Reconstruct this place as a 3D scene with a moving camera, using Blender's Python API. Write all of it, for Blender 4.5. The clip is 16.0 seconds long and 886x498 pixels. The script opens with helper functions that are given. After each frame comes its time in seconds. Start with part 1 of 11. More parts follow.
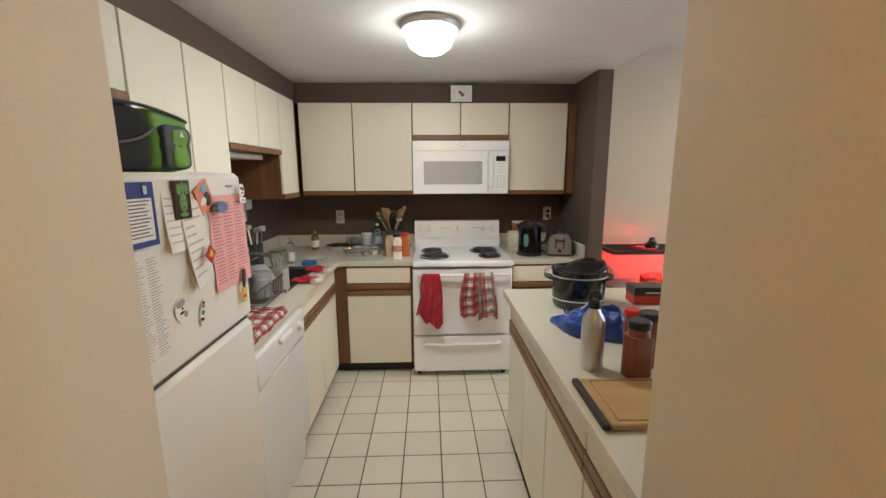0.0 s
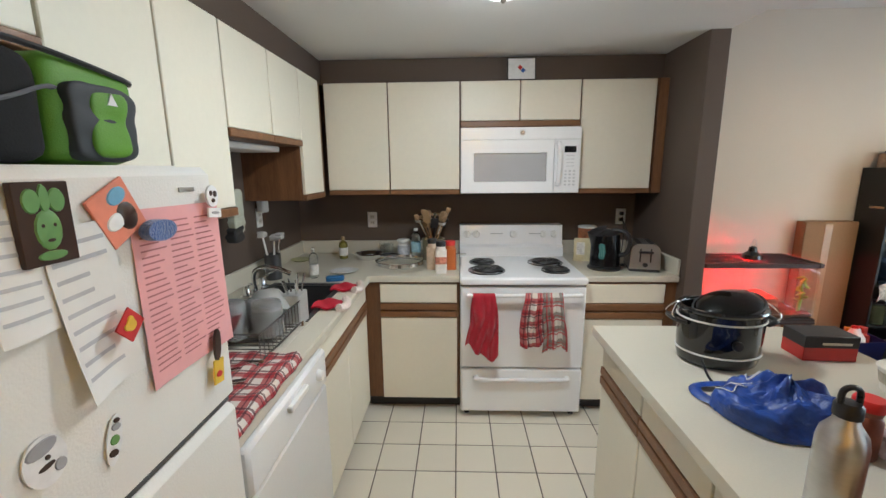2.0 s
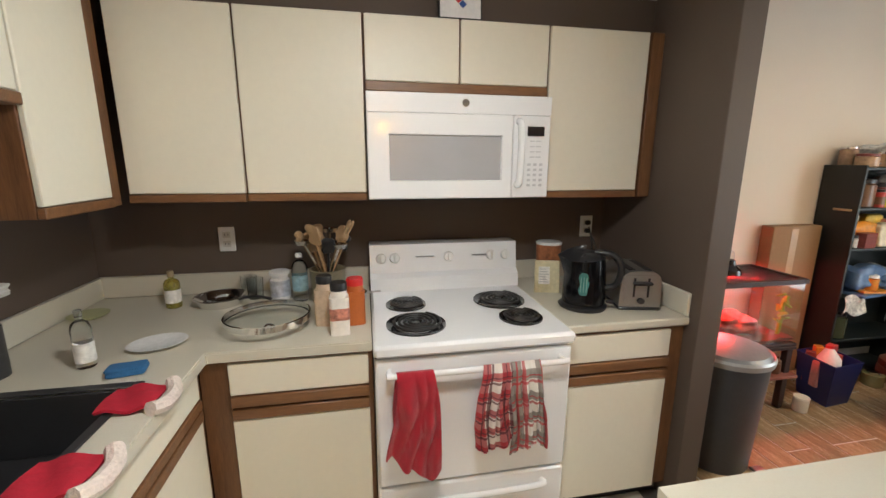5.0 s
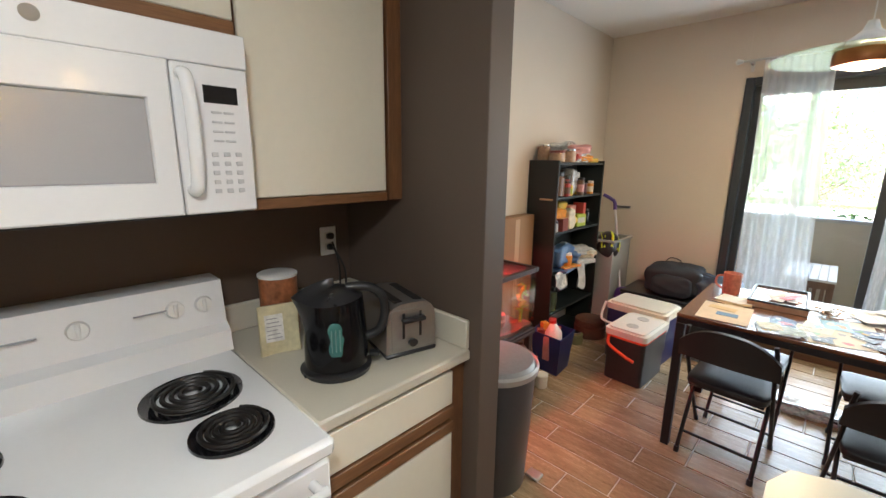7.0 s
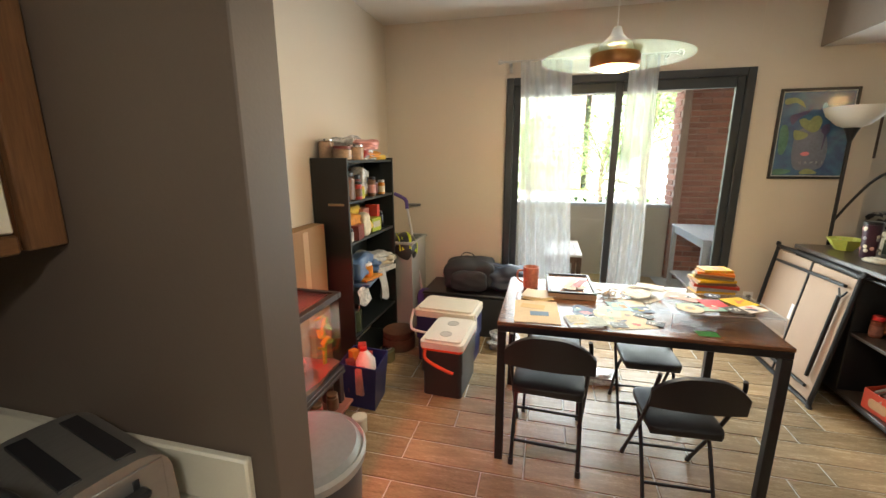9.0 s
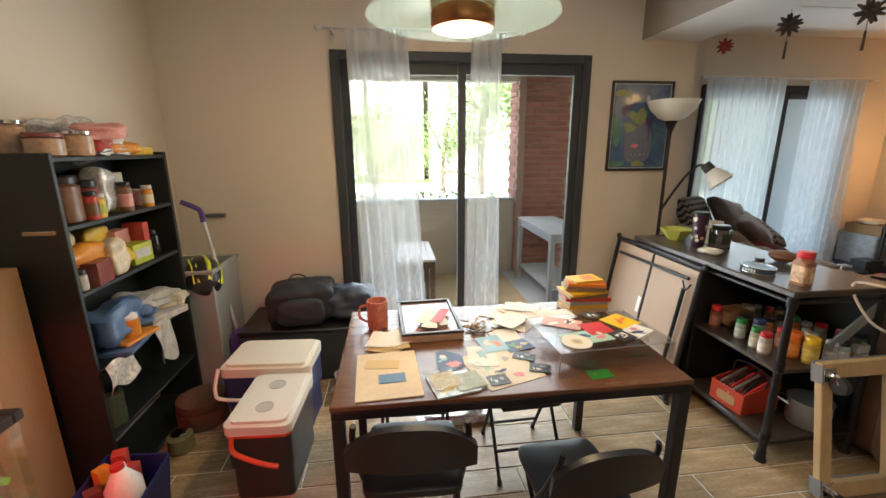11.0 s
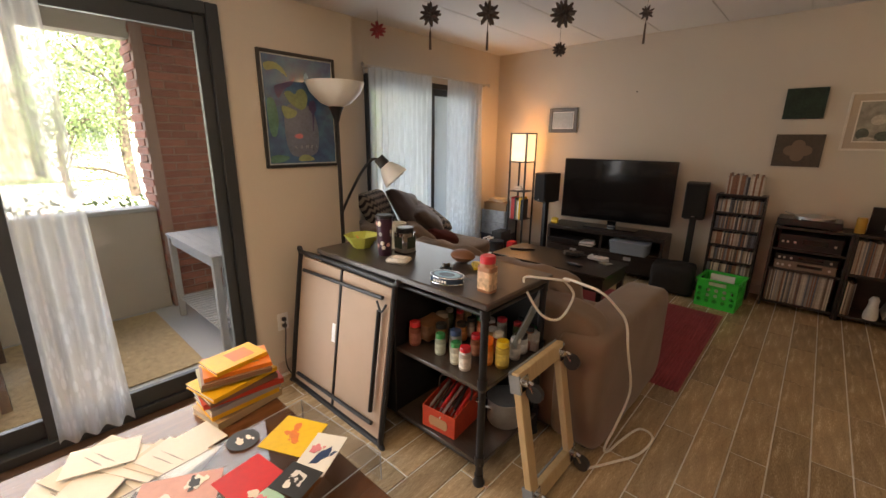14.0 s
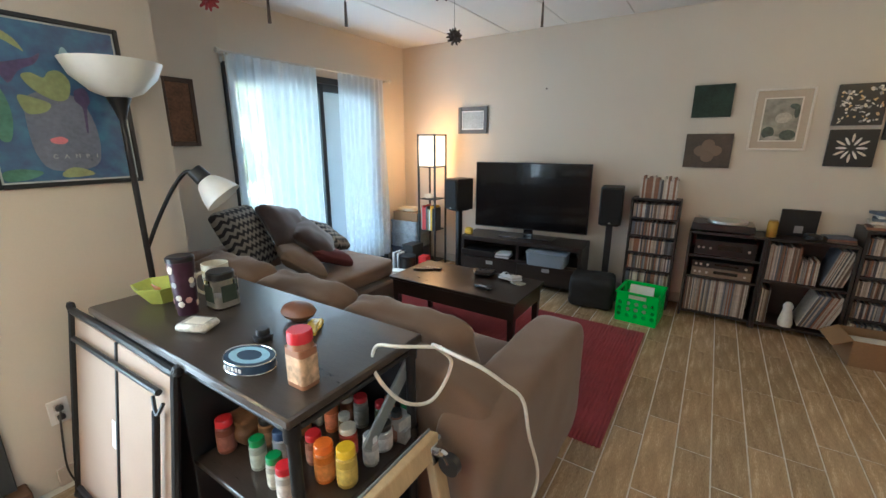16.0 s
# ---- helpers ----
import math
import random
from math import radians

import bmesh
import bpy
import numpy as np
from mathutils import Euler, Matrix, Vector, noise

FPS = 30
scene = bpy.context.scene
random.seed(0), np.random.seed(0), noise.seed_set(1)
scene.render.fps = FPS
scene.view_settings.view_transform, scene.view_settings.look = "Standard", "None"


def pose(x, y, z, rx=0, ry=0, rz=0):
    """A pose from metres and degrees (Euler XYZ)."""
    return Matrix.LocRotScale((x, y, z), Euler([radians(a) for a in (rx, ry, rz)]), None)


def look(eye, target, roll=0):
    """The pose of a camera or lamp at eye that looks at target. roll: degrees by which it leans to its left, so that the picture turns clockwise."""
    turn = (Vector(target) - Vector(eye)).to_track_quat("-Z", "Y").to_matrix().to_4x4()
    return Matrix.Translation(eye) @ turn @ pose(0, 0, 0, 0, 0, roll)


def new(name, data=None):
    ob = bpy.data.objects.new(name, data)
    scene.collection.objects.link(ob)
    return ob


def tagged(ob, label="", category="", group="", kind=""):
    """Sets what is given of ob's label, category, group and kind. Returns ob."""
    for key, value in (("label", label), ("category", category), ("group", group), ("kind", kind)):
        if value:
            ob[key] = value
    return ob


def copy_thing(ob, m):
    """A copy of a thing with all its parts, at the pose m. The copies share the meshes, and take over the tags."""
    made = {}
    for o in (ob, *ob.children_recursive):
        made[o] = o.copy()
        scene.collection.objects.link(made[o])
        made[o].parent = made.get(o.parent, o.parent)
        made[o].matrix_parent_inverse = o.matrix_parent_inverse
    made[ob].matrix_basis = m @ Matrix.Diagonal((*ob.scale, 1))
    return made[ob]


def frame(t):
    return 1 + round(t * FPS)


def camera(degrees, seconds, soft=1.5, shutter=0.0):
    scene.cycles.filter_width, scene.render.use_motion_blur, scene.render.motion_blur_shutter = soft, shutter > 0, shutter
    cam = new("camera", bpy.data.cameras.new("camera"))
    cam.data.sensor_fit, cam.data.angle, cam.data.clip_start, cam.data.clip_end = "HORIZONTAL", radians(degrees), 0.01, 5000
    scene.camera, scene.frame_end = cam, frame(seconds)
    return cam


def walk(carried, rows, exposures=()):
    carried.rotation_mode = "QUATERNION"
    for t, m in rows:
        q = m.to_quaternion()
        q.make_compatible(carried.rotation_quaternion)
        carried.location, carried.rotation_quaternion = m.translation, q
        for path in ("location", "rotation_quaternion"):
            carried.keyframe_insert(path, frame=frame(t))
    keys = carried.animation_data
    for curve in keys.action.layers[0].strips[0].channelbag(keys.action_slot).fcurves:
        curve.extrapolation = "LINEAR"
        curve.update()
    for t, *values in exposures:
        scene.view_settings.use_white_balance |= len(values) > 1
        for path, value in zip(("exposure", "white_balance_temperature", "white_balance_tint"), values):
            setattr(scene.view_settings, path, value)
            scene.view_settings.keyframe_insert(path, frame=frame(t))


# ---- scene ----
cam = camera(94.53, 16.0)
ROWS = [
    (0, -0.0143, -0.0160, 1.5228, -2.01, -10.50, 0.22),
    (0.5, -0.0516, 0.1182, 1.5229, 0.70, -10.68, 0.12),
    (1, -0.1227, 0.2653, 1.5230, 1.94, -10.88, 0.22),
    (1.5, -0.1491, 0.3968, 1.5137, 2.71, -11.07, 0.40),
    (2, -0.1511, 0.5671, 1.5177, 2.04, -11.06, 0.50),
    (2.5, -0.1787, 0.7163, 1.5129, -0.40, -11.47, 0.51),
    (3, -0.2203, 0.8895, 1.5130, -3.58, -11.49, 0.49),
    (5.5, -0.1159, 1.7173, 1.5016, -16.15, -12.42, -0.37),
    (6, -0.0579, 1.8714, 1.4909, -24.86, -12.47, -0.42),
    (6.5, 0.0743, 2.0225, 1.4964, -35.43, -12.24, -0.52),
    (7, 0.1904, 2.1365, 1.4915, -45.86, -12.23, -0.61),
    (7.5, 0.2798, 2.2869, 1.5025, -55.25, -12.24, -0.45),
    (8, 0.3560, 2.4109, 1.5074, -63.30, -12.39, -0.13),
    (8.5, 0.4741, 2.4537, 1.5021, -70.21, -12.50, 0.05),
    (11, 1.3109, 2.4324, 1.5080, -97.03, -13.78, 0.30),
    (11.5, 1.4722, 2.3063, 1.5239, -103.95, -14.17, 0.30),
    (12, 1.5838, 2.2386, 1.5199, -110.31, -14.39, 0.35),
    (12.5, 1.7301, 2.2160, 1.5174, -117.62, -14.62, 0.17),
    (13, 1.8684, 2.1942, 1.5210, -124.61, -14.77, -0.08),
    (13.5, 1.9224, 2.1105, 1.5158, -131.27, -14.97, -0.25),
    (14, 1.9376, 1.9141, 1.5129, -137.72, -15.07, -0.58),
    (14.5, 1.9353, 1.7169, 1.5096, -143.07, -15.17, -0.71),
    (15, 1.9951, 1.5391, 1.5022, -146.52, -15.06, -0.64),
    (15.5, 2.0572, 1.3615, 1.5206, -147.78, -14.82, -0.43),
    (16, 2.0507, 1.1849, 1.5173, -146.81, -14.72, -0.05),
]
walk(cam, [(t, pose(x, y, z, 90 + pitch, roll, yaw)) for t, x, y, z, yaw, pitch, roll in ROWS], [(0.0, 3.4, 6300, 7), (0.5, 3.4, 5900, 6), (1.0, 3.4, 5550, 4), (1.5, 3.5, 5450, 4), (2.0, 3.5, 5750, 5), (2.5, 3.55, 6000, 6), (3.0, 3.55, 6150, 7), (5.5, 3.75, 6300, 8), (6.0, 3.85, 6300, 8), (6.5, 3.6, 6050, 7), (7.0, 3.6, 6050, 7), (7.5, 3.65, 6350, 7), (8.0, 3.75, 6800, 6), (8.5, 3.7, 6900, 5), (11.0, 3.4, 6700, 8), (12.5, 3.1, 6350, 13), (13.5, 3.1, 7300, 18), (14.5, 3.55, 7600, 16), (15.0, 3.7, 7150, 11), (15.5, 3.9, 6150, 4), (16.0, 4.05, 5450, 1)])

# ---- world, sun, lamps ----
world = bpy.data.worlds.new("sky")
scene.world = world
world.use_nodes = True
wn = world.node_tree.nodes
sky = wn.new("ShaderNodeTexSky")
sky.sky_type = "NISHITA"
sky.sun_disc = False
sky.sun_elevation, sky.sun_rotation = radians(52), radians(75)
wn["Background"].inputs["Strength"].default_value = 0.11
world.node_tree.links.new(sky.outputs["Color"], wn["Background"].inputs["Color"])


def lamp(name, kind, power, colour, m, size=0.1, size_y=0.0, shape="SQUARE"):
    data = bpy.data.lights.new(name, kind)
    data.energy, data.color = power, colour
    if kind == "AREA":
        data.shape, data.size = shape, size
        if size_y:
            data.shape, data.size_y = "RECTANGLE", size_y
    elif kind == "POINT":
        data.shadow_soft_size = size
    elif kind == "SUN":
        data.angle = size
    ob = new(name, data)
    ob.matrix_world = m
    return ob


lamp("sun", "SUN", 3.0, (1.0, 0.95, 0.86), look((0, 0, 0), (-math.sin(radians(75)) * math.cos(radians(52)) * -1, -math.cos(radians(75)) * math.cos(radians(52)), -math.sin(radians(52)))), radians(0.5))
# daylight that comes in by the two glazed doors
lamp("daylight_dining", "AREA", 1.2, (0.88, 0.95, 1.0), look((4.445, 1.9, 1.2), (3.0, 1.9, 1.2)), 1.7, 1.9)
lamp("daylight_dining_inner", "AREA", 3.5, (0.84, 0.93, 1.0), look((4.17, 1.9, 1.2), (3.0, 1.9, 1.2)), 1.7, 1.9)
lamp("daylight_living", "AREA", 1.1, (0.62, 0.82, 1.0), look((5.645, -1.8, 1.2), (4.0, -1.8, 1.2)), 1.7, 1.9)
lamp("daylight_living_inner", "AREA", 1.3, (0.78, 0.90, 1.0), look((5.35, -1.8, 1.2), (4.0, -1.8, 1.2)), 1.7, 1.9)
# lamps of the rooms
lamp("kitchen_bulb_upper", "POINT", 0.38, (1.0, 0.97, 0.93), pose(0.0, 2.06, 2.09), 0.06)
lamp("kitchen_bulb", "AREA", 1.1, (1.0, 0.97, 0.93), pose(0.0, 2.06, 2.14), 0.19, shape="DISK")
lamp("pendant_bulb", "POINT", 3.6, (1.0, 0.70, 0.38), pose(2.95, 2.15, 1.93), 0.05)
lamp("shelf_lamp_bulb", "POINT", 0.8, (1.0, 0.45, 0.14), pose(4.93, -2.97, 1.42), 0.06)
lamp("heat_bulb", "POINT", 1.55, (1.0, 0.03, 0.035), pose(2.02, 3.62, 0.80), 0.03)
lamp("hall_bulb", "POINT", 1.15, (1.0, 0.47, 0.06), pose(0.12, -0.75, 1.95), 0.08)
lamp("living_bulb", "POINT", 0.85, (1.0, 0.62, 0.26), pose(0.75, -1.5, 2.25), 0.10)

# ---- materials ----
def mat(name, colour, rough=0.5, metal=0.0, vary=0.12, scale=6.0, fine=60.0, bump=0.0, spec=0.5, island=0.0, emit=None, power=0.0, trans=0.0, coat=0.0, tint=None, stretch=(1, 1, 1), sheen=0.0, alpha=1.0, random_value=0.0):
    """A painted, moulded or woven surface: colour with broad and fine variation, roughness variation and fine relief."""
    m = bpy.data.materials.new(name)
    m.use_nodes = True
    n, l = m.node_tree.nodes, m.node_tree.links
    b = n["Principled BSDF"]
    co = n.new("ShaderNodeTexCoord")
    mp = n.new("ShaderNodeMapping")
    mp.inputs["Scale"].default_value = stretch
    l.new(co.outputs["Object"], mp.inputs["Vector"])
    big = n.new("ShaderNodeTexNoise")
    big.inputs["Scale"].default_value, big.inputs["Detail"].default_value = scale, 4
    l.new(mp.outputs["Vector"], big.inputs["Vector"])
    small = n.new("ShaderNodeTexNoise")
    small.inputs["Scale"].default_value, small.inputs["Detail"].default_value = fine, 3
    l.new(mp.outputs["Vector"], small.inputs["Vector"])
    mixn = n.new("ShaderNodeMath")
    mixn.operation = "MULTIPLY_ADD"
    mixn.inputs[1].default_value, mixn.inputs[2].default_value = 0.45, 0.0
    l.new(small.outputs["Fac"], mixn.inputs[0])
    add = n.new("ShaderNodeMath")
    add.operation = "MULTIPLY_ADD"
    add.inputs[1].default_value = 0.55
    l.new(big.outputs["Fac"], add.inputs[0])
    l.new(mixn.outputs[0], add.inputs[2])
    ramp = n.new("ShaderNodeValToRGB")
    ramp.color_ramp.elements[0].position, ramp.color_ramp.elements[1].position = 0.3, 0.7
    low = tint if tint else [c * (1 - vary) for c in colour]
    high = colour if tint else [min(1, c * (1 + vary)) for c in colour]
    ramp.color_ramp.elements[0].color = (*low, 1)
    ramp.color_ramp.elements[1].color = (*high, 1)
    l.new(add.outputs[0], ramp.inputs["Fac"])
    out = ramp.outputs["Color"]
    if island or random_value:
        hsv = n.new("ShaderNodeHueSaturation")
        mr = n.new("ShaderNodeMapRange")
        k = island or random_value
        mr.inputs["To Min"].default_value, mr.inputs["To Max"].default_value = 1 - k, 1 + k
        if island:
            g = n.new("ShaderNodeNewGeometry")
            l.new(g.outputs["Random Per Island"], mr.inputs["Value"])
        else:
            g = n.new("ShaderNodeObjectInfo")
            l.new(g.outputs["Random"], mr.inputs["Value"])
        l.new(mr.outputs[0], hsv.inputs["Value"])
        l.new(out, hsv.inputs["Color"])
        out = hsv.outputs["Color"]
    l.new(out, b.inputs["Base Color"])
    rr = n.new("ShaderNodeMapRange")
    rr.inputs["To Min"].default_value, rr.inputs["To Max"].default_value = max(0.02, rough - 0.08), min(1, rough + 0.08)
    l.new(add.outputs[0], rr.inputs["Value"])
    l.new(rr.outputs[0], b.inputs["Roughness"])
    b.inputs["Metallic"].default_value = metal
    b.inputs["Specular IOR Level"].default_value = spec
    b.inputs["Coat Weight"].default_value = coat
    b.inputs["Transmission Weight"].default_value = trans
    b.inputs["Sheen Weight"].default_value = sheen
    b.inputs["Alpha"].default_value = alpha
    if bump:
        bp = n.new("ShaderNodeBump")
        bp.inputs["Strength"].default_value, bp.inputs["Distance"].default_value = min(1.0, bump), 0.004
        l.new(small.outputs["Fac"], bp.inputs["Height"])
        l.new(bp.outputs["Normal"], b.inputs["Normal"])
    if emit:
        b.inputs["Emission Color"].default_value = (*emit, 1)
        b.inputs["Emission Strength"].default_value = power
    return m


def wood(name, light, dark, rough=0.45, grain=(1, 14, 14), random_value=0.0, coat=0.0, island=0.0):
    m = mat(name, light, rough, vary=0.0, tint=dark, scale=2.2, fine=22, bump=0.12, stretch=grain, random_value=random_value, coat=coat, island=island)
    return m


def clear(name, colour=(1, 1, 1), rough=0.0, ior=1.45):
    m = bpy.data.materials.new(name)
    m.use_nodes = True
    b = m.node_tree.nodes["Principled BSDF"]
    b.inputs["Base Color"].default_value = (*colour, 1)
    b.inputs["Roughness"].default_value, b.inputs["IOR"].default_value = rough, ior
    b.inputs["Transmission Weight"].default_value = 1.0
    return m


def sheer(name, colour, share):
    """Thin woven net: lets part of the light straight through, with folds and threads of its own."""
    m = bpy.data.materials.new(name)
    m.use_nodes = True
    n, l = m.node_tree.nodes, m.node_tree.links
    n.remove(n["Principled BSDF"])
    co = n.new("ShaderNodeTexCoord")
    ns = n.new("ShaderNodeTexNoise")
    ns.inputs["Scale"].default_value, ns.inputs["Detail"].default_value = 34, 4
    mp = n.new("ShaderNodeMapping")
    mp.inputs["Scale"].default_value = (1, 1, 0.25)
    l.new(co.outputs["Object"], mp.inputs["Vector"])
    l.new(mp.outputs["Vector"], ns.inputs["Vector"])
    mr = n.new("ShaderNodeMapRange")
    mr.inputs["From Min"].default_value, mr.inputs["From Max"].default_value = 0.35, 0.7
    mr.inputs["To Min"].default_value, mr.inputs["To Max"].default_value = share - 0.035, share + 0.035
    l.new(ns.outputs["Fac"], mr.inputs["Value"])
    # sprays of denser embroidery over the lower half of the cloth
    sep = n.new("ShaderNodeSeparateXYZ")
    l.new(co.outputs["Object"], sep.inputs[0])
    low = n.new("ShaderNodeMapRange")
    low.inputs["From Min"].default_value, low.inputs["From Max"].default_value = 1.15, 0.55
    l.new(sep.outputs["Z"], low.inputs["Value"])
    mv = n.new("ShaderNodeMapping")
    mv.inputs["Scale"].default_value = (1, 1, 0.42)
    mv.inputs["Rotation"].default_value = (0.35, 0, 0)
    l.new(co.outputs["Object"], mv.inputs["Vector"])
    vo = n.new("ShaderNodeTexVoronoi")
    vo.inputs["Scale"].default_value = 30
    l.new(mv.outputs["Vector"], vo.inputs["Vector"])
    leaf = n.new("ShaderNodeMapRange")
    leaf.inputs["From Min"].default_value, leaf.inputs["From Max"].default_value = 0.42, 0.30
    leaf.inputs["To Max"].default_value = 0.11
    l.new(vo.outputs["Distance"], leaf.inputs["Value"])
    both = n.new("ShaderNodeMath")
    both.operation = "MULTIPLY"
    l.new(low.outputs[0], both.inputs[0])
    l.new(leaf.outputs[0], both.inputs[1])
    net = n.new("ShaderNodeMath")
    net.operation = "SUBTRACT"
    l.new(mr.outputs[0], net.inputs[0])
    l.new(both.outputs[0], net.inputs[1])
    tr, df, tl = n.new("ShaderNodeBsdfTransparent"), n.new("ShaderNodeBsdfDiffuse"), n.new("ShaderNodeBsdfTranslucent")
    df.inputs["Color"].default_value = tl.inputs["Color"].default_value = (*colour, 1)
    a, c = n.new("ShaderNodeMixShader"), n.new("ShaderNodeMixShader")
    a.inputs["Fac"].default_value = 0.5
    l.new(df.outputs[0], a.inputs[1])
    l.new(tl.outputs[0], a.inputs[2])
    l.new(net.outputs[0], c.inputs["Fac"])
    l.new(a.outputs[0], c.inputs[1])
    l.new(tr.outputs[0], c.inputs[2])
    l.new(c.outputs[0], n["Material Output"].inputs["Surface"])
    return m


def thin_glass(name, gloss=0.22, tint=(0.97, 0.99, 0.98)):
    m = bpy.data.materials.new(name)
    m.use_nodes = True
    n, l = m.node_tree.nodes, m.node_tree.links
    n.remove(n["Principled BSDF"])
    lw = n.new("ShaderNodeLayerWeight")
    lw.inputs["Blend"].default_value = 0.25
    fr = n.new("ShaderNodeMath")
    fr.operation = "MULTIPLY_ADD"
    fr.inputs[1].default_value, fr.inputs[2].default_value = gloss, 0.03
    l.new(lw.outputs["Facing"], fr.inputs[0])
    tr, gl, mx = n.new("ShaderNodeBsdfTransparent"), n.new("ShaderNodeBsdfGlossy"), n.new("ShaderNodeMixShader")
    tr.inputs["Color"].default_value = (*tint, 1)
    gl.inputs["Roughness"].default_value = 0.02
    l.new(fr.outputs[0], mx.inputs["Fac"])
    l.new(tr.outputs[0], mx.inputs[1])
    l.new(gl.outputs[0], mx.inputs[2])
    l.new(mx.outputs[0], n["Material Output"].inputs["Surface"])
    return m


WALL = mat("warm_beige_wall_paint", (0.64, 0.575, 0.49), 0.75, vary=0.03, scale=1.5, fine=140, bump=0.08)
WALL_BROWN = mat("dark_taupe_wall_paint", (0.105, 0.076, 0.059), 0.6, vary=0.06, scale=2, fine=140, bump=0.08)
HALL = mat("cream_hall_paint", (0.66, 0.60, 0.50), 0.7, vary=0.03, scale=1.5, fine=140, bump=0.08)
CEIL = mat("white_ceiling_paint", (0.74, 0.73, 0.71), 0.85, vary=0.03, scale=2, fine=120, bump=0.12)
LAMINATE = mat("cream_laminate_door", (0.78, 0.74, 0.62), 0.42, vary=0.025, scale=1.2, fine=45, bump=0.05)
OAK = wood("brown_oak_trim", (0.26, 0.125, 0.052), (0.12, 0.052, 0.022), 0.4)
OAK_UP = wood("brown_oak_trim_upright", (0.24, 0.115, 0.05), (0.11, 0.048, 0.022), 0.4, grain=(14, 14, 1))
COUNTER = mat("cream_laminate_worktop", (0.60, 0.565, 0.47), 0.32, vary=0.04, scale=2, fine=220, bump=0.02)
WHITE_ENAMEL = mat("white_enamel", (0.84, 0.85, 0.86), 0.22, vary=0.015, scale=3, fine=80, coat=0.3)
FRIDGE_WHITE = mat("textured_white_fridge_enamel", (0.80, 0.79, 0.75), 0.38, vary=0.02, scale=2, fine=260, bump=0.18)
WHITE_PLASTIC = mat("white_plastic", (0.80, 0.80, 0.78), 0.35, vary=0.03)
BLACK_PLASTIC = mat("black_plastic", (0.018, 0.018, 0.02), 0.3, vary=0.15)
BLACK_GLOSS = mat("glossy_black", (0.010, 0.010, 0.012), 0.1, vary=0.1, coat=0.5)
BLACK_STEEL = mat("black_powder_coated_steel", (0.016, 0.016, 0.018), 0.42, metal=0.2, vary=0.2, fine=150, bump=0.05)
DARK_FRAME = mat("dark_bronze_door_frame", (0.030, 0.036, 0.042), 0.45, vary=0.12)
STEEL = mat("brushed_steel", (0.62, 0.61, 0.59), 0.36, metal=1.0, vary=0.08, stretch=(1, 1, 20))
CHROME = mat("chrome", (0.75, 0.75, 0.75), 0.12, metal=1.0, vary=0.03)
GROUT_K = mat("grey_brown_grout", (0.11, 0.095, 0.08), 0.85, vary=0.2, fine=120)
TILE_K = mat("cream_ceramic_floor_tile", (0.70, 0.66, 0.56), 0.30, vary=0.008, scale=0.7, fine=160, random_value=0.05, coat=0.15)
GROUT_W = mat("pale_grout", (0.66, 0.62, 0.55), 0.85, vary=0.15, fine=120)
PLANK_Y = wood("wood_look_floor_tile_turned", (0.53, 0.39, 0.235), (0.21, 0.142, 0.08), 0.26, grain=(13, 2.0, 13), random_value=0.18)
GLASS = thin_glass("window_glass")
NET = sheer("white_net_curtain", (0.78, 0.81, 0.84), 0.41)
NET_WHITE = sheer("dense_white_net_curtain", (0.88, 0.93, 0.98), 0.24)


# ---- mesh helpers ----
def bm_new():
    return bmesh.new()


def box(bm, a, b, r=0.004, m=None):
    """A box from corner a to corner b with chamfered edges."""
    lo = [min(p, q) for p, q in zip(a, b)]
    hi = [max(p, q) for p, q in zip(a, b)]
    r = min(r, *[(h - q) * 0.45 for h, q in zip(hi, lo)])
    v = {}
    for sx in (0, 1):
        for sy in (0, 1):
            for sz in (0, 1):
                s = (sx, sy, sz)
                c = [hi[k] if s[k] else lo[k] for k in range(3)]
                for k in range(3):
                    p = [c[j] if j == k else c[j] + (-r if s[j] else r) for j in range(3)]
                    v[s, k] = bm.verts.new(p if m is None else m @ Vector(p))
    def corner(k, i, j, a_, b_, c_):
        s = [0, 0, 0]
        s[k], s[i], s[j] = a_, b_, c_
        return tuple(s)
    for k in range(3):
        i, j = [q for q in range(3) if q != k]
        for a_ in (0, 1):
            bm.faces.new([v[corner(k, i, j, a_, *q), k] for q in ((0, 0), (1, 0), (1, 1), (0, 1))])
        for b_ in (0, 1):
            for c_ in (0, 1):
                s0, s1 = corner(k, i, j, 0, b_, c_), corner(k, i, j, 1, b_, c_)
                bm.faces.new([v[s0, i], v[s1, i], v[s1, j], v[s0, j]])
    for sx in (0, 1):
        for sy in (0, 1):
            for sz in (0, 1):
                bm.faces.new([v[(sx, sy, sz), k] for k in range(3)])
    return bm


def frame_of(d):
    d = Vector(d).normalized()
    u = d.orthogonal().normalized() if abs(d.z) > 0.999 else Vector((-d.y, d.x, 0)).normalized()
    return u, d.cross(u)


def cyl(bm, p, q, r0, r1=None, seg=20, caps=True):
    p, q = Vector(p), Vector(q)
    r1 = r0 if r1 is None else r1
    u, w = frame_of(q - p)
    rings = []
    for c, r in ((p, r0), (q, r1)):
        rings.append([bm.verts.new(c + (u * math.cos(2 * math.pi * k / seg) + w * math.sin(2 * math.pi * k / seg)) * r) for k in range(seg)])
    for k in range(seg):
        bm.faces.new([rings[0][k], rings[0][(k + 1) % seg], rings[1][(k + 1) % seg], rings[1][k]])
    if caps:
        bm.faces.new(rings[0])
        bm.faces.new(rings[1])
    return bm


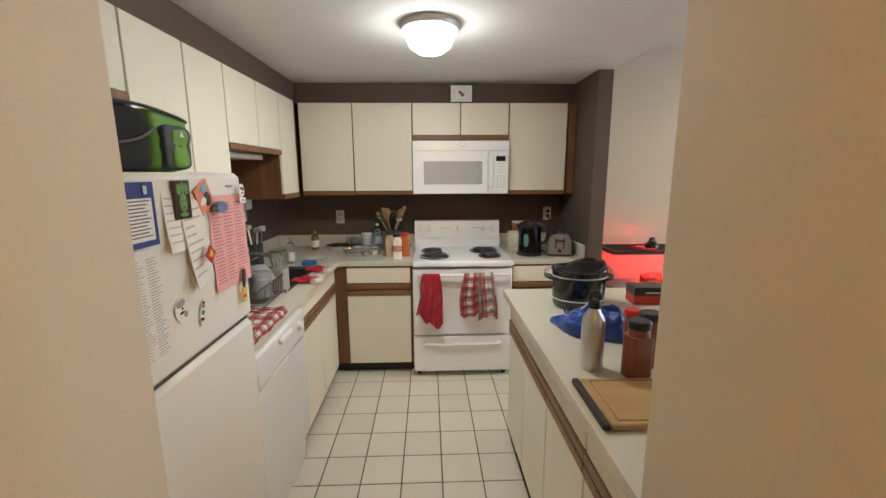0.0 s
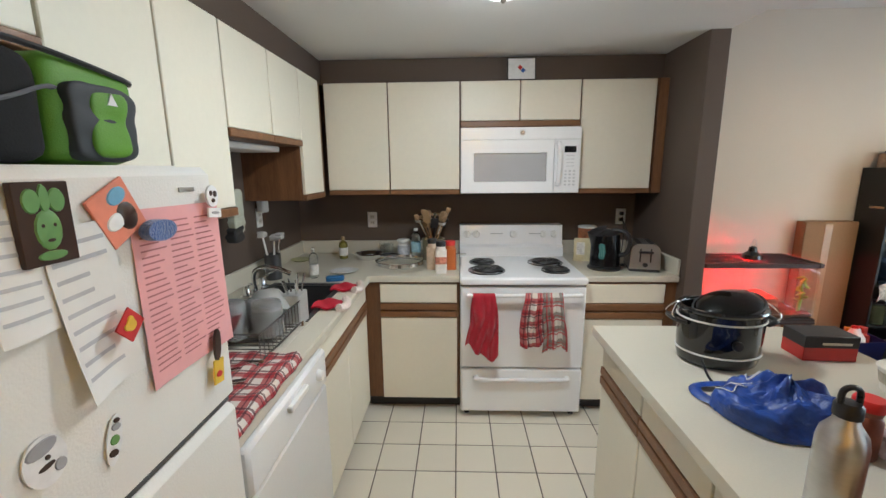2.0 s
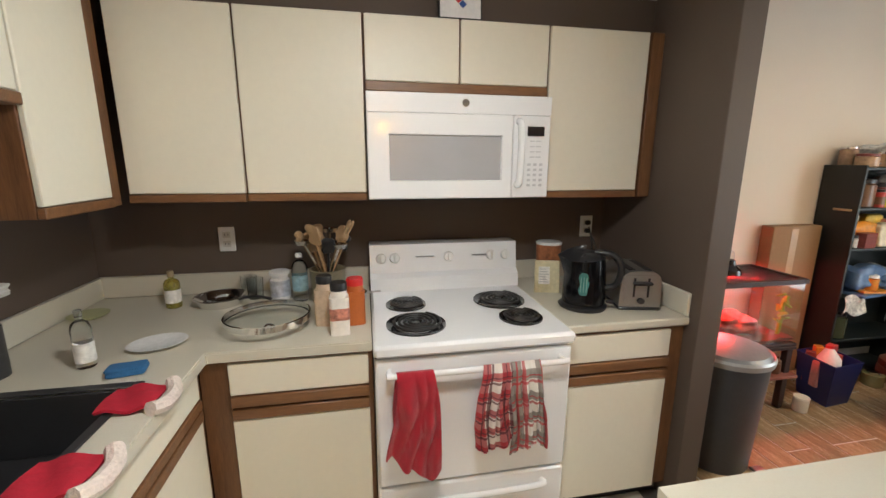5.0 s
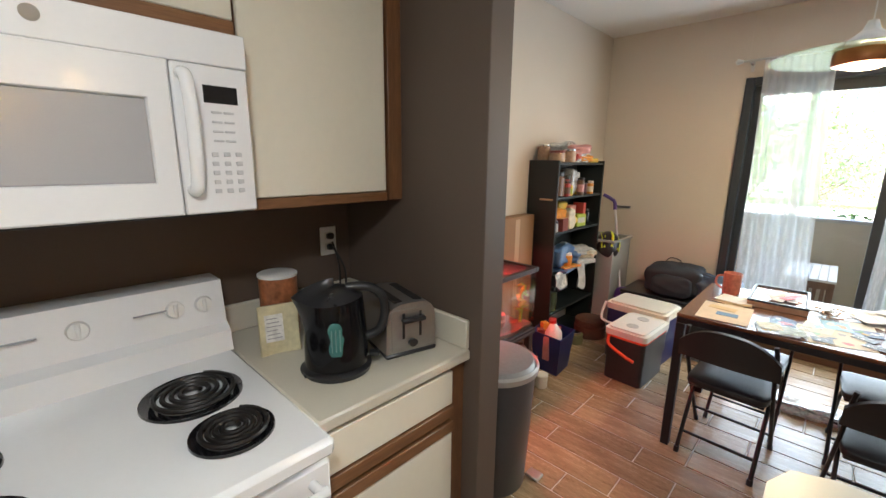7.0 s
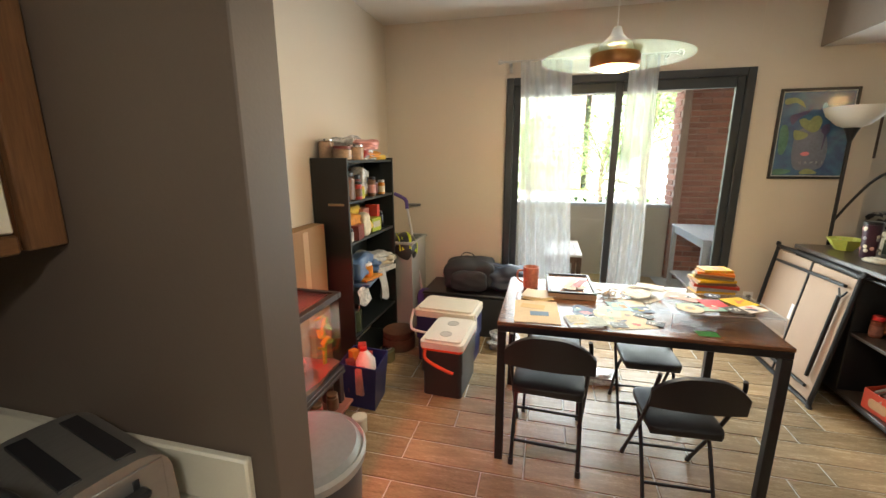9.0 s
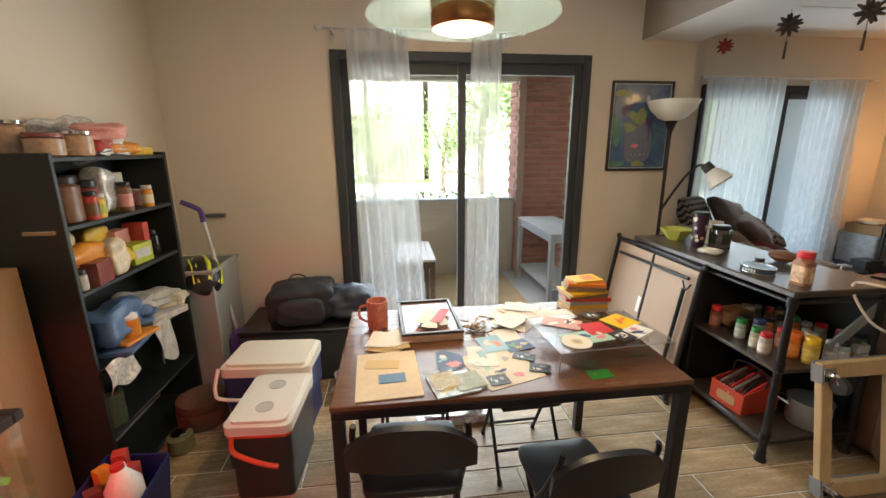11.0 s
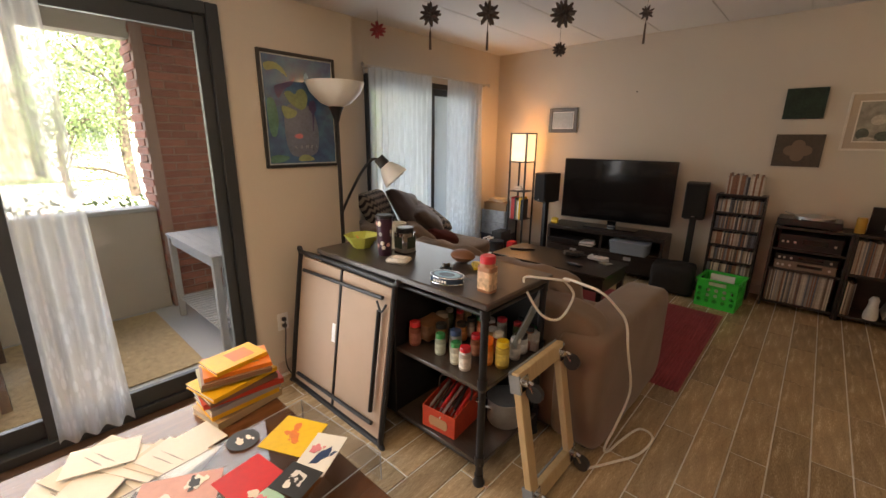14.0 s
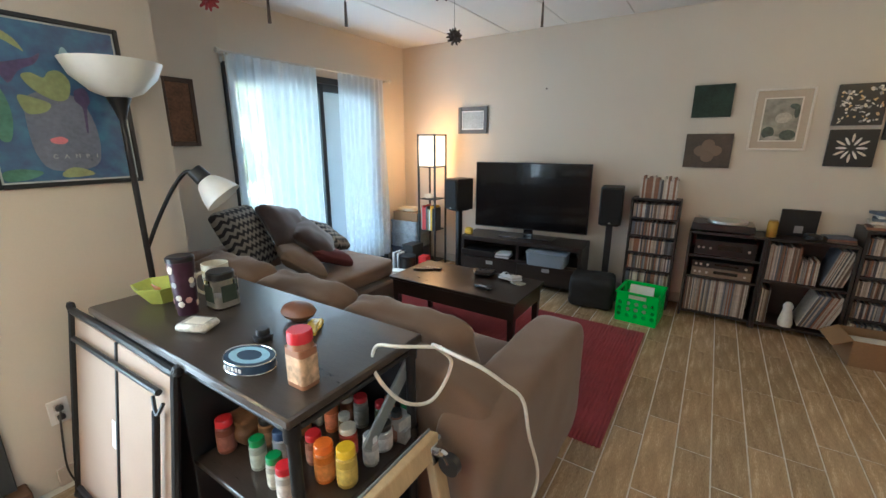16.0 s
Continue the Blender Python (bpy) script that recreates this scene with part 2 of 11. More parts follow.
def lathe(bm, profile, at=(0, 0, 0), seg=28, sx=1.0, sy=1.0, m=None):
    """Turn a profile of (radius, height) about an upright axis."""
    at = Vector(at)
    rings = []
    for r, z in profile:
        if r < 1e-5:
            p = at + Vector((0, 0, z))
            rings.append([bm.verts.new(p if m is None else m @ p)])
        else:
            ring = []
            for k in range(seg):
                p = at + Vector((r * sx * math.cos(2 * math.pi * k / seg), r * sy * math.sin(2 * math.pi * k / seg), z))
                ring.append(bm.verts.new(p if m is None else m @ p))
            rings.append(ring)
    for a, b in zip(rings, rings[1:]):
        for k in range(seg):
            f = [a[k % len(a)], a[(k + 1) % len(a)], b[(k + 1) % len(b)], b[k % len(b)]]
            f = list(dict.fromkeys(f))
            if len(f) > 2:
                bm.faces.new(f)
    return bm


def smooth_path(pts, n=6, closed=False):
    pts = [Vector(p) for p in pts]
    out = []
    c = len(pts)
    for i in range(c if closed else c - 1):
        p0, p1, p2, p3 = (pts[(i + k - 1) % c] if closed else pts[min(max(i + k - 1, 0), c - 1)] for k in range(4))
        for k in range(n):
            t = k / n
            out.append(0.5 * ((2 * p1) + (p2 - p0) * t + (2 * p0 - 5 * p1 + 4 * p2 - p3) * t * t + (3 * p1 - p0 - 3 * p2 + p3) * t ** 3))
    if not closed:
        out.append(pts[-1])
    return out


def tube(bm, pts, r, seg=8, closed=False, flat=1.0):
    pts = [Vector(p) for p in pts]
    rings = []
    u = None
    for i, p in enumerate(pts):
        d = (pts[(i + 1) % len(pts)] - pts[i - 1]) if closed else (pts[min(i + 1, len(pts) - 1)] - pts[max(i - 1, 0)])
        d.normalize()
        if u is None:
            u = frame_of(d)[0]
        u = (u - d * u.dot(d)).normalized()
        w = d.cross(u)
        rings.append([bm.verts.new(p + (u * math.cos(2 * math.pi * k / seg) + w * math.sin(2 * math.pi * k / seg) * flat) * r) for k in range(seg)])
    for i in range(len(rings) - (0 if closed else 1)):
        a, b = rings[i], rings[(i + 1) % len(rings)]
        for k in range(seg):
            bm.faces.new([a[k], a[(k + 1) % seg], b[(k + 1) % seg], b[k]])
    if not closed:
        bm.faces.new(rings[0])
        bm.faces.new(rings[-1])
    return bm


def sheet(bm, nu, nv, f, thick=0.0):
    """A grid of nu x nv cells through f(u, v), given a thickness along its normals."""
    g = [[Vector(f(i / nu, j / nv)) for j in range(nv + 1)] for i in range(nu + 1)]
    def normal(i, j):
        a = g[min(i + 1, nu)][j] - g[max(i - 1, 0)][j]
        b = g[i][min(j + 1, nv)] - g[i][max(j - 1, 0)]
        n = a.cross(b)
        return n.normalized() if n.length > 1e-9 else Vector((0, 0, 1))
    top = [[bm.verts.new(g[i][j] + normal(i, j) * thick * 0.5) for j in range(nv + 1)] for i in range(nu + 1)]
    for i in range(nu):
        for j in range(nv):
            bm.faces.new([top[i][j], top[i + 1][j], top[i + 1][j + 1], top[i][j + 1]])
    if thick:
        bot = [[bm.verts.new(g[i][j] - normal(i, j) * thick * 0.5) for j in range(nv + 1)] for i in range(nu + 1)]
        for i in range(nu):
            for j in range(nv):
                bm.faces.new([bot[i][j], bot[i][j + 1], bot[i + 1][j + 1], bot[i + 1][j]])
        for i in range(nu):
            bm.faces.new([top[i][0], bot[i][0], bot[i + 1][0], top[i + 1][0]])
            bm.faces.new([top[i][nv], top[i + 1][nv], bot[i + 1][nv], bot[i][nv]])
        for j in range(nv):
            bm.faces.new([top[0][j], top[0][j + 1], bot[0][j + 1], bot[0][j]])
            bm.faces.new([top[nu][j], bot[nu][j], bot[nu][j + 1], top[nu][j + 1]])
    return bm


def prism(bm, outline, z0, z1, m=None):
    """An outline of (x, y) raised from z0 to z1."""
    rings = [[bm.verts.new(Vector((x, y, z)) if m is None else m @ Vector((x, y, z))) for x, y in outline] for z in (z0, z1)]
    c = len(outline)
    for k in range(c):
        bm.faces.new([rings[0][k], rings[0][(k + 1) % c], rings[1][(k + 1) % c], rings[1][k]])
    bm.faces.new(rings[0])
    bm.faces.new(rings[1])
    return bm


def rounded(w, d, r, seg=5, cx=0.0, cy=0.0):
    out = []
    for sx, sy, a0 in ((1, 1, 0), (-1, 1, 90), (-1, -1, 180), (1, -1, 270)):
        for k in range(seg + 1):
            a = radians(a0 + 90 * k / seg)
            out.append((cx + sx * (w / 2 - r) + r * math.cos(a), cy + sy * (d / 2 - r) + r * math.sin(a)))
    return out


def cushion(bm, size, at=(0, 0, 0), m=None, puff=0.35, wobble=0.012, seed=0, n=14, corner=0.12):
    """A soft stuffed block: swollen faces, pinched rounded edges and slight dents."""
    sx, sy, sz = size
    m = (m or Matrix()) @ Matrix.Translation(at)
    pts = {}
    def put(face, i, j):
        u, v = 2 * i / n - 1, 2 * j / n - 1
        k, s = face
        p = [0, 0, 0]
        p[k], p[(k + 1) % 3], p[(k + 2) % 3] = s, u, v
        key = tuple(round(q * 1000) for q in p)
        if key not in pts:
            q = Vector(p)
            e = 8.0
            ln = (abs(q.x) ** e + abs(q.y) ** e + abs(q.z) ** e) ** (1 / e)
            q = q / ln
            edge = max(abs(q.x), abs(q.y))
            q.z *= (1 - puff * edge ** 4)
            w = noise.noise(Vector((q.x * sx * 5 + seed, q.y * sy * 5, q.z * 2))) * wobble
            pos = Vector((q.x * sx / 2, q.y * sy / 2, q.z * sz / 2)) + q.normalized() * w
            pts[key] = bm.verts.new(m @ pos)
        return pts[key]
    for k in range(3):
        for s in (-1, 1):
            for i in range(n):
                for j in range(n):
                    f = list(dict.fromkeys([put((k, s), i, j), put((k, s), i + 1, j), put((k, s), i + 1, j + 1), put((k, s), i, j + 1)]))
                    if len(f) > 2:
                        bm.faces.new(f)
    return bm


def mesh_of(name, bm, material, angle=38):
    bmesh.ops.recalc_face_normals(bm, faces=bm.faces)
    me = bpy.data.meshes.new(name)
    bm.to_mesh(me)
    bm.free()
    me.materials.append(material)
    me.shade_smooth()
    me.set_sharp_from_angle(angle=radians(angle))
    return me


def part(name, bm, material, parent=None, label="", m=None):
    ob = new(name, mesh_of(name, bm, material))
    if parent:
        ob.parent = parent
    if m is not None:
        ob.matrix_basis = m
    if label:
        ob["label"] = label
    return ob


def thing(name, label, category, at=None, group="", kind=""):
    """A top-level thing: an Empty at its base that carries its parts."""
    ob = new(name)
    ob.empty_display_size = 0.05
    if at is not None:
        ob.matrix_basis = at if isinstance(at, Matrix) else Matrix.Translation(at)
    return tagged(ob, label, category, group, kind)


def solo(name, bm, material, label, category, at=None, group="", kind=""):
    ob = part(name, bm, material)
    if at is not None:
        ob.matrix_basis = at if isinstance(at, Matrix) else Matrix.Translation(at)
    return tagged(ob, label, category, group, kind)


def setting(name, bm, material, label, category="structure"):
    return tagged(part(name, bm, material), label, category, kind="structure")


def bx(a, b, r=0.004):
    return box(bm_new(), a, b, r)

# ---- structure ----
KC, RC = 2.21, 2.64          # kitchen ceiling, room ceiling
# kitchen and hall
setting("wall_kitchen_back", bx((-1.47, 3.62, 0), (1.145, 3.74, KC), 0.001), WALL_BROWN, "dark taupe painted kitchen wall behind the stove", "wall")
setting("wall_kitchen_left", bx((-1.47, 0.70, 0), (-1.35, 3.618, KC), 0.001), WALL_BROWN, "dark taupe painted kitchen wall behind the sink", "wall")
setting("wall_partition", bx((1.147, 2.887, 0), (1.252, 3.92, RC), 0.003), WALL_BROWN, "dark taupe painted end wall beside the stove", "wall")
setting("wall_hall_left", bx((-1.47, -1.6, 0), (-0.523, 0.698, KC), 0.003), HALL, "cream painted hallway wall beside the fridge", "wall")
setting("wall_hall_right", bx((0.376, -1.72, 0), (0.484, 0.64, RC - 0.001), 0.003), HALL, "cream painted hallway wall at the end of the peninsula", "wall")
setting("wall_hall_end", bx((-0.62, -1.72, 0), (0.374, -1.602, RC - 0.002), 0.003), HALL, "cream painted wall closing the hallway", "wall")
setting("soffit_left", bx((-1.349, 0.70, 2.056), (-1.04, 3.618, KC - 0.001), 0.002), WALL_BROWN, "dark taupe soffit above the wall cabinets", "soffit")
setting("soffit_back", bx((-1.038, 3.345, 2.058), (1.144, 3.618, KC - 0.001), 0.002), WALL_BROWN, "dark taupe soffit above the wall cabinets", "soffit")
setting("ceiling_kitchen", bx((-1.47, 0.643, KC), (1.25, 3.74, RC - 0.002), 0.002), CEIL, "white painted dropped kitchen ceiling", "ceiling")
setting("ceiling_hall", bx((-1.47, -1.6, KC + 0.001), (0.374, 0.641, RC - 0.002), 0.002), CEIL, "white painted hallway ceiling", "ceiling")
# dining and living room
b = bm_new()
box(b, (1.254, 3.92, 0), (4.46, 4.04, RC), 0.001)
setting("wall_dining_back", b, WALL, "warm beige painted dining room wall", "wall")
b = bm_new()
DX0, DX1 = 4.34, 4.46
box(b, (DX0, 2.82, 0), (DX1, 3.918, RC), 0.001)
box(b, (DX0, 0.983, 2.15), (DX1, 2.82, RC), 0.001)
box(b, (DX0, 0.162, 0), (DX1, 0.983, RC), 0.001)
setting("wall_glass_door", b, WALL, "warm beige painted wall round the sliding glass door", "wall")
setting("wall_jog", bx((4.462, 0.162, 0), (5.66, 0.28, RC), 0.001), WALL, "warm beige painted short return wall", "wall")
b = bm_new()
LX0, LX1 = 5.54, 5.66
box(b, (LX0, -0.84, 0), (LX1, 0.16, RC), 0.001)
box(b, (LX0, -2.72, 2.15), (LX1, -0.84, RC), 0.001)
box(b, (LX0, -3.22, 0), (LX1, -2.72, RC), 0.001)
setting("wall_living_window", b, WALL, "warm beige painted wall round the living room glass door", "wall")
setting("wall_tv", bx((-0.62, -3.34, 0), (5.66, -3.222, RC), 0.001), WALL, "warm beige painted long wall behind the television", "wall")
setting("wall_living_end", bx((-0.74, -3.34, 0), (-0.622, -1.6, RC), 0.001), WALL, "warm beige painted end wall", "wall")
b = bm_new()
box(b, (-0.74, -3.34, RC), (5.66, 0.199, RC + 0.1), 0.001)
for k in range(9):
    x = -0.2 + 0.61 * k
    box(b, (x, -3.2, RC - 0.006), (x + 0.595, 0.14, RC + 0.01), 0.006)
setting("ceiling_living", b, CEIL, "white painted concrete plank ceiling", "ceiling")
setting("ceiling_dining", bx((0.486, 0.202, RC), (4.46, 4.04, RC + 0.1), 0.001), CEIL, "white painted dining room ceiling", "ceiling")
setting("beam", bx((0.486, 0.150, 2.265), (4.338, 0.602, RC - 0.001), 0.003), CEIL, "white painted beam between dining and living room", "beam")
# thin panel that makes the beam's dining side darker than the rest
setting("beam_face", bx((1.254, 0.6025, 2.262), (4.337, 0.609, RC - 0.002), 0.001), mat("taupe_beam_side", (0.24, 0.20, 0.17), 0.7, vary=0.04), "darker taupe side of the beam", "beam")
b = bm_new()
box(b, (1.256, 3.906, 0), (4.338, 3.919, 0.09), 0.004)
box(b, (DX0 - 0.013, 2.95, 0), (DX0 - 0.001, 3.904, 0.09), 0.004)
box(b, (DX0 - 0.013, 0.165, 0), (DX0 - 0.001, 0.86, 0.09), 0.004)
box(b, (-0.6, -3.221, 0), (5.53, -3.208, 0.09), 0.004)
setting("baseboard", b, mat("beige_baseboard", (0.50, 0.44, 0.37), 0.6), "beige painted baseboard", "baseboard")


def planks(x0, y0, x1, y1, w, ln, along, name, material, parent, seed, proud=0.003, gap=0.005):
    """Boards of w x ln laid in rows with staggered joints, each an object on one of a few shared meshes."""
    rnd = random.Random(seed)
    shared = {}
    u0, u1, v0, v1 = (x0, x1, y0, y1) if along == "x" else (y0, y1, x0, x1)
    v = v0
    row = 0
    while v < v1 - 0.01:
        wv = min(w, v1 - v)
        u = u0 - rnd.choice((0.0, 0.33, 0.66)) * ln
        while u < u1 - 0.01:
            a, b_ = max(u, u0), min(u + ln, u1)
            if b_ - a > 0.02:
                key = (round(b_ - a, 3), round(wv, 3))
                if key not in shared:
                    h, k = (b_ - a - gap) / 2, (wv - gap) / 2
                    c = (h, k) if along == "x" else (k, h)
                    shared[key] = mesh_of(name, box(bm_new(), (-c[0], -c[1], -0.012), (c[0], c[1], 0.0), 0.0025), material)
                ob = new(name, shared[key])
                ob.parent = parent
                cu, cv = (a + b_) / 2, v + wv / 2
                ob.location = (cu, cv, proud) if along == "x" else (cv, cu, proud)
            u += ln
        v += w
        row += 1

# ---- glazed doors and curtains ----
def glazed_door(name, label, x, y0, y1, z0, z1, mid, side=0.115, top=0.135):
    """A two-leaf sliding door in a dark frame, one leaf on each of two tracks."""
    d = thing(name, label, "glass door", kind="structure")
    b = bm_new()
    box(b, (x - 0.02, y0, z0), (x + 0.10, y0 + 0.06, z1), 0.004)
    box(b, (x - 0.02, y1 - 0.06, z0), (x + 0.10, y1, z1), 0.004)
    box(b, (x - 0.02, y0 + 0.061, z1 - 0.06), (x + 0.10, y1 - 0.061, z1), 0.004)
    box(b, (x - 0.02, y0 + 0.061, z0), (x + 0.10, y1 - 0.061, z0 + 0.05), 0.004)
    part("door_frame", b, DARK_FRAME, d)
    for k, (a, c, dx) in enumerate(((y0 + 0.062, mid + 0.03, 0.0), (mid - 0.03, y1 - 0.062, 0.045))):
        st = 0.055
        b = bm_new()
        box(b, (x + dx, a, z0 + 0.052), (x + dx + 0.035, a + st, z1 - 0.062), 0.003)
        box(b, (x + dx, c - st, z0 + 0.052), (x + dx + 0.035, c, z1 - 0.062), 0.003)
        box(b, (x + dx, a + st + 0.001, z1 - 0.062 - top + 0.06), (x + dx + 0.035, c - st - 0.001, z1 - 0.062), 0.003)
        box(b, (x + dx, a + st + 0.001, z0 + 0.052), (x + dx + 0.035, c - st - 0.001, z0 + 0.14), 0.003)
        leaf = part("sliding_leaf", b, DARK_FRAME, d)
        g = part("pane", bx((x + dx + 0.014, a + st, z0 + 0.14), (x + dx + 0.020, c - st, z1 - 0.062 - top + 0.06), 0.001), GLASS, leaf, "clear glass pane")
        g.visible_shadow = False
    return d


glazed_door("door_1", "dark framed sliding glass door to the balcony", 4.33, 0.985, 2.818, 0.10, 2.148, 1.92)
glazed_door("door_2", "dark framed sliding glass door of the living room", 5.53, -2.71, -0.845, 0.10, 2.148, -1.86)
setting("threshold", bx((4.25, 0.955, 0.001), (4.46, 2.86, 0.098), 0.006), wood("dark_wood_threshold", (0.16, 0.09, 0.05), (0.08, 0.04, 0.025), 0.5, grain=(14, 1, 14)), "dark wood threshold under the sliding glass door", "threshold")
setting("threshold_living", bx((5.47, -2.75, 0.001), (5.66, -0.80, 0.098), 0.006), DARK_FRAME, "dark threshold under the living room glass door", "threshold")


def curtain(x, y0, y1, z0, z1, folds, depth, seed, y0b=None, y1b=None):
    rnd = random.Random(seed)
    ph = [rnd.uniform(0, 6.28) for _ in range(4)]
    y0b, y1b = (y0 if y0b is None else y0b), (y1 if y1b is None else y1b)
    def f(u, v):
        z = z1 + (z0 - z1) * v
        a, c = y0 + (y0b - y0) * v, y1 + (y1b - y1) * v
        y = a + (c - a) * (u + 0.012 * math.sin(9 * u + ph[0] + 3 * v))
        w = math.sin(2 * math.pi * folds * u + ph[1] + 0.9 * math.sin(3 * v + ph[2]))
        return (x + depth * (0.55 + 0.45 * v) * w + 0.008 * math.sin(17 * u + 5 * v + ph[3]), y, z)
    return sheet(bm_new(), 90, 30, f)


for y0, y1, a, c, n, s in ((2.30, 2.705, 2.20, 2.66, 5, 1), (1.665, 1.875, 1.64, 1.92, 3.5, 2)):
    solo("curtain", curtain(4.245, y0, y1, 0.16, 2.255, n, 0.034, s, a, c), NET, "sheer white net curtain hanging over the glass door", "curtain", group="curtains of the glass door")
for y0, y1, n, s in ((-1.72, -0.80, 11, 3), (-2.73, -2.0, 9, 4)):
    solo("curtain", curtain(5.43, y0, y1, 0.12, 2.20, n, 0.025, s), NET_WHITE, "sheer white net curtain beside the living room sofa", "curtain", group="curtains of the living room")


def curtain_rod(x, wall, y0, y1, z, label):
    r = thing("curtain_rod", label, "curtain rod")
    part("rod", cyl(bm_new(), (x, y0, z), (x, y1, z), 0.009, seg=12), STEEL, r)
    for y, s in ((y0, -1), (y1, 1)):
        part("finial", lathe(bm_new(), [(0.0, 0.0), (0.012, 0.004), (0.014, 0.016), (0.022, 0.030), (0.022, 0.042), (0.0, 0.055)], m=Matrix.Translation((x, y, z)) @ Matrix.Rotation(-s * math.pi / 2, 4, "X"), seg=14), STEEL, r)
    for y in (y0 + 0.05, y1 - 0.05):
        b = bm_new()
        box(b, (x - 0.008, y - 0.008, z - 0.022), (wall - 0.002, y + 0.008, z - 0.008), 0.002)
        box(b, (wall - 0.012, y - 0.012, z - 0.07), (wall - 0.002, y + 0.012, z + 0.012), 0.002)
        part("bracket", b, STEEL, r)


curtain_rod(4.245, 4.34, 1.56, 2.84, 2.262, "thin steel curtain rod above the glass door")
curtain_rod(5.43, 5.54, -2.79, -0.79, 2.207, "thin steel curtain rod above the living room door")


# ---- kitchen ----
def plaid(name, base, warp, weft, size=0.05):
    """Woven check: two sets of crossing coloured bands of uneven width."""
    m = bpy.data.materials.new(name)
    m.use_nodes = True
    n, l = m.node_tree.nodes, m.node_tree.links
    b = n["Principled BSDF"]
    b.inputs["Roughness"].default_value = 0.9
    uv = n.new("ShaderNodeUVMap")
    sep = n.new("ShaderNodeSeparateXYZ")
    l.new(uv.outputs["UV"], sep.inputs[0])
    col = None
    for axis, tone, width, shift in (("X", warp, 0.42, 0.0), ("Y", warp, 0.42, 0.1), ("X", weft, 0.12, 0.55), ("Y", weft, 0.12, 0.62), ("X", weft, 0.06, 0.8), ("Y", weft, 0.06, 0.86)):
        ma = n.new("ShaderNodeMath")
        ma.operation = "MULTIPLY_ADD"
        ma.inputs[1].default_value, ma.inputs[2].default_value = 1 / size, shift
        l.new(sep.outputs[axis], ma.inputs[0])
        fr = n.new("ShaderNodeMath")
        fr.operation = "FRACT"
        l.new(ma.outputs[0], fr.inputs[0])
        ls = n.new("ShaderNodeMath")
        ls.operation = "LESS_THAN"
        ls.inputs[1].default_value = width
        l.new(fr.outputs[0], ls.inputs[0])
        fac = n.new("ShaderNodeMath")
        fac.operation = "MULTIPLY"
        fac.inputs[1].default_value = 0.8
        l.new(ls.outputs[0], fac.inputs[0])
        mx = n.new("ShaderNodeMix")
        mx.data_type = "RGBA"
        l.new(fac.outputs[0], mx.inputs["Factor"])
        if col is None:
            mx.inputs["A"].default_value = (*base, 1)
        else:
            l.new(col, mx.inputs["A"])
        mx.inputs["B"].default_value = (*tone, 1)
        col = mx.outputs["Result"]
    l.new(col, b.inputs["Base Color"])
    nz = n.new("ShaderNodeTexNoise")
    nz.inputs["Scale"].default_value = 300
    bp = n.new("ShaderNodeBump")
    bp.inputs["Strength"].default_value, bp.inputs["Distance"].default_value = 0.3, 0.002
    l.new(nz.outputs["Fac"], bp.inputs["Height"])
    l.new(bp.outputs["Normal"], b.inputs["Normal"])
    return m


def cloth(name, nu, nv, f, material, w, h, thick=0.004, parent=None, label=""):
    """A draped cloth with its weave laid along it."""
    bm = sheet(bm_new(), nu, nv, f, thick)
    me = mesh_of(name, bm, material, 80)
    uvl = me.uv_layers.new(name="weave")
    c = (nu + 1) * (nv + 1)
    for lp in me.loops:
        k = lp.vertex_index % c
        i, j = divmod(k, nv + 1)
        uvl.data[lp.index].uv = (i / nu * w, j / nv * h)
    ob = new(name, me)
    if parent:
        ob.parent = parent
    if label:
        ob["label"] = label
    return ob


def cabinet(name, label, body, doors, drawers=(), face="y", kick=0.0, rails=()):
    """One cabinet unit. body: two corners. doors, drawers: spans (a0, z0, a1, z1) on its face. rails: oak strips."""
    c = thing(name, label, "cabinet", group="kitchen cabinets")
    (x0, y0, z0), (x1, y1, z1) = body
    part("body", bx((x0, y0, z0), (x1, y1, z1), 0.002), OAK_UP, c, "brown oak carcass")
    if kick:
        if face == "y":
            part("toe_kick", bx((x0, y0 + 0.05, 0.0), (x1, y1, z0 - 0.001), 0.002), BLACK_PLASTIC, c, "black recessed toe kick")
        else:
            s = 1 if face == "x" else -1
            a, b2 = (x0, x1 - 0.05) if s > 0 else (x0 + 0.05, x1)
            part("toe_kick", bx((a, y0, 0.0), (b2, y1, z0 - 0.001), 0.002), BLACK_PLASTIC, c, "black recessed toe kick")
    def plate(n, s, t, mt):
        a0, c0, a1, c1 = s
        if face == "y":
            return part(n, bx((a0, y0 - t, c0), (a1, y0 - 0.001, c1), 0.003), mt, c)
        if face == "x":
            return part(n, bx((x1 + 0.001, a0, c0), (x1 + t, a1, c1), 0.003), mt, c)
        return part(n, bx((x0 - t, a0, c0), (x0 - 0.001, a1, c1), 0.003), mt, c)
    for s in doors:
        plate("door", s, 0.018, LAMINATE)
    for s in drawers:
        plate("drawer_front", s, 0.018, LAMINATE)
    for s in rails:
        plate("pull_rail", s, 0.024, OAK)
    return c


G = 0.004
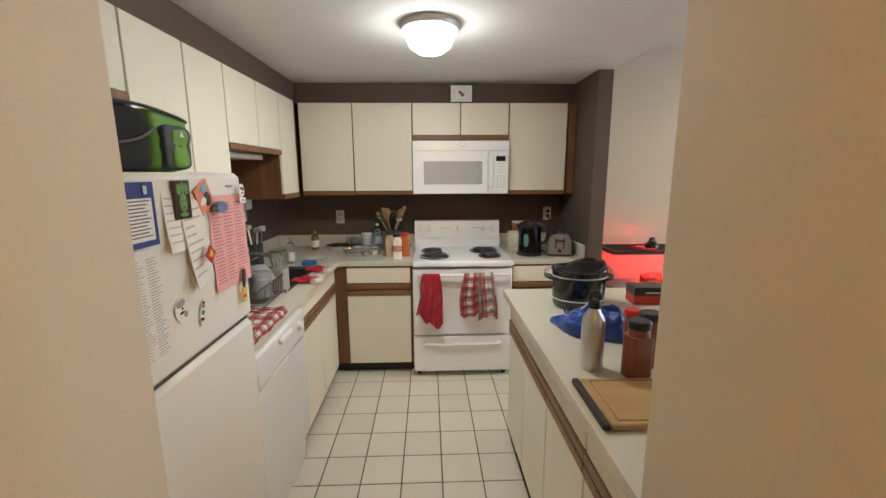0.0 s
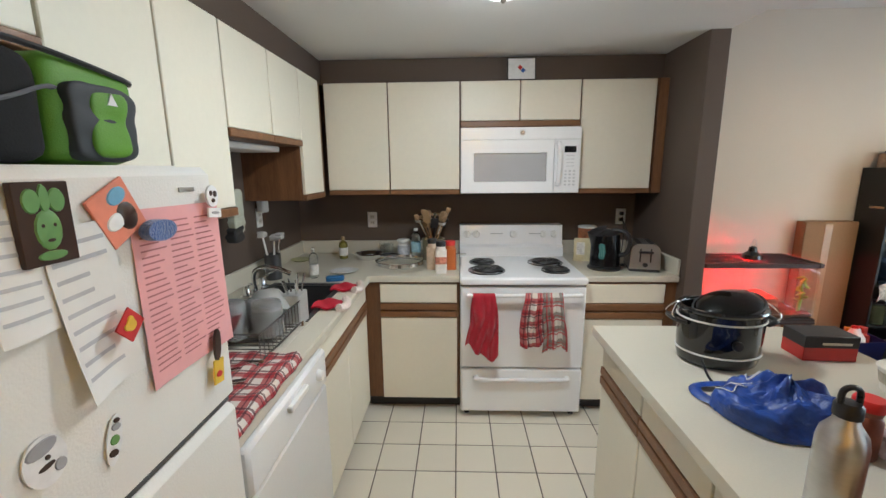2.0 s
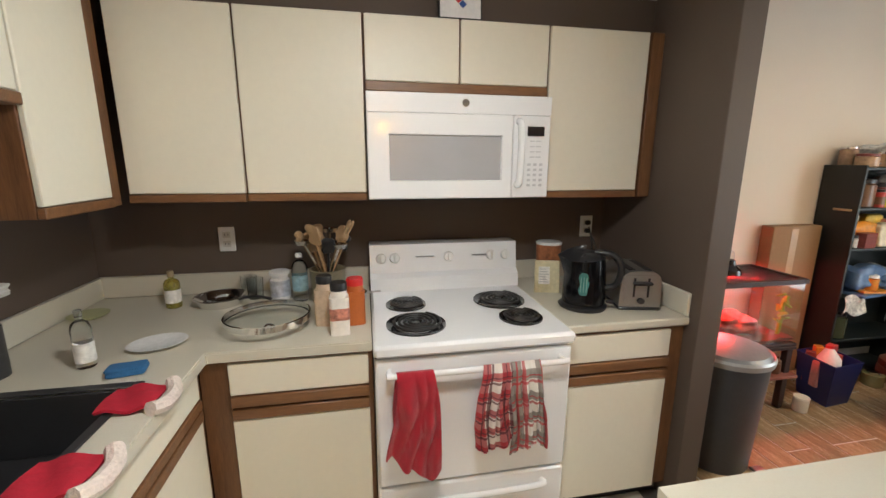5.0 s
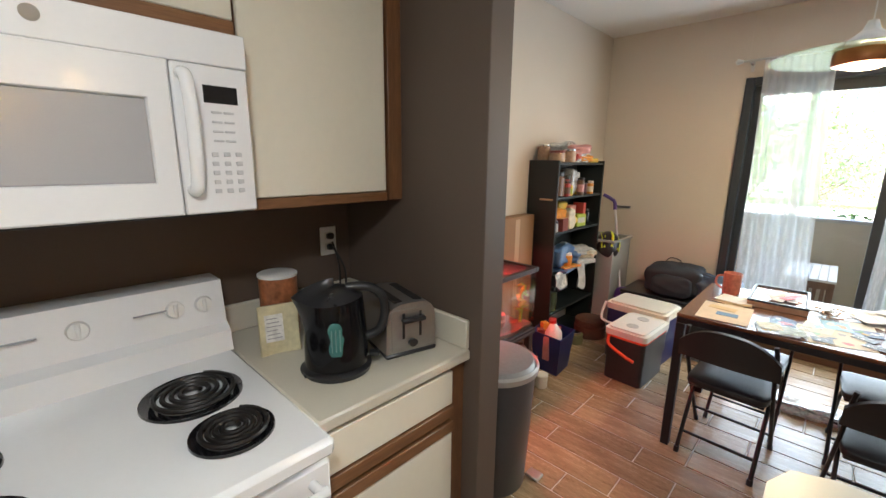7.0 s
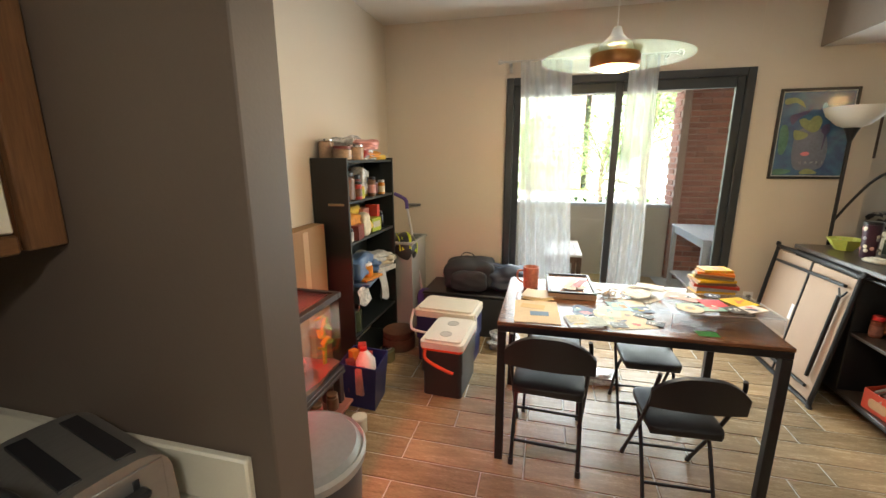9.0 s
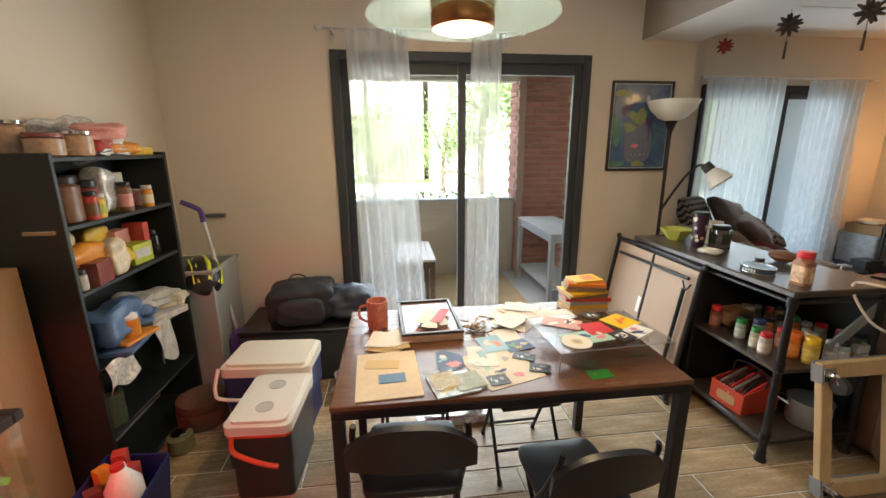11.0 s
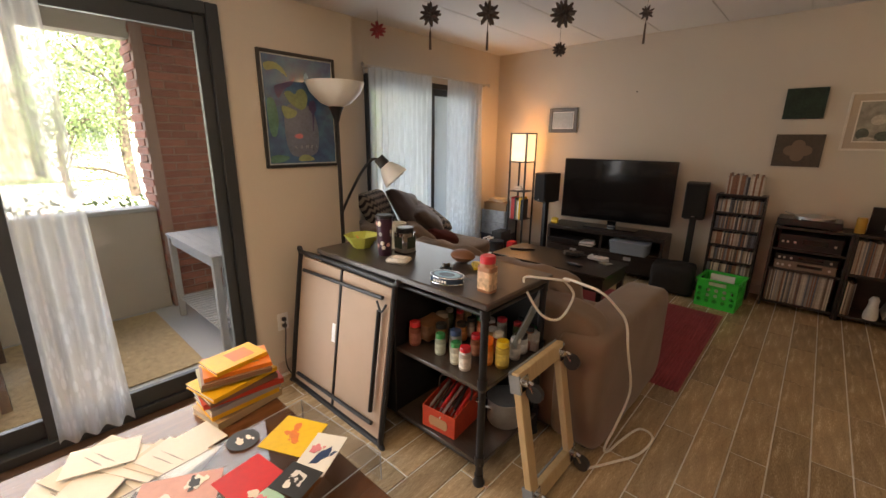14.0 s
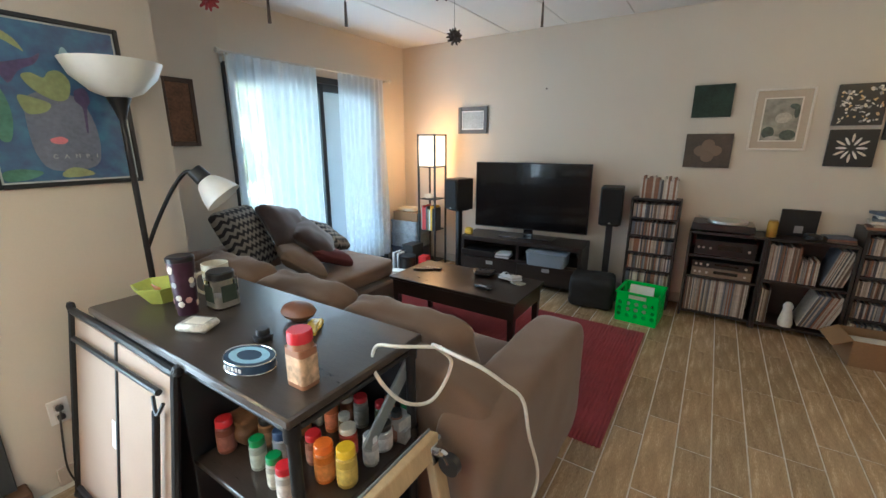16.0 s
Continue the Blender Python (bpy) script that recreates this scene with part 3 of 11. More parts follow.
# wall cabinets over the stove wall
WF = 3.273
for x0, x1, z0 in ((-1.0, -0.593, 1.355), (-0.593, -0.137, 1.355), (0.615, 1.085, 1.355)):
    xr = min(x1, 1.072)
    cabinet("wall_cabinet", "cream laminate wall cabinet with a brown oak lower edge", ((x0 + 0.001, WF, z0), (x1 - 0.001, 3.618, 2.054)), [(x0 + G, z0 + 0.032, xr - G, 2.05)], rails=[(x0 + G, z0, xr - G, z0 + 0.030)])
cabinet("wall_cabinet", "cream laminate double-door cabinet above the microwave", ((-0.136, WF, 1.774), (0.614, 3.618, 2.054)), [(-0.136 + G, 1.814, 0.238 - G, 2.05), (0.241, 1.814, 0.614 - G, 2.05)], rails=[(-0.132, 1.776, 0.610, 1.812)])
solo("cabinet_filler", bx((1.086, 3.262, 1.355), (1.145, 3.60, 2.054), 0.003), OAK_UP, "brown oak filler strip beside the wall cabinet", "cabinet trim")
# wall cabinets over the sink wall
WX = -1.018
for y0, y1, z0 in ((0.72, 1.078, 1.755), (1.079, 1.437, 1.755), (1.438, 1.783, 1.35), (1.784, 2.112, 1.35), (2.113, 2.487, 1.645), (2.488, 2.839, 1.645), (2.84, 3.245, 1.35)):
    ye = min(y1, 3.165)
    cabinet("wall_cabinet", "cream laminate wall cabinet with a brown oak lower edge", ((-1.349, y0, z0), (WX, y1, 2.052)), [(y0 + 0.004, z0 + 0.034, ye - 0.004, 2.048)], face="x", rails=[(y0 + 0.001, z0, ye - 0.001, z0 + 0.032)])
# base cabinets
CT = 0.89
FY = 2.955
cabinet("base_cabinet", "cream laminate base cabinet with oak pull rails beside the stove", ((-0.7212, FY, 0.085), (-0.142, 3.618, 0.848)), [(-0.625, 0.09, -0.158, 0.625)], [(-0.625, 0.722, -0.158, 0.838)], kick=0.09, rails=[(-0.625, 0.677, -0.158, 0.718), (-0.625, 0.630, -0.158, 0.668)])
cabinet("base_cabinet", "cream laminate base cabinet with oak pull rails beside the end wall", ((0.598, FY, 0.085), (1.145, 3.618, 0.848)), [(0.610, 0.09, 1.072, 0.618)], [(0.610, 0.722, 1.072, 0.838)], kick=0.09, rails=[(0.610, 0.677, 1.072, 0.718), (0.610, 0.624, 1.072, 0.664)])
cabinet("base_cabinet", "cream laminate sink cabinet with two doors and an oak pull rail", ((-1.349, 2.032, 0.085), (-0.722, 2.953, 0.690)), [(2.045, 0.09, 2.47, 0.665), (2.476, 0.09, 2.90, 0.665)], [(2.045, 0.745, 2.90, 0.842)], face="x", kick=0.09, rails=[(2.045, 0.71, 2.90, 0.742), (2.045, 0.668, 2.90, 0.702)])
part("front_rail", bx((-0.765, 2.032, 0.691), (-0.722, 2.953, 0.848), 0.002), OAK_UP, bpy.data.objects["base_cabinet.002"], "brown oak front rail")
# worktops
TZ = CT - 0.036
SX0, SX1, SY0, SY1 = -1.16, -0.80, 2.20, 2.74


def slab(xs, ys, skip, z0, z1, nose=0.005):
    """One connected board over the cells of a grid, leaving out the cells in skip, its upper edges rounded."""
    bm = bm_new()
    v = {}
    def at(i, j, k):
        if (i, j, k) not in v:
            v[i, j, k] = bm.verts.new((xs[i], ys[j], (z0, z1)[k]))
        return v[i, j, k]
    cells = {(i, j) for i in range(len(xs) - 1) for j in range(len(ys) - 1)} - set(skip)
    for i, j in cells:
        for k in (0, 1):
            bm.faces.new([at(i, j, k), at(i + 1, j, k), at(i + 1, j + 1, k), at(i, j + 1, k)])
        for di, dj, a, c in ((-1, 0, (0, 0), (0, 1)), (1, 0, (1, 0), (1, 1)), (0, -1, (0, 0), (1, 0)), (0, 1, (0, 1), (1, 1))):
            if (i + di, j + dj) not in cells:
                p, q = (i + a[0], j + a[1]), (i + c[0], j + c[1])
                bm.faces.new([at(*p, 0), at(*q, 0), at(*q, 1), at(*p, 1)])
    bmesh.ops.recalc_face_normals(bm, faces=bm.faces)
    edges = [e for e in bm.edges if len(e.link_faces) == 2 and e.calc_face_angle(0) > 1.2 and max(q.co.z for q in e.verts) > z1 - 1e-4]
    bmesh.ops.bevel(bm, geom=edges, offset=nose, segments=2, affect="EDGES")
    return bm


w = thing("worktop", "cream laminate L-shaped worktop round the sink corner", "worktop")
part("top", slab((-1.348, SX0, SX1, -0.682, -0.143), (1.40, SY0, SY1, 2.925, 3.617), ((1, 1), (3, 0), (3, 1), (3, 2)), TZ, CT), COUNTER, w)
part("splash", bx((-1.348, 1.40, CT + 0.001), (-1.33, 3.598, CT + 0.10), 0.004), COUNTER, w)
part("splash", bx((-1.348, 3.599, CT + 0.001), (-0.143, 3.617, CT + 0.10), 0.004), COUNTER, w)
w = thing("worktop", "cream laminate worktop with a low splash beside the end wall", "worktop")
part("top", bx((0.598, 2.926, TZ), (1.144, 3.617, CT), 0.006), COUNTER, w)
part("splash", bx((0.598, 3.599, CT + 0.001), (1.144, 3.617, CT + 0.10), 0.004), COUNTER, w)
part("splash", bx((1.126, 2.932, CT + 0.001), (1.144, 3.598, CT + 0.10), 0.004), COUNTER, w)
# peninsula
IX0, IX1, IY1 = 0.392, 1.22, 2.155
b = bm_new()
prism(b, [(IX0, 0.642), (IX1, 0.642), (IX1, IY1 - 0.10), (IX1 - 0.03, IY1 - 0.03), (IX1 - 0.10, IY1), (IX0, IY1)], CT - 0.036, CT)
solo("worktop", b, COUNTER, "cream laminate worktop of the kitchen peninsula", "worktop")
for y0, y1 in ((0.645, 1.02), (1.022, 1.40), (1.402, 1.765), (1.767, 2.12)):
    cabinet("base_cabinet", "cream laminate peninsula cabinet with an oak pull rail", ((IX0 + 0.055, y0, 0.085), (1.16, y1, 0.848)), [(y0 + G, 0.09, y1 - G, 0.655)], [(y0 + G, 0.735, y1 - G, 0.842)], face="-x", kick=0.09, rails=[(y0 + 0.001, 0.700, y1 - 0.001, 0.732), (y0 + 0.001, 0.658, y1 - 0.001, 0.692)])
part("end_panel", bx((IX0 + 0.056, 2.122, 0.0), (1.16, 2.136, 0.848), 0.003), LAMINATE, bpy.data.objects["base_cabinet.006"])


def stove():
    s = thing("electric_stove", "white enamel electric stove with four coil burners and hanging towels", "stove")
    x0, x1, yf = -0.138, 0.594, 2.875
    part("body", bx((x0, yf + 0.03, 0.03), (x1, 3.60, CT - 0.005), 0.004), WHITE_ENAMEL, s)
    b = bm_new()
    box(b, (x0 - 0.002, 2.845, CT - 0.035), (x1 + 0.002, 3.50, CT + 0.012), 0.012)
    part("cooktop", b, WHITE_ENAMEL, s)
    b = bm_new()
    prism(b, [(3.44, CT + 0.012), (3.605, CT + 0.012), (3.605, 1.118), (3.50, 1.118), (3.478, 0.985), (3.45, 0.965)], x0, x1, Matrix(((0, 0, 1, 0), (1, 0, 0, 0), (0, 1, 0, 0), (0, 0, 0, 1))))
    part("control_panel", b, WHITE_ENAMEL, s, "white enamel raised back panel")
    for x in (-0.085, -0.02, 0.245, 0.46, 0.535):
        c = Vector((x, 3.486, 1.055))
        d = Vector((0, -1, 0.16)).normalized()
        k = part("knob", cyl(bm_new(), c, c + d * 0.014, 0.025, 0.021, 20), WHITE_PLASTIC, s)
        bb = bm_new()
        cyl(bb, c + d * 0.013 + Vector((0, 0, -0.018)), c + d * 0.013 + Vector((0, 0, 0.018)), 0.006, seg=8)
        part("grip", bb, WHITE_PLASTIC, k)
    b = bm_new()
    for x in (0.08, 0.36):
        box(b, (x, 3.476, 1.058), (x + 0.09, 3.481, 1.062), 0.0005)
    part("marking", b, mat("grey_print", (0.35, 0.36, 0.38), 0.5), s, "grey printed control marks")
    for x, y, r in ((0.025, 3.02, 0.108), (0.008, 3.245, 0.082), (0.424, 3.235, 0.108), (0.444, 3.018, 0.082)):
        z = CT + 0.013
        pan = part("drip_pan", lathe(bm_new(), [(r * 1.06, 0.0), (r * 1.05, 0.006), (r * 0.96, 0.003), (r * 0.5, -0.006), (0, -0.006)], (x, y, z), 32), BLACK_GLOSS, s, "black enamel drip pan")
        b = bm_new()
        pts = []
        for k in range(120):
            a = k / 120 * 2 * math.pi * 4.2
            rr = r * (0.16 + 0.74 * k / 120)
            pts.append((x + rr * math.cos(a), y + rr * math.sin(a), z + 0.012))
        tube(b, pts, 0.0062, 6)
        part("coil", b, mat("coil_steel", (0.025, 0.023, 0.022), 0.4, metal=0.5), pan, "dark spiral heating coil")
    part("cooktop_gap", bx((x0 + 0.002, yf + 0.004, 0.8435), (x1 - 0.002, yf + 0.029, 0.8545), 0.001), BLACK_PLASTIC, s, "dark gap under the cooktop")
    part("oven_door", bx((x0 + 0.004, yf - 0.012, 0.338), (x1 - 0.004, yf + 0.028, 0.842), 0.008), WHITE_ENAMEL, s)
    b = bm_new()
    tube(b, smooth_path([(x0 + 0.05, yf - 0.012, 0.80), (x0 + 0.055, yf - 0.05, 0.806), (x0 + 0.09, yf - 0.058, 0.806), (x1 - 0.09, yf - 0.058, 0.806), (x1 - 0.055, yf - 0.05, 0.806), (x1 - 0.05, yf - 0.012, 0.80)]), 0.011, 10)
    part("oven_handle", b, WHITE_ENAMEL, s)
    part("storage_drawer", bx((x0 + 0.004, yf - 0.010, 0.045), (x1 - 0.004, yf + 0.028, 0.326), 0.008), WHITE_ENAMEL, s)
    b = bm_new()
    tube(b, smooth_path([(x0 + 0.10, yf - 0.008, 0.278), (x0 + 0.13, yf - 0.03, 0.27), (x1 - 0.13, yf - 0.03, 0.27), (x1 - 0.10, yf - 0.008, 0.278)]), 0.012, 10)
    part("drawer_handle", b, WHITE_ENAMEL, s)
    for x in (x0 + 0.04, x1 - 0.04):
        for y in (yf + 0.06, 3.55):
            part("foot", cyl(bm_new(), (x, y, 0.0), (x, y, 0.032), 0.018, seg=12), BLACK_PLASTIC, s)


stove()


def towel(label, x0, x1, z_low, z_back, material, seed, folds=3.0, flare=0.0, hem=0.05):
    """A cloth hung over the oven handle, its front longer than its back."""
    rnd = random.Random(seed)
    p = [rnd.uniform(0, 6) for _ in range(3)]
    yh, zh = 2.817, 0.822
    lf, lb = zh - z_low, zh - z_back
    def f(u, v):
        s = (lb + lf) * v - lb
        fl = 1 + flare * max(0, s) / lf
        x = (x0 + x1) / 2 + (u - 0.5) * (x1 - x0) * fl + 0.006 * math.sin(7 * v + p[0])
        # the gathered cloth opens towards its uneven hem, the folds wandering as they fall
        fl *= 1 + 0.06 * math.sin(9 * s + p[2])
        x = (x0 + x1) / 2 + (u - 0.5) * (x1 - x0) * fl + 0.010 * math.sin(7 * v + p[0])
        wv = min(1, abs(s) / 0.12) * (0.016 * math.sin(2 * math.pi * folds * u + p[1] + 2.2 * v + 1.2 * math.sin(5 * v + 4 * u)) + 0.022 * noise.noise(Vector((u * 3 + p[0], s * 9, p[1]))))
        if s < 0:
            y, z = yh + 0.013 + wv * 0.3, zh + s
            y = min(y, 2.855)
        else:
            y, z = yh - 0.014 - abs(wv) - 0.006, zh - s * (1 + hem * math.sin(4 * u + p[2]) + 0.4 * hem * math.sin(13 * u + p[0]))
        k = max(0.0, 1 - abs(s) / 0.03)
        return (x, y + (yh - y) * k * 0.9, z + 0.002)
    o = cloth("towel", 26, 40, f, material, x1 - x0, lf + lb, 0.005)
    return tagged(o, label, "towel", "towels on the oven handle")


RED_TERRY = mat("red_terry_cloth", (0.36, 0.006, 0.020), 0.95, vary=0.25, scale=30, fine=400, bump=0.5, sheen=0.3)
PLAID_RED = plaid("red_white_check", (0.66, 0.60, 0.55), (0.36, 0.008, 0.02), (0.08, 0.02, 0.03), 0.064)
PLAID_GREY = plaid("pale_check", (0.70, 0.67, 0.62), (0.18, 0.15, 0.13), (0.40, 0.03, 0.04), 0.085)
towel("red terry towel hanging bunched on the oven handle", -0.072, 0.060, 0.47, 0.60, RED_TERRY, 5, 1.7, 0.35, hem=0.12)
towel("red and white checked dish towel hanging on the oven handle", 0.228, 0.328, 0.515, 0.60, PLAID_RED, 2, 2.4, 0.45)
towel("pale checked dish towel hanging on the oven handle", 0.342, 0.448, 0.485, 0.60, PLAID_GREY, 3, 2.7, 0.4)


def microwave():
    s = thing("microwave", "white over-the-range microwave with a grey window", "microwave")
    x0, x1, yf, z0, z1 = -0.134, 0.607, 3.188, 1.364, 1.766
    part("body", bx((x0, yf + 0.03, z0), (x1, 3.617, z1), 0.004), WHITE_ENAMEL, s)
    part("vent_grille", bx((x0 + 0.02, yf + 0.05, z0 - 0.010), (x1 - 0.02, 3.55, z0 - 0.001), 0.002), BLACK_PLASTIC, s, "dark underside grille")
    part("top_strip", bx((x0, yf + 0.001, 1.6925), (x1, yf + 0.029, z1), 0.002), WHITE_ENAMEL, s)
    b = bm_new()
    dx1, wx0, wx1, wz0, wz1 = 0.446, -0.05, 0.400, 1.437, 1.610
    # one moulded frame: outer edge, chamfered front, window opening
    rings = []
    for c, e, y in ((0.0, 0, yf + 0.029), (0.0, 0, yf + 0.004), (0.004, 0, yf), (-0.003, 1, yf), (0.0, 1, yf + 0.004), (0.0, 1, yf + 0.029)):
        q = (wx0 + c, wz0 + c, wx1 - c, wz1 - c) if e else (x0 + c, z0 + c, dx1 - c, 1.692 - c)
        rings.append([b.verts.new(v) for v in ((q[0], y, q[1]), (q[2], y, q[1]), (q[2], y, q[3]), (q[0], y, q[3]))])
    for r0, r1 in zip(rings, rings[1:] + rings[:1]):
        for k in range(4):
            b.faces.new((r0[k], r0[(k + 1) % 4], r1[(k + 1) % 4], r1[k]))
    bmesh.ops.recalc_face_normals(b, faces=b.faces)
    d = part("door", b, WHITE_ENAMEL, s)
    part("window", bx((wx0 + 0.001, yf + 0.008, wz0 + 0.001), (wx1 - 0.001, yf + 0.02, wz1 - 0.001), 0.001), mat("grey_mesh_window", (0.42, 0.42, 0.43), 0.18, vary=0.05, fine=500, coat=0.4), d, "grey screened window")
    b = bm_new()
    tube(b, smooth_path([(0.468, yf + 0.01, 1.668), (0.471, yf - 0.022, 1.655), (0.474, yf - 0.026, 1.56), (0.471, yf - 0.022, 1.432), (0.468, yf + 0.01, 1.420)]), 0.014, 10)
    part("handle", b, WHITE_ENAMEL, d)
    c = part("control_panel", bx((dx1 + 0.003, yf + 0.002, z0), (x1, yf + 0.029, 1.692), 0.004), WHITE_ENAMEL, s)
    part("display", bx((0.508, yf - 0.001, 1.612), (0.580, yf + 0.004, 1.650), 0.001), BLACK_GLOSS, c, "dark green-black clock display")
    KEY = mat("grey_key_print", (0.55, 0.56, 0.58), 0.5)
    for r in range(9):
        for q in range(3 if r > 3 else 2):
            x, z = 0.513 + q * 0.026 + (0.008 if r < 4 else 0), 1.590 - r * 0.021 - (0.012 if r > 3 else 0)
            part("key", bx((x, yf - 0.0005, z), (x + (0.014 if r > 3 else 0.022), yf + 0.003, z + (0.010 if r > 3 else 0.005)), 0.001), KEY, c)
    part("badge", cyl(bm_new(), (0.248, yf + 0.005, 1.733), (0.248, yf - 0.001, 1.733), 0.014, seg=24), CHROME, s, "round chrome badge")


microwave()


def fridge():
    s = thing("refrigerator", "white top-freezer refrigerator covered with papers and magnets", "refrigerator")
    y0, y1, xf, zt, zs = 0.715, 1.352, -0.622, 1.528, 1.047
    part("body", bx((-1.33, y0, 0.03), (xf - 0.065, y1, zt), 0.006), FRIDGE_WHITE, s)
    part("freezer_door", bx((xf - 0.06, y0 + 0.003, zs + 0.006), (xf, y1 - 0.003, zt - 0.003), 0.014), FRIDGE_WHITE, s)
    part("fridge_door", bx((xf - 0.06, y0 + 0.003, 0.09), (xf, y1 - 0.003, zs - 0.006), 0.014), FRIDGE_WHITE, s)
    part("gasket", bx((xf - 0.055, y0 + 0.01, zs - 0.0055), (xf - 0.015, y1 - 0.01, zs + 0.0055), 0.001), mat("grey_gasket", (0.12, 0.12, 0.12), 0.7), s, "dark door seal")
    part("base_grille", bx((xf - 0.05, y0 + 0.01, 0.02), (xf - 0.03, y1 - 0.01, 0.085), 0.003), mat("grey_grille", (0.3, 0.3, 0.3), 0.6), s)
    part("badge", bx((xf + 0.0005, 1.245, 1.483), (xf + 0.003, 1.285, 1.491), 0.0005), STEEL, s, "small steel name badge")
    for y in (y0 + 0.06, y1 - 0.06):
        part("foot", cyl(bm_new(), (xf - 0.12, y, 0.0), (xf - 0.12, y, 0.032), 0.02, seg=12), BLACK_PLASTIC, s)


fridge()
PAPER = mat("white_paper", (0.80, 0.79, 0.76), 0.8, vary=0.03, scale=8)
PINK = mat("pink_paper", (0.80, 0.40, 0.40), 0.8, vary=0.05, scale=8)
INK = mat("grey_ink", (0.36, 0.36, 0.38), 0.8)
NAVY = mat("navy_blue_card", (0.025, 0.045, 0.22), 0.55)
MANILA = mat("manila_paper", (0.66, 0.50, 0.27), 0.8, vary=0.06)
XF = -0.6215


def fridge_paper(label, y0, z0, y1, z1, material, lines, tilt=0.0, curl=0.004, ink=INK, cols=1, seed=0, lift=0.0):
    """A sheet held on the freezer door, its lower edge curling away, with printed lines."""
    rnd = random.Random(seed)
    p = thing("fridge_paper", label, "paper", Matrix.Translation((XF + 0.001 + lift, (y0 + y1) / 2, (z0 + z1) / 2)) @ Matrix.Rotation(radians(tilt), 4, "X"), "papers on the refrigerator")
    w, h = y1 - y0, z1 - z0
    def f(u, v):
        return (0.0006 + curl * v * v * (0.6 + 0.4 * math.sin(4 * u + seed)), (u - 0.5) * w, h / 2 - v * h)
    part("sheet", sheet(bm_new(), 8, 12, f, 0.0006), material, p)
    if lines:
        b = bm_new()
        for k in range(lines):
            v = 0.08 + 0.86 * k / lines
            for c in range(cols):
                a0 = 0.06 + c * 0.9 / cols
                a1 = a0 + (0.82 / cols) * rnd.uniform(0.55, 1.0)
                def g(u, q, a0=a0, a1=a1, v=v):
                    o = f(a0 + (a1 - a0) * u, v + q * 0.22 / lines)
                    return (o[0] + 0.0012, o[1], o[2])
                sheet(b, 4, 1, g)
        part("printed_line", b, ink, p, "lines of small print")
    return p


p = fridge_paper("navy and white printed notice sheet on the refrigerator", 0.772, 1.369, 0.914, 1.507, NAVY, 0, curl=0.002)
b = bx((0.0022, -0.067, -0.056), (0.0030, 0.058, 0.035), 0.0003)
part("panel", b, PAPER, p, "white printed panel")
b = bm_new()
for k in range(11):
    box(b, (0.0032, -0.063, 0.028 - k * 0.0075), (0.0034, 0.05 - (k * 7 % 5) * 0.004, 0.0305 - k * 0.0075), 0.0001)
part("printed_line", b, mat("black_ink", (0.10, 0.10, 0.11), 0.8), p)
part("crest", bx((0.003, 0.035, 0.043), (0.0034, 0.047, 0.061), 0.0003), mat("pale_crest", (0.6, 0.65, 0.75), 0.6), p, "pale shield crest")
fridge_paper("white calendar sheet of small print on the refrigerator", 0.755, 1.10, 0.914, 1.364, PAPER, 34, 1.0, 0.003, cols=3, seed=4)
fridge_paper("white handwritten note on the refrigerator", 0.937, 1.34, 1.02, 1.48, PAPER, 7, -2, 0.014, mat("pale_pencil", (0.5, 0.5, 0.52), 0.8), seed=1)
fridge_paper("white folded note on the refrigerator", 1.005, 1.235, 1.10, 1.455, PAPER, 9, 4, 0.018, mat("pale_pencil_note", (0.5, 0.5, 0.52), 0.8), seed=2, lift=0.003)
fridge_paper("pink printed list sheet on the refrigerator", 1.128, 1.185, 1.345, 1.462, PINK, 24, -1, 0.008, mat("red_ink", (0.42, 0.16, 0.17), 0.8), cols=3, seed=3)


def magnet(label, y0, z0, y1, z1, material, tilt=0.0, inner=None, t=0.005, lift=0.0, shape="box"):
    m = thing("fridge_magnet", label, "magnet", Matrix.Translation((XF + 0.0015 + lift, (y0 + y1) / 2, (z0 + z1) / 2)) @ Matrix.Rotation(radians(tilt), 4, "X"), "magnets on the refrigerator")
    w, h = (y1 - y0) / 2, (z1 - z0) / 2
    if shape == "oval":
        part("plate", lathe(bm_new(), [(0, 0), (1, 0), (1, t), (0, t)], m=Matrix(((0, 0, 1, 0), (w, 0, 0, 0), (0, h, 0, 0), (0, 0, 0, 1))), seg=20), material, m)
    else:
        part("plate", bx((0, -w, -h), (t, w, h), 0.001), material, m)
    if inner:
        for k, (cy, cz, ry, rz, mt) in enumerate(inner):
            part("motif", lathe(bm_new(), [(0, 0), (1, 0), (0.9, 0.0015), (0, 0.002)], m=Matrix(((0, 0, 1, t), (ry * w, 0, 0, cy * w), (0, rz * h, 0, cz * h), (0, 0, 0, 1))), seg=14), mt, m)
    return m


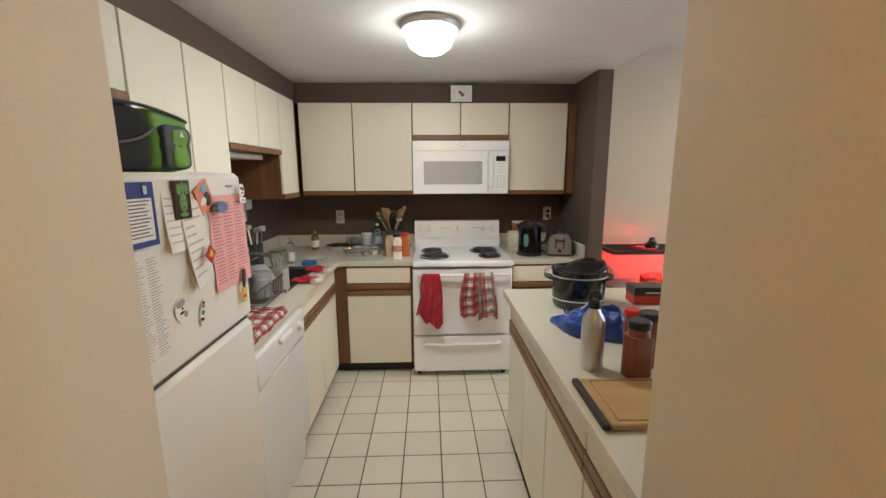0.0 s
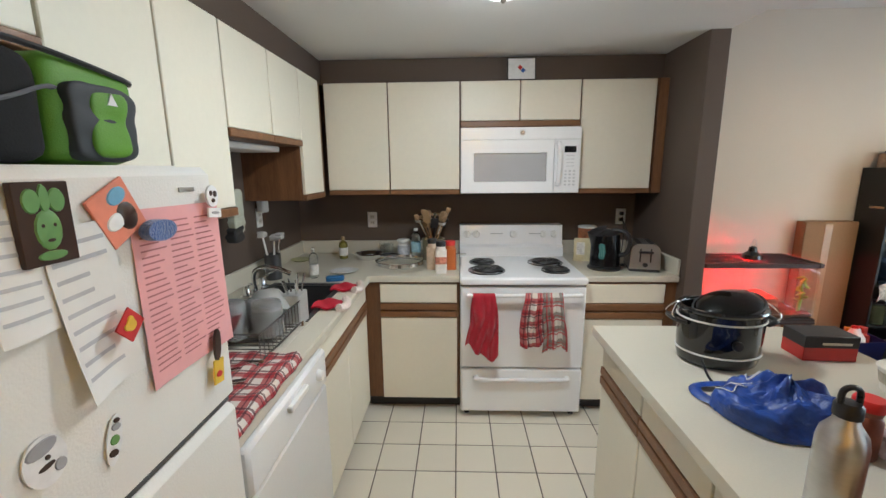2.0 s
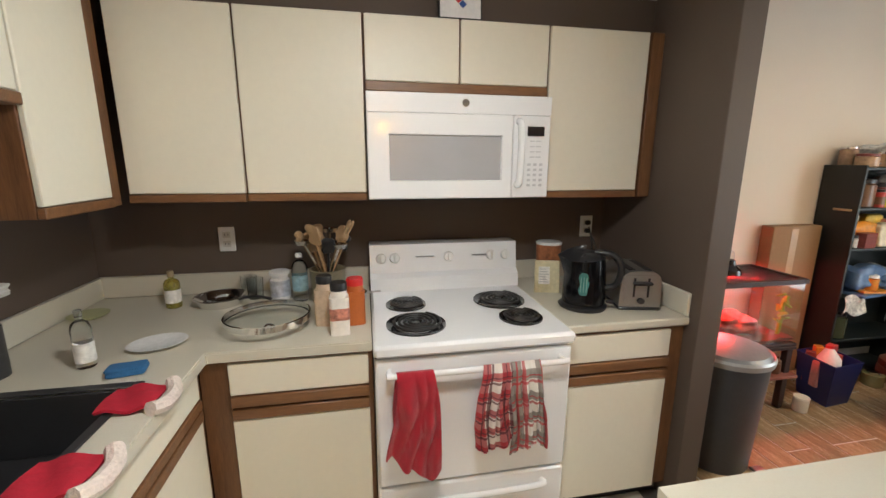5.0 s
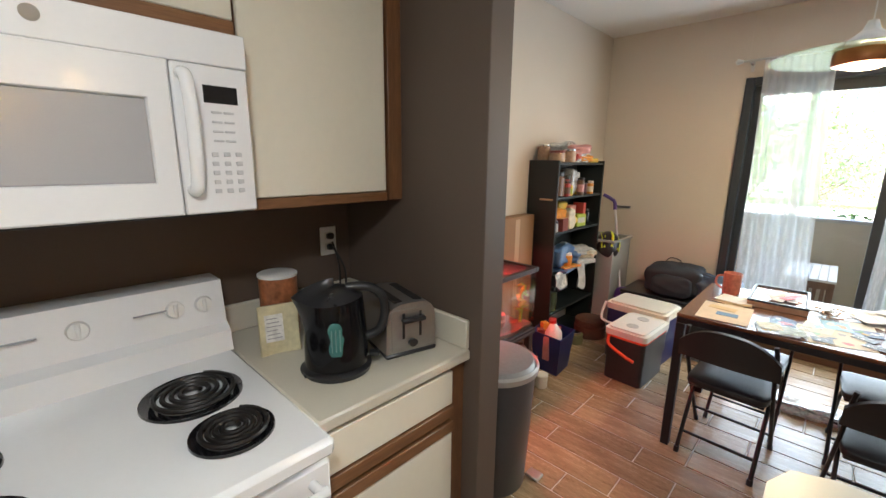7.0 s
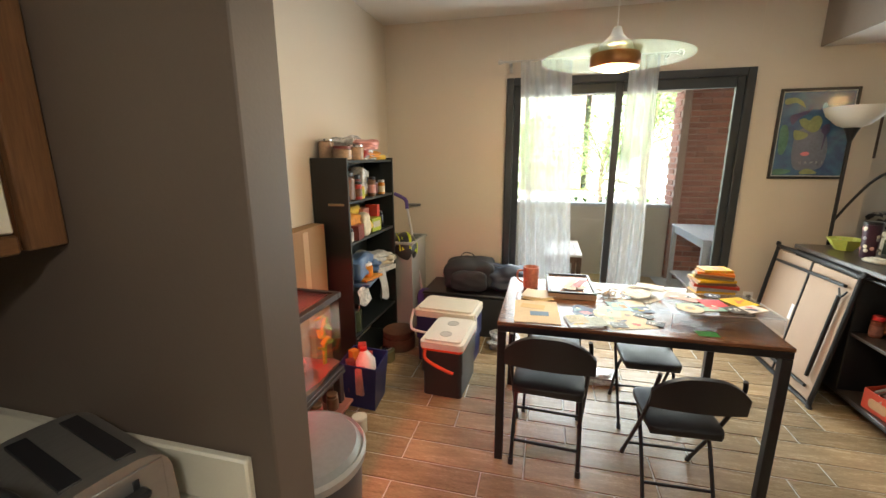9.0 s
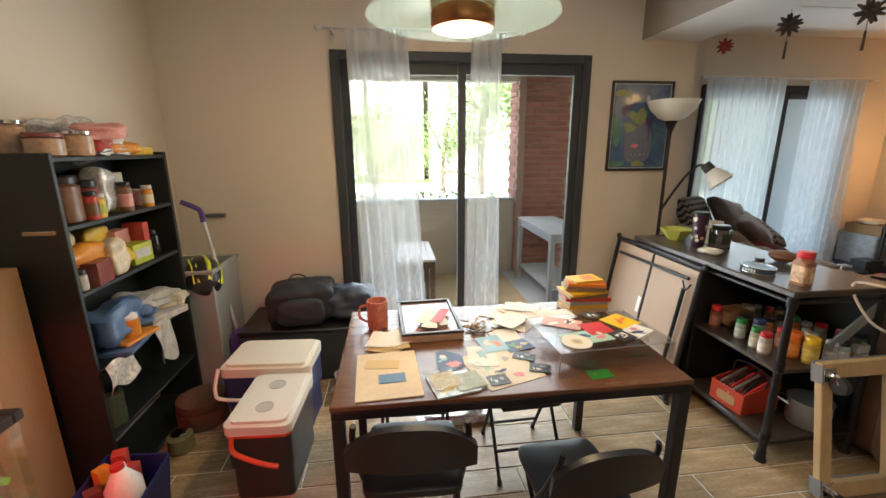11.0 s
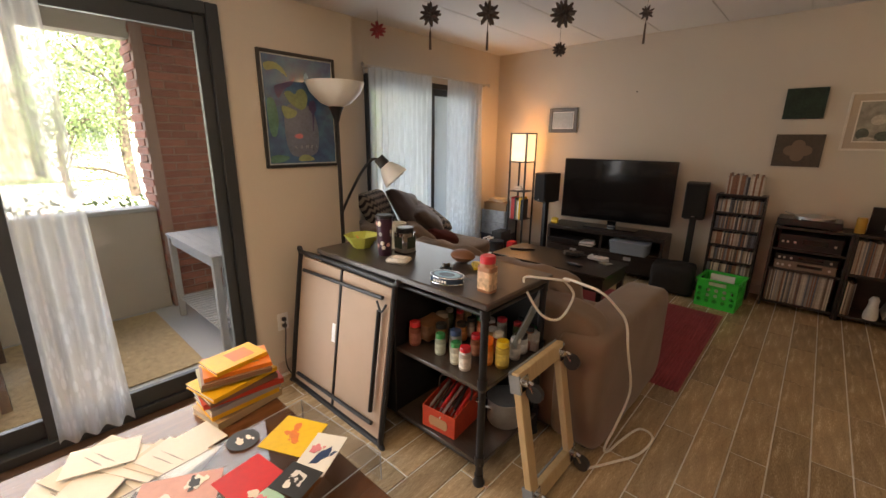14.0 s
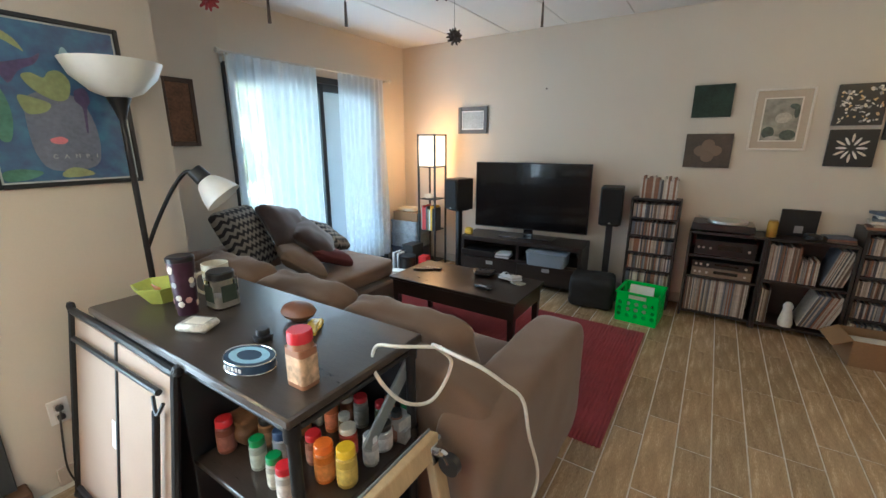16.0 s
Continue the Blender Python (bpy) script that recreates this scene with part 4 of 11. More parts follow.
DKBROWN = mat("dark_brown_varnish", (0.05, 0.028, 0.02), 0.3)
LEAFGREEN = mat("leaf_green_print", (0.14, 0.30, 0.09), 0.5)
YEL = mat("yellow_print", (0.75, 0.50, 0.05), 0.5)
RED = mat("red_print", (0.55, 0.03, 0.03), 0.5)
WHT = mat("white_print", (0.8, 0.8, 0.8), 0.5)
GREY = mat("grey_print_motif", (0.35, 0.35, 0.37), 0.5)
ORANGE = mat("orange_plastic", (0.80, 0.22, 0.03), 0.4)
magnet("dark wooden tile magnet with a green carved mask", 0.976, 1.415, 1.040, 1.508, DKBROWN, 0, [(0, -0.15, 0.5, 0.5, LEAFGREEN), (-0.45, 0.55, 0.32, 0.30, LEAFGREEN), (0.45, 0.55, 0.32, 0.30, LEAFGREEN), (0, 0.6, 0.2, 0.35, LEAFGREEN), (0, -0.78, 0.55, 0.12, LEAFGREEN), (-0.2, -0.05, 0.13, 0.1, DKBROWN), (0.2, -0.05, 0.13, 0.1, DKBROWN), (0, -0.4, 0.25, 0.08, DKBROWN)], 0.008)
magnet("orange and blue travel picture magnet", 1.075, 1.425, 1.145, 1.500, mat("coral_print", (0.75, 0.25, 0.16), 0.5), 28, [(-0.3, -0.2, 0.5, 0.3, WHT), (0.3, -0.3, 0.5, 0.55, DKBROWN), (0.3, 0.55, 0.5, 0.3, mat("sky_print", (0.2, 0.45, 0.65), 0.5))])
magnet("fuzzy blue pompom magnet", 1.135, 1.415, 1.195, 1.447, mat("blue_fuzz", (0.09, 0.16, 0.38), 1.0, vary=0.4, fine=300, bump=1.0, sheen=0.5), 0, None, 0.016, shape="oval", lift=0.008)
magnet("red diamond magnet with a yellow flame bird", 1.062, 1.295, 1.098, 1.331, RED, 45, [(0, 0, 0.5, 0.5, YEL), (0.3, 0.3, 0.3, 0.3, YEL), (-0.35, 0.2, 0.25, 0.3, YEL)], 0.003, 0.02)
magnet("round white cartoon face magnet", 1.300, 1.452, 1.335, 1.492, WHT, 0, [(-0.3, 0.3, 0.25, 0.25, DKBROWN), (0.4, 0.2, 0.3, 0.3, DKBROWN), (0, -0.4, 0.3, 0.2, DKBROWN)], 0.004, 0.009, "oval")
magnet("small white name tag magnet", 1.300, 1.432, 1.340, 1.450, WHT, -6, [(0, 0, 0.6, 0.3, GREY)], 0.004, 0.009)
magnet("brown bottle shaped magnet with a yellow label", 1.262, 1.118, 1.292, 1.165, YEL, -8, [(-0.1, -0.2, 0.6, 0.25, RED)], 0.004, 0.008)
magnet("brown bottle neck magnet", 1.268, 1.165, 1.287, 1.225, DKBROWN, -8, None, 0.005, 0.010, "oval")
m_ = magnet("white cut-out face magnet with a cap", 0.935, 1.165, 0.985, 1.228, WHT, 8, [(0, 0.55, 0.75, 0.3, GREY), (-0.05, -0.2, 0.4, 0.1, DKBROWN), (0.5, -0.5, 0.3, 0.25, GREY), (0.1, 0.1, 0.12, 0.1, DKBROWN)], 0.002, 0, "oval")
magnet("white ski shaped magnet with grey bands", 1.035, 1.125, 1.060, 1.195, WHT, -16, [(0, 0.5, 0.6, 0.15, GREY), (0, 0, 0.6, 0.2, LEAFGREEN), (0, -0.5, 0.6, 0.15, DKBROWN), (0, 0.75, 0.4, 0.1, DKBROWN)], 0.002, 0, "oval")


def cooler_bag():
    s = thing("cooler_bag", "black and lime green soft cooler bag on the refrigerator", "bag", Matrix.Translation((-0.895, 1.185, 1.529)) @ Matrix.Rotation(radians(3), 4, "Z") @ Matrix.Diagonal((0.6, 1, 0.88, 1)))
    BLK = mat("black_nylon", (0.006, 0.006, 0.007), 0.9, vary=0.2, fine=300, bump=0.2)
    LIME = mat("lime_nylon", (0.10, 0.25, 0.015), 0.6, vary=0.12, fine=300, bump=0.2)
    part("body", cushion(bm_new(), (0.32, 0.30, 0.205), (0, -0.11, 0.103), puff=0.12, seed=1, wobble=0.006), BLK, s)
    part("side_panel", cushion(bm_new(), (0.325, 0.20, 0.21), (0, 0.135, 0.105), puff=0.10, seed=2, wobble=0.006), LIME, s, "lime green end of the bag")
    part("front_pocket", cushion(bm_new(), (0.05, 0.15, 0.15), (0.165, 0.135, 0.085), puff=0.15, seed=3), mat("charcoal_nylon", (0.035, 0.04, 0.045), 0.7), s, "charcoal zipped pocket")
    part("pocket_panel", cushion(bm_new(), (0.05, 0.085, 0.135), (0.172, 0.138, 0.083), puff=0.2, seed=4), LIME, s)
    b = bm_new()
    tube(b, smooth_path([(0.155, -0.24, 0.19), (0.16, 0.0, 0.205), (0.155, 0.23, 0.185), (0.0, 0.24, 0.2)]), 0.006, 6)
    part("zip", b, BLACK_PLASTIC, s)
    b = bm_new()
    tube(b, smooth_path([(0.16, -0.14, 0.08), (0.185, -0.06, 0.10), (0.175, 0.02, 0.135), (0.16, 0.05, 0.14)]), 0.008, 6, flat=0.5)
    part("strap", b, mat("grey_webbing", (0.13, 0.13, 0.14), 0.8), s, "grey webbing strap")
    part("badge", prism(bm_new(), [(-0.012, -0.01), (0.012, -0.01), (0.0, 0.014)], 0.0, 0.003, Matrix(((0, 0, 1, 0.198), (1, 0, 0, 0.14), (0, 1, 0, 0.132), (0, 0, 0, 1)))), mat("silver_badge", (0.7, 0.7, 0.7), 0.4), s, "silver triangular badge")


cooler_bag()


def dishwasher():
    s = thing("dishwasher", "white built-in dishwasher under the worktop", "dishwasher")
    xf = -0.668
    part("body", bx((-1.30, 1.432, 0.09), (-0.72, 2.028, 0.848), 0.004), WHITE_ENAMEL, s)
    part("door", bx((-0.719, 1.434, 0.16), (xf, 2.026, 0.70), 0.008), WHITE_ENAMEL, s)
    c = part("control_panel", bx((-0.719, 1.434, 0.705), (xf + 0.004, 2.026, 0.846), 0.01), WHITE_ENAMEL, s)
    part("dial", cyl(bm_new(), (xf + 0.003, 1.93, 0.782), (xf + 0.024, 1.93, 0.782), 0.022, 0.018, 20), WHITE_PLASTIC, c)
    part("latch", bx((xf + 0.003, 1.66, 0.80), (xf + 0.022, 1.80, 0.822), 0.004), WHITE_PLASTIC, c)
    part("kick_plate", bx((-0.76, 1.434, 0.0), (-0.70, 2.026, 0.155), 0.004), WHITE_ENAMEL, s)


dishwasher()
# under-cabinet lamp over the sink
solo("strip_light", bx((-1.30, 2.14, 1.612), (-1.10, 2.78, 1.643), 0.006), WHITE_PLASTIC, "white unlit strip light under the cabinets above the sink", "light")


def ceiling_light():
    s = thing("ceiling_light", "white frosted glass dome ceiling light, switched on", "ceiling light", (0.0, 2.06, KC - 0.001))
    part("rim", lathe(bm_new(), [(0.0, 0.0), (0.138, 0.0), (0.142, -0.012), (0.134, -0.028), (0.116, -0.034), (0.0, -0.030)], seg=40), mat("pale_nickel", (0.66, 0.65, 0.63), 0.4, metal=0.3), s, "pale nickel rim")
    g = part("dome", lathe(bm_new(), [(0.116, -0.034), (0.115, -0.060), (0.098, -0.100), (0.06, -0.126), (0.02, -0.137), (0.0, -0.138)], seg=40), mat("frosted_glass_glow", (0.9, 0.9, 0.88), 0.4, emit=(1.0, 0.98, 0.93), power=1.0), s, "glowing frosted glass dome")
    g.visible_shadow = False
    part("finial", lathe(bm_new(), [(0.0, -0.136), (0.010, -0.138), (0.012, -0.146), (0.006, -0.154), (0.0, -0.156)], seg=14), mat("nickel_finial", (0.5, 0.48, 0.45), 0.3, metal=0.9), s)


ceiling_light()
s = thing("framed_sign", "small white framed sign with a tilted tile emblem on the cabinets", "sign", pose(0.245, 3.29, 2.056, -6))
part("frame", bx((-0.088, -0.008, 0.0), (0.088, 0.004, 0.135), 0.002), BLACK_PLASTIC, s)
part("card", bx((-0.082, -0.0095, 0.006), (0.082, -0.0082, 0.129), 0.0003), WHT, s)
RT = Matrix.Translation((0.0, -0.0105, 0.066)) @ Matrix.Rotation(radians(-45), 4, "Y")
part("emblem", box(bm_new(), (-0.011, -0.0005, 0.001), (0.011, 0.0005, 0.024), 0.0003, RT), RED, s, "red half of the emblem")
part("emblem", box(bm_new(), (-0.011, -0.0005, -0.024), (0.011, 0.0005, -0.001), 0.0003, RT), mat("blue_print", (0.03, 0.10, 0.35), 0.5), s, "blue half of the emblem")


def outlet(label, m, plug=False, material=None):
    s = thing("wall_outlet", label, "outlet", m)
    part("cover", bx((-0.036, -0.006, -0.058), (0.036, 0.0, 0.058), 0.003), material or WHITE_PLASTIC, s)
    for z in (-0.022, 0.022):
        q = part("socket", bx((-0.017, -0.008, z - 0.014), (0.017, -0.0062, z + 0.014), 0.002), mat("socket_ivory", (0.62, 0.60, 0.55), 0.5), s)
        b = bm_new()
        for x in (-0.007, 0.007):
            box(b, (x - 0.0012, -0.0085, z - 0.005), (x + 0.0012, -0.0081, z + 0.006), 0.0002)
        part("slot", b, BLACK_PLASTIC, q)
    if plug:
        for z in (-0.022, 0.022):
            part("plug", bx((-0.013, -0.034, z - 0.012), (0.013, -0.0086, z + 0.012), 0.005), BLACK_PLASTIC, s, "black plug")


outlet("white double wall outlet above the worktop", pose(-0.795, 3.619, 1.148))
outlet("white double wall outlet with two black plugs", pose(1.045, 3.619, 1.165), True)
outlet("white double wall outlet beside the sink", pose(-1.349, 2.98, 1.24, 0, 0, 90))


# ---- small kitchen things ----
def jar_simple(at, label, category, r, h, body, cap, cap_h, cap_r, name="jar", band=None, group="", square=False, rz=0.0):
    s = thing(name, label, category, Matrix.Translation(at) @ Matrix.Rotation(radians(rz), 4, "Z"), group)
    if square:
        bb = bm_new()
        prism(bb, rounded(2 * r, 2 * r * 0.85, r * 0.4), 0.0, h * 0.86)
        lathe(bb, [(r * 0.88, h * 0.86), (cap_r * 0.95, h * 0.95), (cap_r * 0.9, h)], seg=24)
        part("body", bb, body, s)
    else:
        part("body", lathe(bm_new(), [(0, 0), (r * 0.92, 0), (r, 0.006), (r, h * 0.78), (r * 0.8, h * 0.88), (cap_r * 0.85, h * 0.94), (cap_r * 0.85, h), (0, h)], seg=24), body, s)
    part("cap", lathe(bm_new(), [(0, h), (cap_r, h + 0.001), (cap_r * 1.02, h + cap_h * 0.8), (cap_r * 0.9, h + cap_h), (0, h + cap_h)], seg=24), cap, s)
    if band:
        z0, z1, mt = band
        if square:
            part("label", prism(bm_new(), rounded(2 * r + 0.0012, 2 * r * 0.85 + 0.0012, r * 0.4), h * z0, h * z1), mt, s, "printed label")
        else:
            part("label", lathe(bm_new(), [(r + 0.0007, h * z0), (r + 0.0008, h * z1)], seg=24), mt, s, "printed label")
    return s


CW = CT + 0.0006
REDCAP = mat("red_cap_plastic", (0.58, 0.02, 0.02), 0.35)
GOLDOIL = mat("yellow_oil", (0.46, 0.42, 0.10), 0.12, coat=0.4, trans=0.6)
CLEARP = clear("clear_plastic", (0.92, 0.95, 0.96), 0.05)
LABELW = mat("white_paper_label", (0.74, 0.73, 0.70), 0.6, vary=0.25, scale=50)
# island
s = thing("slow_cooker", "oval glossy black slow cooker with white bands, lid tipped", "slow cooker", pose(0.70, 1.86, CW, 0, 0, -4) @ Matrix.Diagonal((0.86, 0.86, 0.93, 1)))
OV = {"sx": 1.10, "sy": 0.90}
part("pot", lathe(bm_new(), [(0, 0.0), (0.108, 0.0), (0.122, 0.010), (0.128, 0.03), (0.131, 0.09), (0.134, 0.186), (0.127, 0.188)], seg=48, **OV), BLACK_GLOSS, s)
part("crock", lathe(bm_new(), [(0.127, 0.187), (0.137, 0.189), (0.141, 0.197), (0.137, 0.204), (0.124, 0.203), (0.118, 0.19), (0.112, 0.05), (0.09, 0.03), (0, 0.028)], seg=48, **OV), BLACK_GLOSS, s, "glossy black stoneware insert")
PALEBAND = mat("pale_band", (0.66, 0.66, 0.64), 0.4)
for z, r in ((0.048, 0.130), (0.165, 0.1345)):
    part("band", tube(bm_new(), [(r * 1.10 * math.cos(k * math.pi / 24), r * 0.90 * math.sin(k * math.pi / 24), z) for k in range(48)], 0.0034, 6, True), PALEBAND, s, "pale decorative band")
LIDM = Matrix.Translation((0.022, 0.0, 0.205)) @ Matrix.Rotation(radians(-14), 4, "Y") @ Matrix.Rotation(radians(10), 4, "X")
part("lid", lathe(bm_new(), [(0.106, 0.0), (0.104, 0.004), (0.08, 0.018), (0.04, 0.027), (0, 0.029)], seg=44, m=LIDM, **OV), clear("smoked_lid_glass", (0.10, 0.10, 0.11), 0.02), s, "smoked glass lid")
part("lid_rim", tube(bm_new(), [LIDM @ Vector((0.106 * 1.10 * math.cos(k * math.pi / 22), 0.106 * 0.90 * math.sin(k * math.pi / 22), 0.0)) for k in range(44)], 0.005, 6, True), mat("dark_rubber_seal", (0.02, 0.02, 0.02), 0.5), s)
for k in (-1, 1):
    part("handle", tube(bm_new(), smooth_path([(k * 0.140, -0.045, 0.150), (k * 0.176, -0.03, 0.158), (k * 0.176, 0.03, 0.158), (k * 0.140, 0.045, 0.150)]), 0.011, 8, flat=0.7), BLACK_PLASTIC, s)
    part("lid_clip", tube(bm_new(), smooth_path([(k * 0.15, -0.03, 0.15), (k * 0.188, -0.035, 0.175), (k * 0.165, -0.01, 0.208), (k * 0.15, 0.0, 0.212), (k * 0.165, 0.012, 0.205), (k * 0.185, 0.03, 0.172), (k * 0.15, 0.03, 0.15)]), 0.0028, 6), CHROME, s, "chrome wire clip")
part("control_knob", cyl(bm_new(), (0.0, -0.118, 0.10), (0.0, -0.130, 0.10), 0.016, seg=18), BLACK_PLASTIC, s)
for q in range(3):
    part("foot", cyl(bm_new(), (0.07 * math.cos(q * 2.1), 0.06 * math.sin(q * 2.1), -0.0004), (0.07 * math.cos(q * 2.1), 0.06 * math.sin(q * 2.1), 0.002), 0.012, seg=10), BLACK_PLASTIC, s)
solo("appliance_cord", tube(bm_new(), smooth_path([(0.60, 1.77, CW + 0.045), (0.592, 1.71, CW + 0.012), (0.60, 1.655, CW + 0.006), (0.64, 1.62, CW + 0.005), (0.70, 1.625, CW + 0.006)], 8), 0.0038, 6), BLACK_PLASTIC, "thin black appliance cord on the peninsula", "cable")
BLUEB = mat("blue_plastic_bag", (0.015, 0.055, 0.28), 0.42, vary=0.5, scale=22, fine=70, bump=1.0)
def bagf(u, v):
    a, e = 2 * math.pi * u, math.pi / 2 * v
    r = 1 + 0.22 * noise.noise(Vector((math.cos(a) * 1.5, math.sin(a) * 1.5, v * 2))) + 0.05 * abs(noise.noise(Vector((math.cos(a) * 6, math.sin(a) * 6, v * 9))))
    return (0.120 * r * math.cos(a) * math.cos(e) ** 0.8, 0.085 * r * math.sin(a) * math.cos(e) ** 0.8, 0.0015 + 0.070 * math.sin(e) ** 0.8 * (1 + 0.55 * noise.noise(Vector((math.cos(a) * 1.6, math.sin(a) * 1.6, v * 2.5))) + 0.22 * abs(noise.noise(Vector((math.cos(a) * 5, math.sin(a) * 5, v * 6))))))
s = thing("plastic_bag", "crumpled blue plastic bag on the peninsula", "bag", pose(0.665, 1.52, CW, 0, 0, -20) @ Matrix.Scale(1.2, 4))
part("bag", sheet(bm_new(), 90, 30, bagf), BLUEB, s)
part("bag_handle", tube(bm_new(), smooth_path([(-0.03, 0.08, 0.03), (-0.09, 0.098, 0.016), (-0.148, 0.08, 0.008), (-0.142, 0.035, 0.006), (-0.098, 0.0, 0.012)]), 0.013, 6, flat=0.3), BLUEB, s)
part("bag_handle", tube(bm_new(), smooth_path([(0.08, 0.05, 0.03), (0.13, 0.055, 0.02), (0.15, 0.02, 0.012), (0.105, -0.01, 0.02)]), 0.012, 6, flat=0.3), BLUEB, s)
for q in range(5):
    a_ = 1.2 + 0.5 * q
    part("print", tube(bm_new(), smooth_path([Vector(bagf((a_ + 0.16 * math.sin(w_ * 2.0 + q)) / 6.283, 0.25 + 0.1 * w_)) + Vector((0, 0, 0.002)) for w_ in range(5)]), 0.0022, 5, flat=0.4), WHT, s, "thin white printed scrawl")
s = thing("water_bottle", "brushed steel water bottle with a black loop cap", "bottle", (0.515, 1.225, CW))
part("body", lathe(bm_new(), [(0, 0), (0.034, 0), (0.0365, 0.004), (0.0365, 0.155), (0.033, 0.175), (0.02, 0.195), (0.0175, 0.205), (0, 0.206)], seg=32), STEEL, s)
part("cap", lathe(bm_new(), [(0, 0.206), (0.0205, 0.206), (0.0205, 0.226), (0.016, 0.232), (0, 0.233)], seg=24), BLACK_PLASTIC, s)
part("loop", tube(bm_new(), smooth_path([(-0.016, 0, 0.230), (-0.014, 0, 0.252), (0.0, 0, 0.259), (0.014, 0, 0.252), (0.016, 0, 0.230)]), 0.005, 8), BLACK_PLASTIC, s)
REDSP = mat("red_brown_powder", (0.22, 0.055, 0.03), 0.3, vary=0.18, fine=250, coat=0.5)
jar_simple((0.635, 1.165, CW), "square clear jug of red-brown seasoning with a black lid", "jar", 0.038, 0.158, REDSP, BLACK_PLASTIC, 0.026, 0.034, square=True, rz=12)
jar_simple((0.705, 1.235, CW), "square clear jug of seasoning with a black lid", "jar", 0.038, 0.158, REDSP, BLACK_PLASTIC, 0.026, 0.034, square=True, rz=6)
jar_simple((0.735, 1.40, CW), "round spice jar with a red cap", "jar", 0.028, 0.112, mat("brown_red_powder", (0.20, 0.06, 0.035), 0.4, vary=0.2, fine=250), REDCAP, 0.024, 0.029)
s = thing("tea_box", "red and black cardboard food box on the peninsula", "box", pose(1.06, 1.90, CW, 0, 0, -3))
part("carton", bx((-0.082, -0.05, 0), (0.082, 0.05, 0.085), 0.002), mat("red_carton_print", (0.45, 0.025, 0.02), 0.45), s)
part("print", bx((-0.0825, -0.0508, 0.045), (0.0825, 0.0508, 0.0856), 0.0015), mat("black_carton_print", (0.02, 0.018, 0.02), 0.4, vary=0.2), s, "black printed upper half")
part("printed_line", bx((-0.03, -0.0522, 0.056), (0.06, -0.0512, 0.064), 0.0003), mat("pale_box_print", (0.55, 0.5, 0.4), 0.6), s)
s = thing("food_tub", "white printed plastic tub on the peninsula", "tub", pose(1.10, 1.655, CW) @ Matrix.Scale(0.78, 4))
part("tub", lathe(bm_new(), [(0, 0), (0.07, 0), (0.085, 0.085), (0.09, 0.088), (0.086, 0.092), (0, 0.09)], seg=36), mat("milky_tub_plastic", (0.70, 0.67, 0.62), 0.4, vary=0.12, scale=14), s)
part("label", lathe(bm_new(), [(0.0755, 0.03), (0.0835, 0.073)], seg=36), mat("beige_tub_label", (0.42, 0.36, 0.28), 0.5, vary=0.35, scale=35), s, "beige printed band")
solo("film_bag", cushion(bm_new(), (0.24, 0.20, 0.06), (0, 0, 0.03), puff=0.5, wobble=0.045, seed=15, n=18), mat("pinkish_clear_film", (0.70, 0.60, 0.60), 0.15, vary=0.3, scale=30, bump=0.8, trans=0.5), "crumpled clear film bag with pink print", "bag", pose(0.90, 1.36, CW, 0, 0, 20))
BAMBOO = wood("bamboo_board", (0.52, 0.34, 0.15), (0.40, 0.24, 0.10), 0.45, grain=(1.5, 16, 16))
s = thing("cutting_board", "bamboo cutting board with dark rubber ends", "cutting board", pose(0.60, 1.0, CW, 0, 0, -1))
part("board", bx((-0.165, -0.118, 0.0), (0.18, 0.118, 0.018), 0.004), BAMBOO, s)
part("end_grip", bx((-0.186, -0.12, 0.0), (-0.1655, 0.12, 0.019), 0.004), mat("dark_rubber", (0.03, 0.022, 0.02), 0.7), s, "dark rubber edge")
part("juice_groove", tube(bm_new(), [(-0.14, -0.10, 0.0178), (0.155, -0.10, 0.0178), (0.155, 0.10, 0.0178), (-0.14, 0.10, 0.0178)], 0.003, 6, True), wood("bamboo_groove", (0.36, 0.22, 0.09), (0.28, 0.16, 0.06)), s)
# stove side: kettle, toaster, packet, can
s = thing("electric_kettle", "glossy black electric kettle with a blue-green water gauge", "kettle", pose(0.775, 3.13, CW, 0, 0, -35) @ Matrix.Scale(1.1, 4))
part("base", lathe(bm_new(), [(0, 0), (0.088, 0), (0.091, 0.012), (0.078, 0.022), (0, 0.022)], seg=40), BLACK_PLASTIC, s)
def kettle_body(u, v):
    """Round jug that swells towards a drawn-out spout at its upper edge."""
    a = 2 * math.pi * u
    r = 0.082 - 0.010 * v + 0.003 * math.sin(math.pi * v)
    beak = max(0.0, -math.cos(a)) ** 7 * max(0.0, (v - 0.55) / 0.45) ** 1.6
    return ((r + 0.036 * beak) * math.cos(a), r * math.sin(a) * (1 - 0.3 * beak), 0.023 + 0.172 * v + 0.014 * beak + 0.008 * v * math.cos(a))
part("body", sheet(bm_new(), 56, 16, kettle_body), mat("black_kettle_plastic", (0.006, 0.006, 0.007), 0.11, vary=0.1, spec=0.25), s)
def kettle_lid(u, v):
    x, y, z = kettle_body(u, 1.0)
    k = 1 - v
    return (x * k, y * k, z + 0.034 * (1 - k ** 2.2) - 0.010 * v * (x / 0.08))
part("lid", sheet(bm_new(), 56, 10, kettle_lid), BLACK_PLASTIC, s, "black domed lid")
part("handle", tube(bm_new(), smooth_path([(0.030, 0.0, 0.222), (0.085, 0.0, 0.222), (0.122, 0.0, 0.195), (0.128, 0.0, 0.145), (0.112, 0.0, 0.10), (0.076, 0.0, 0.085)], 8), 0.0155, 12, flat=0.8), BLACK_PLASTIC, s)
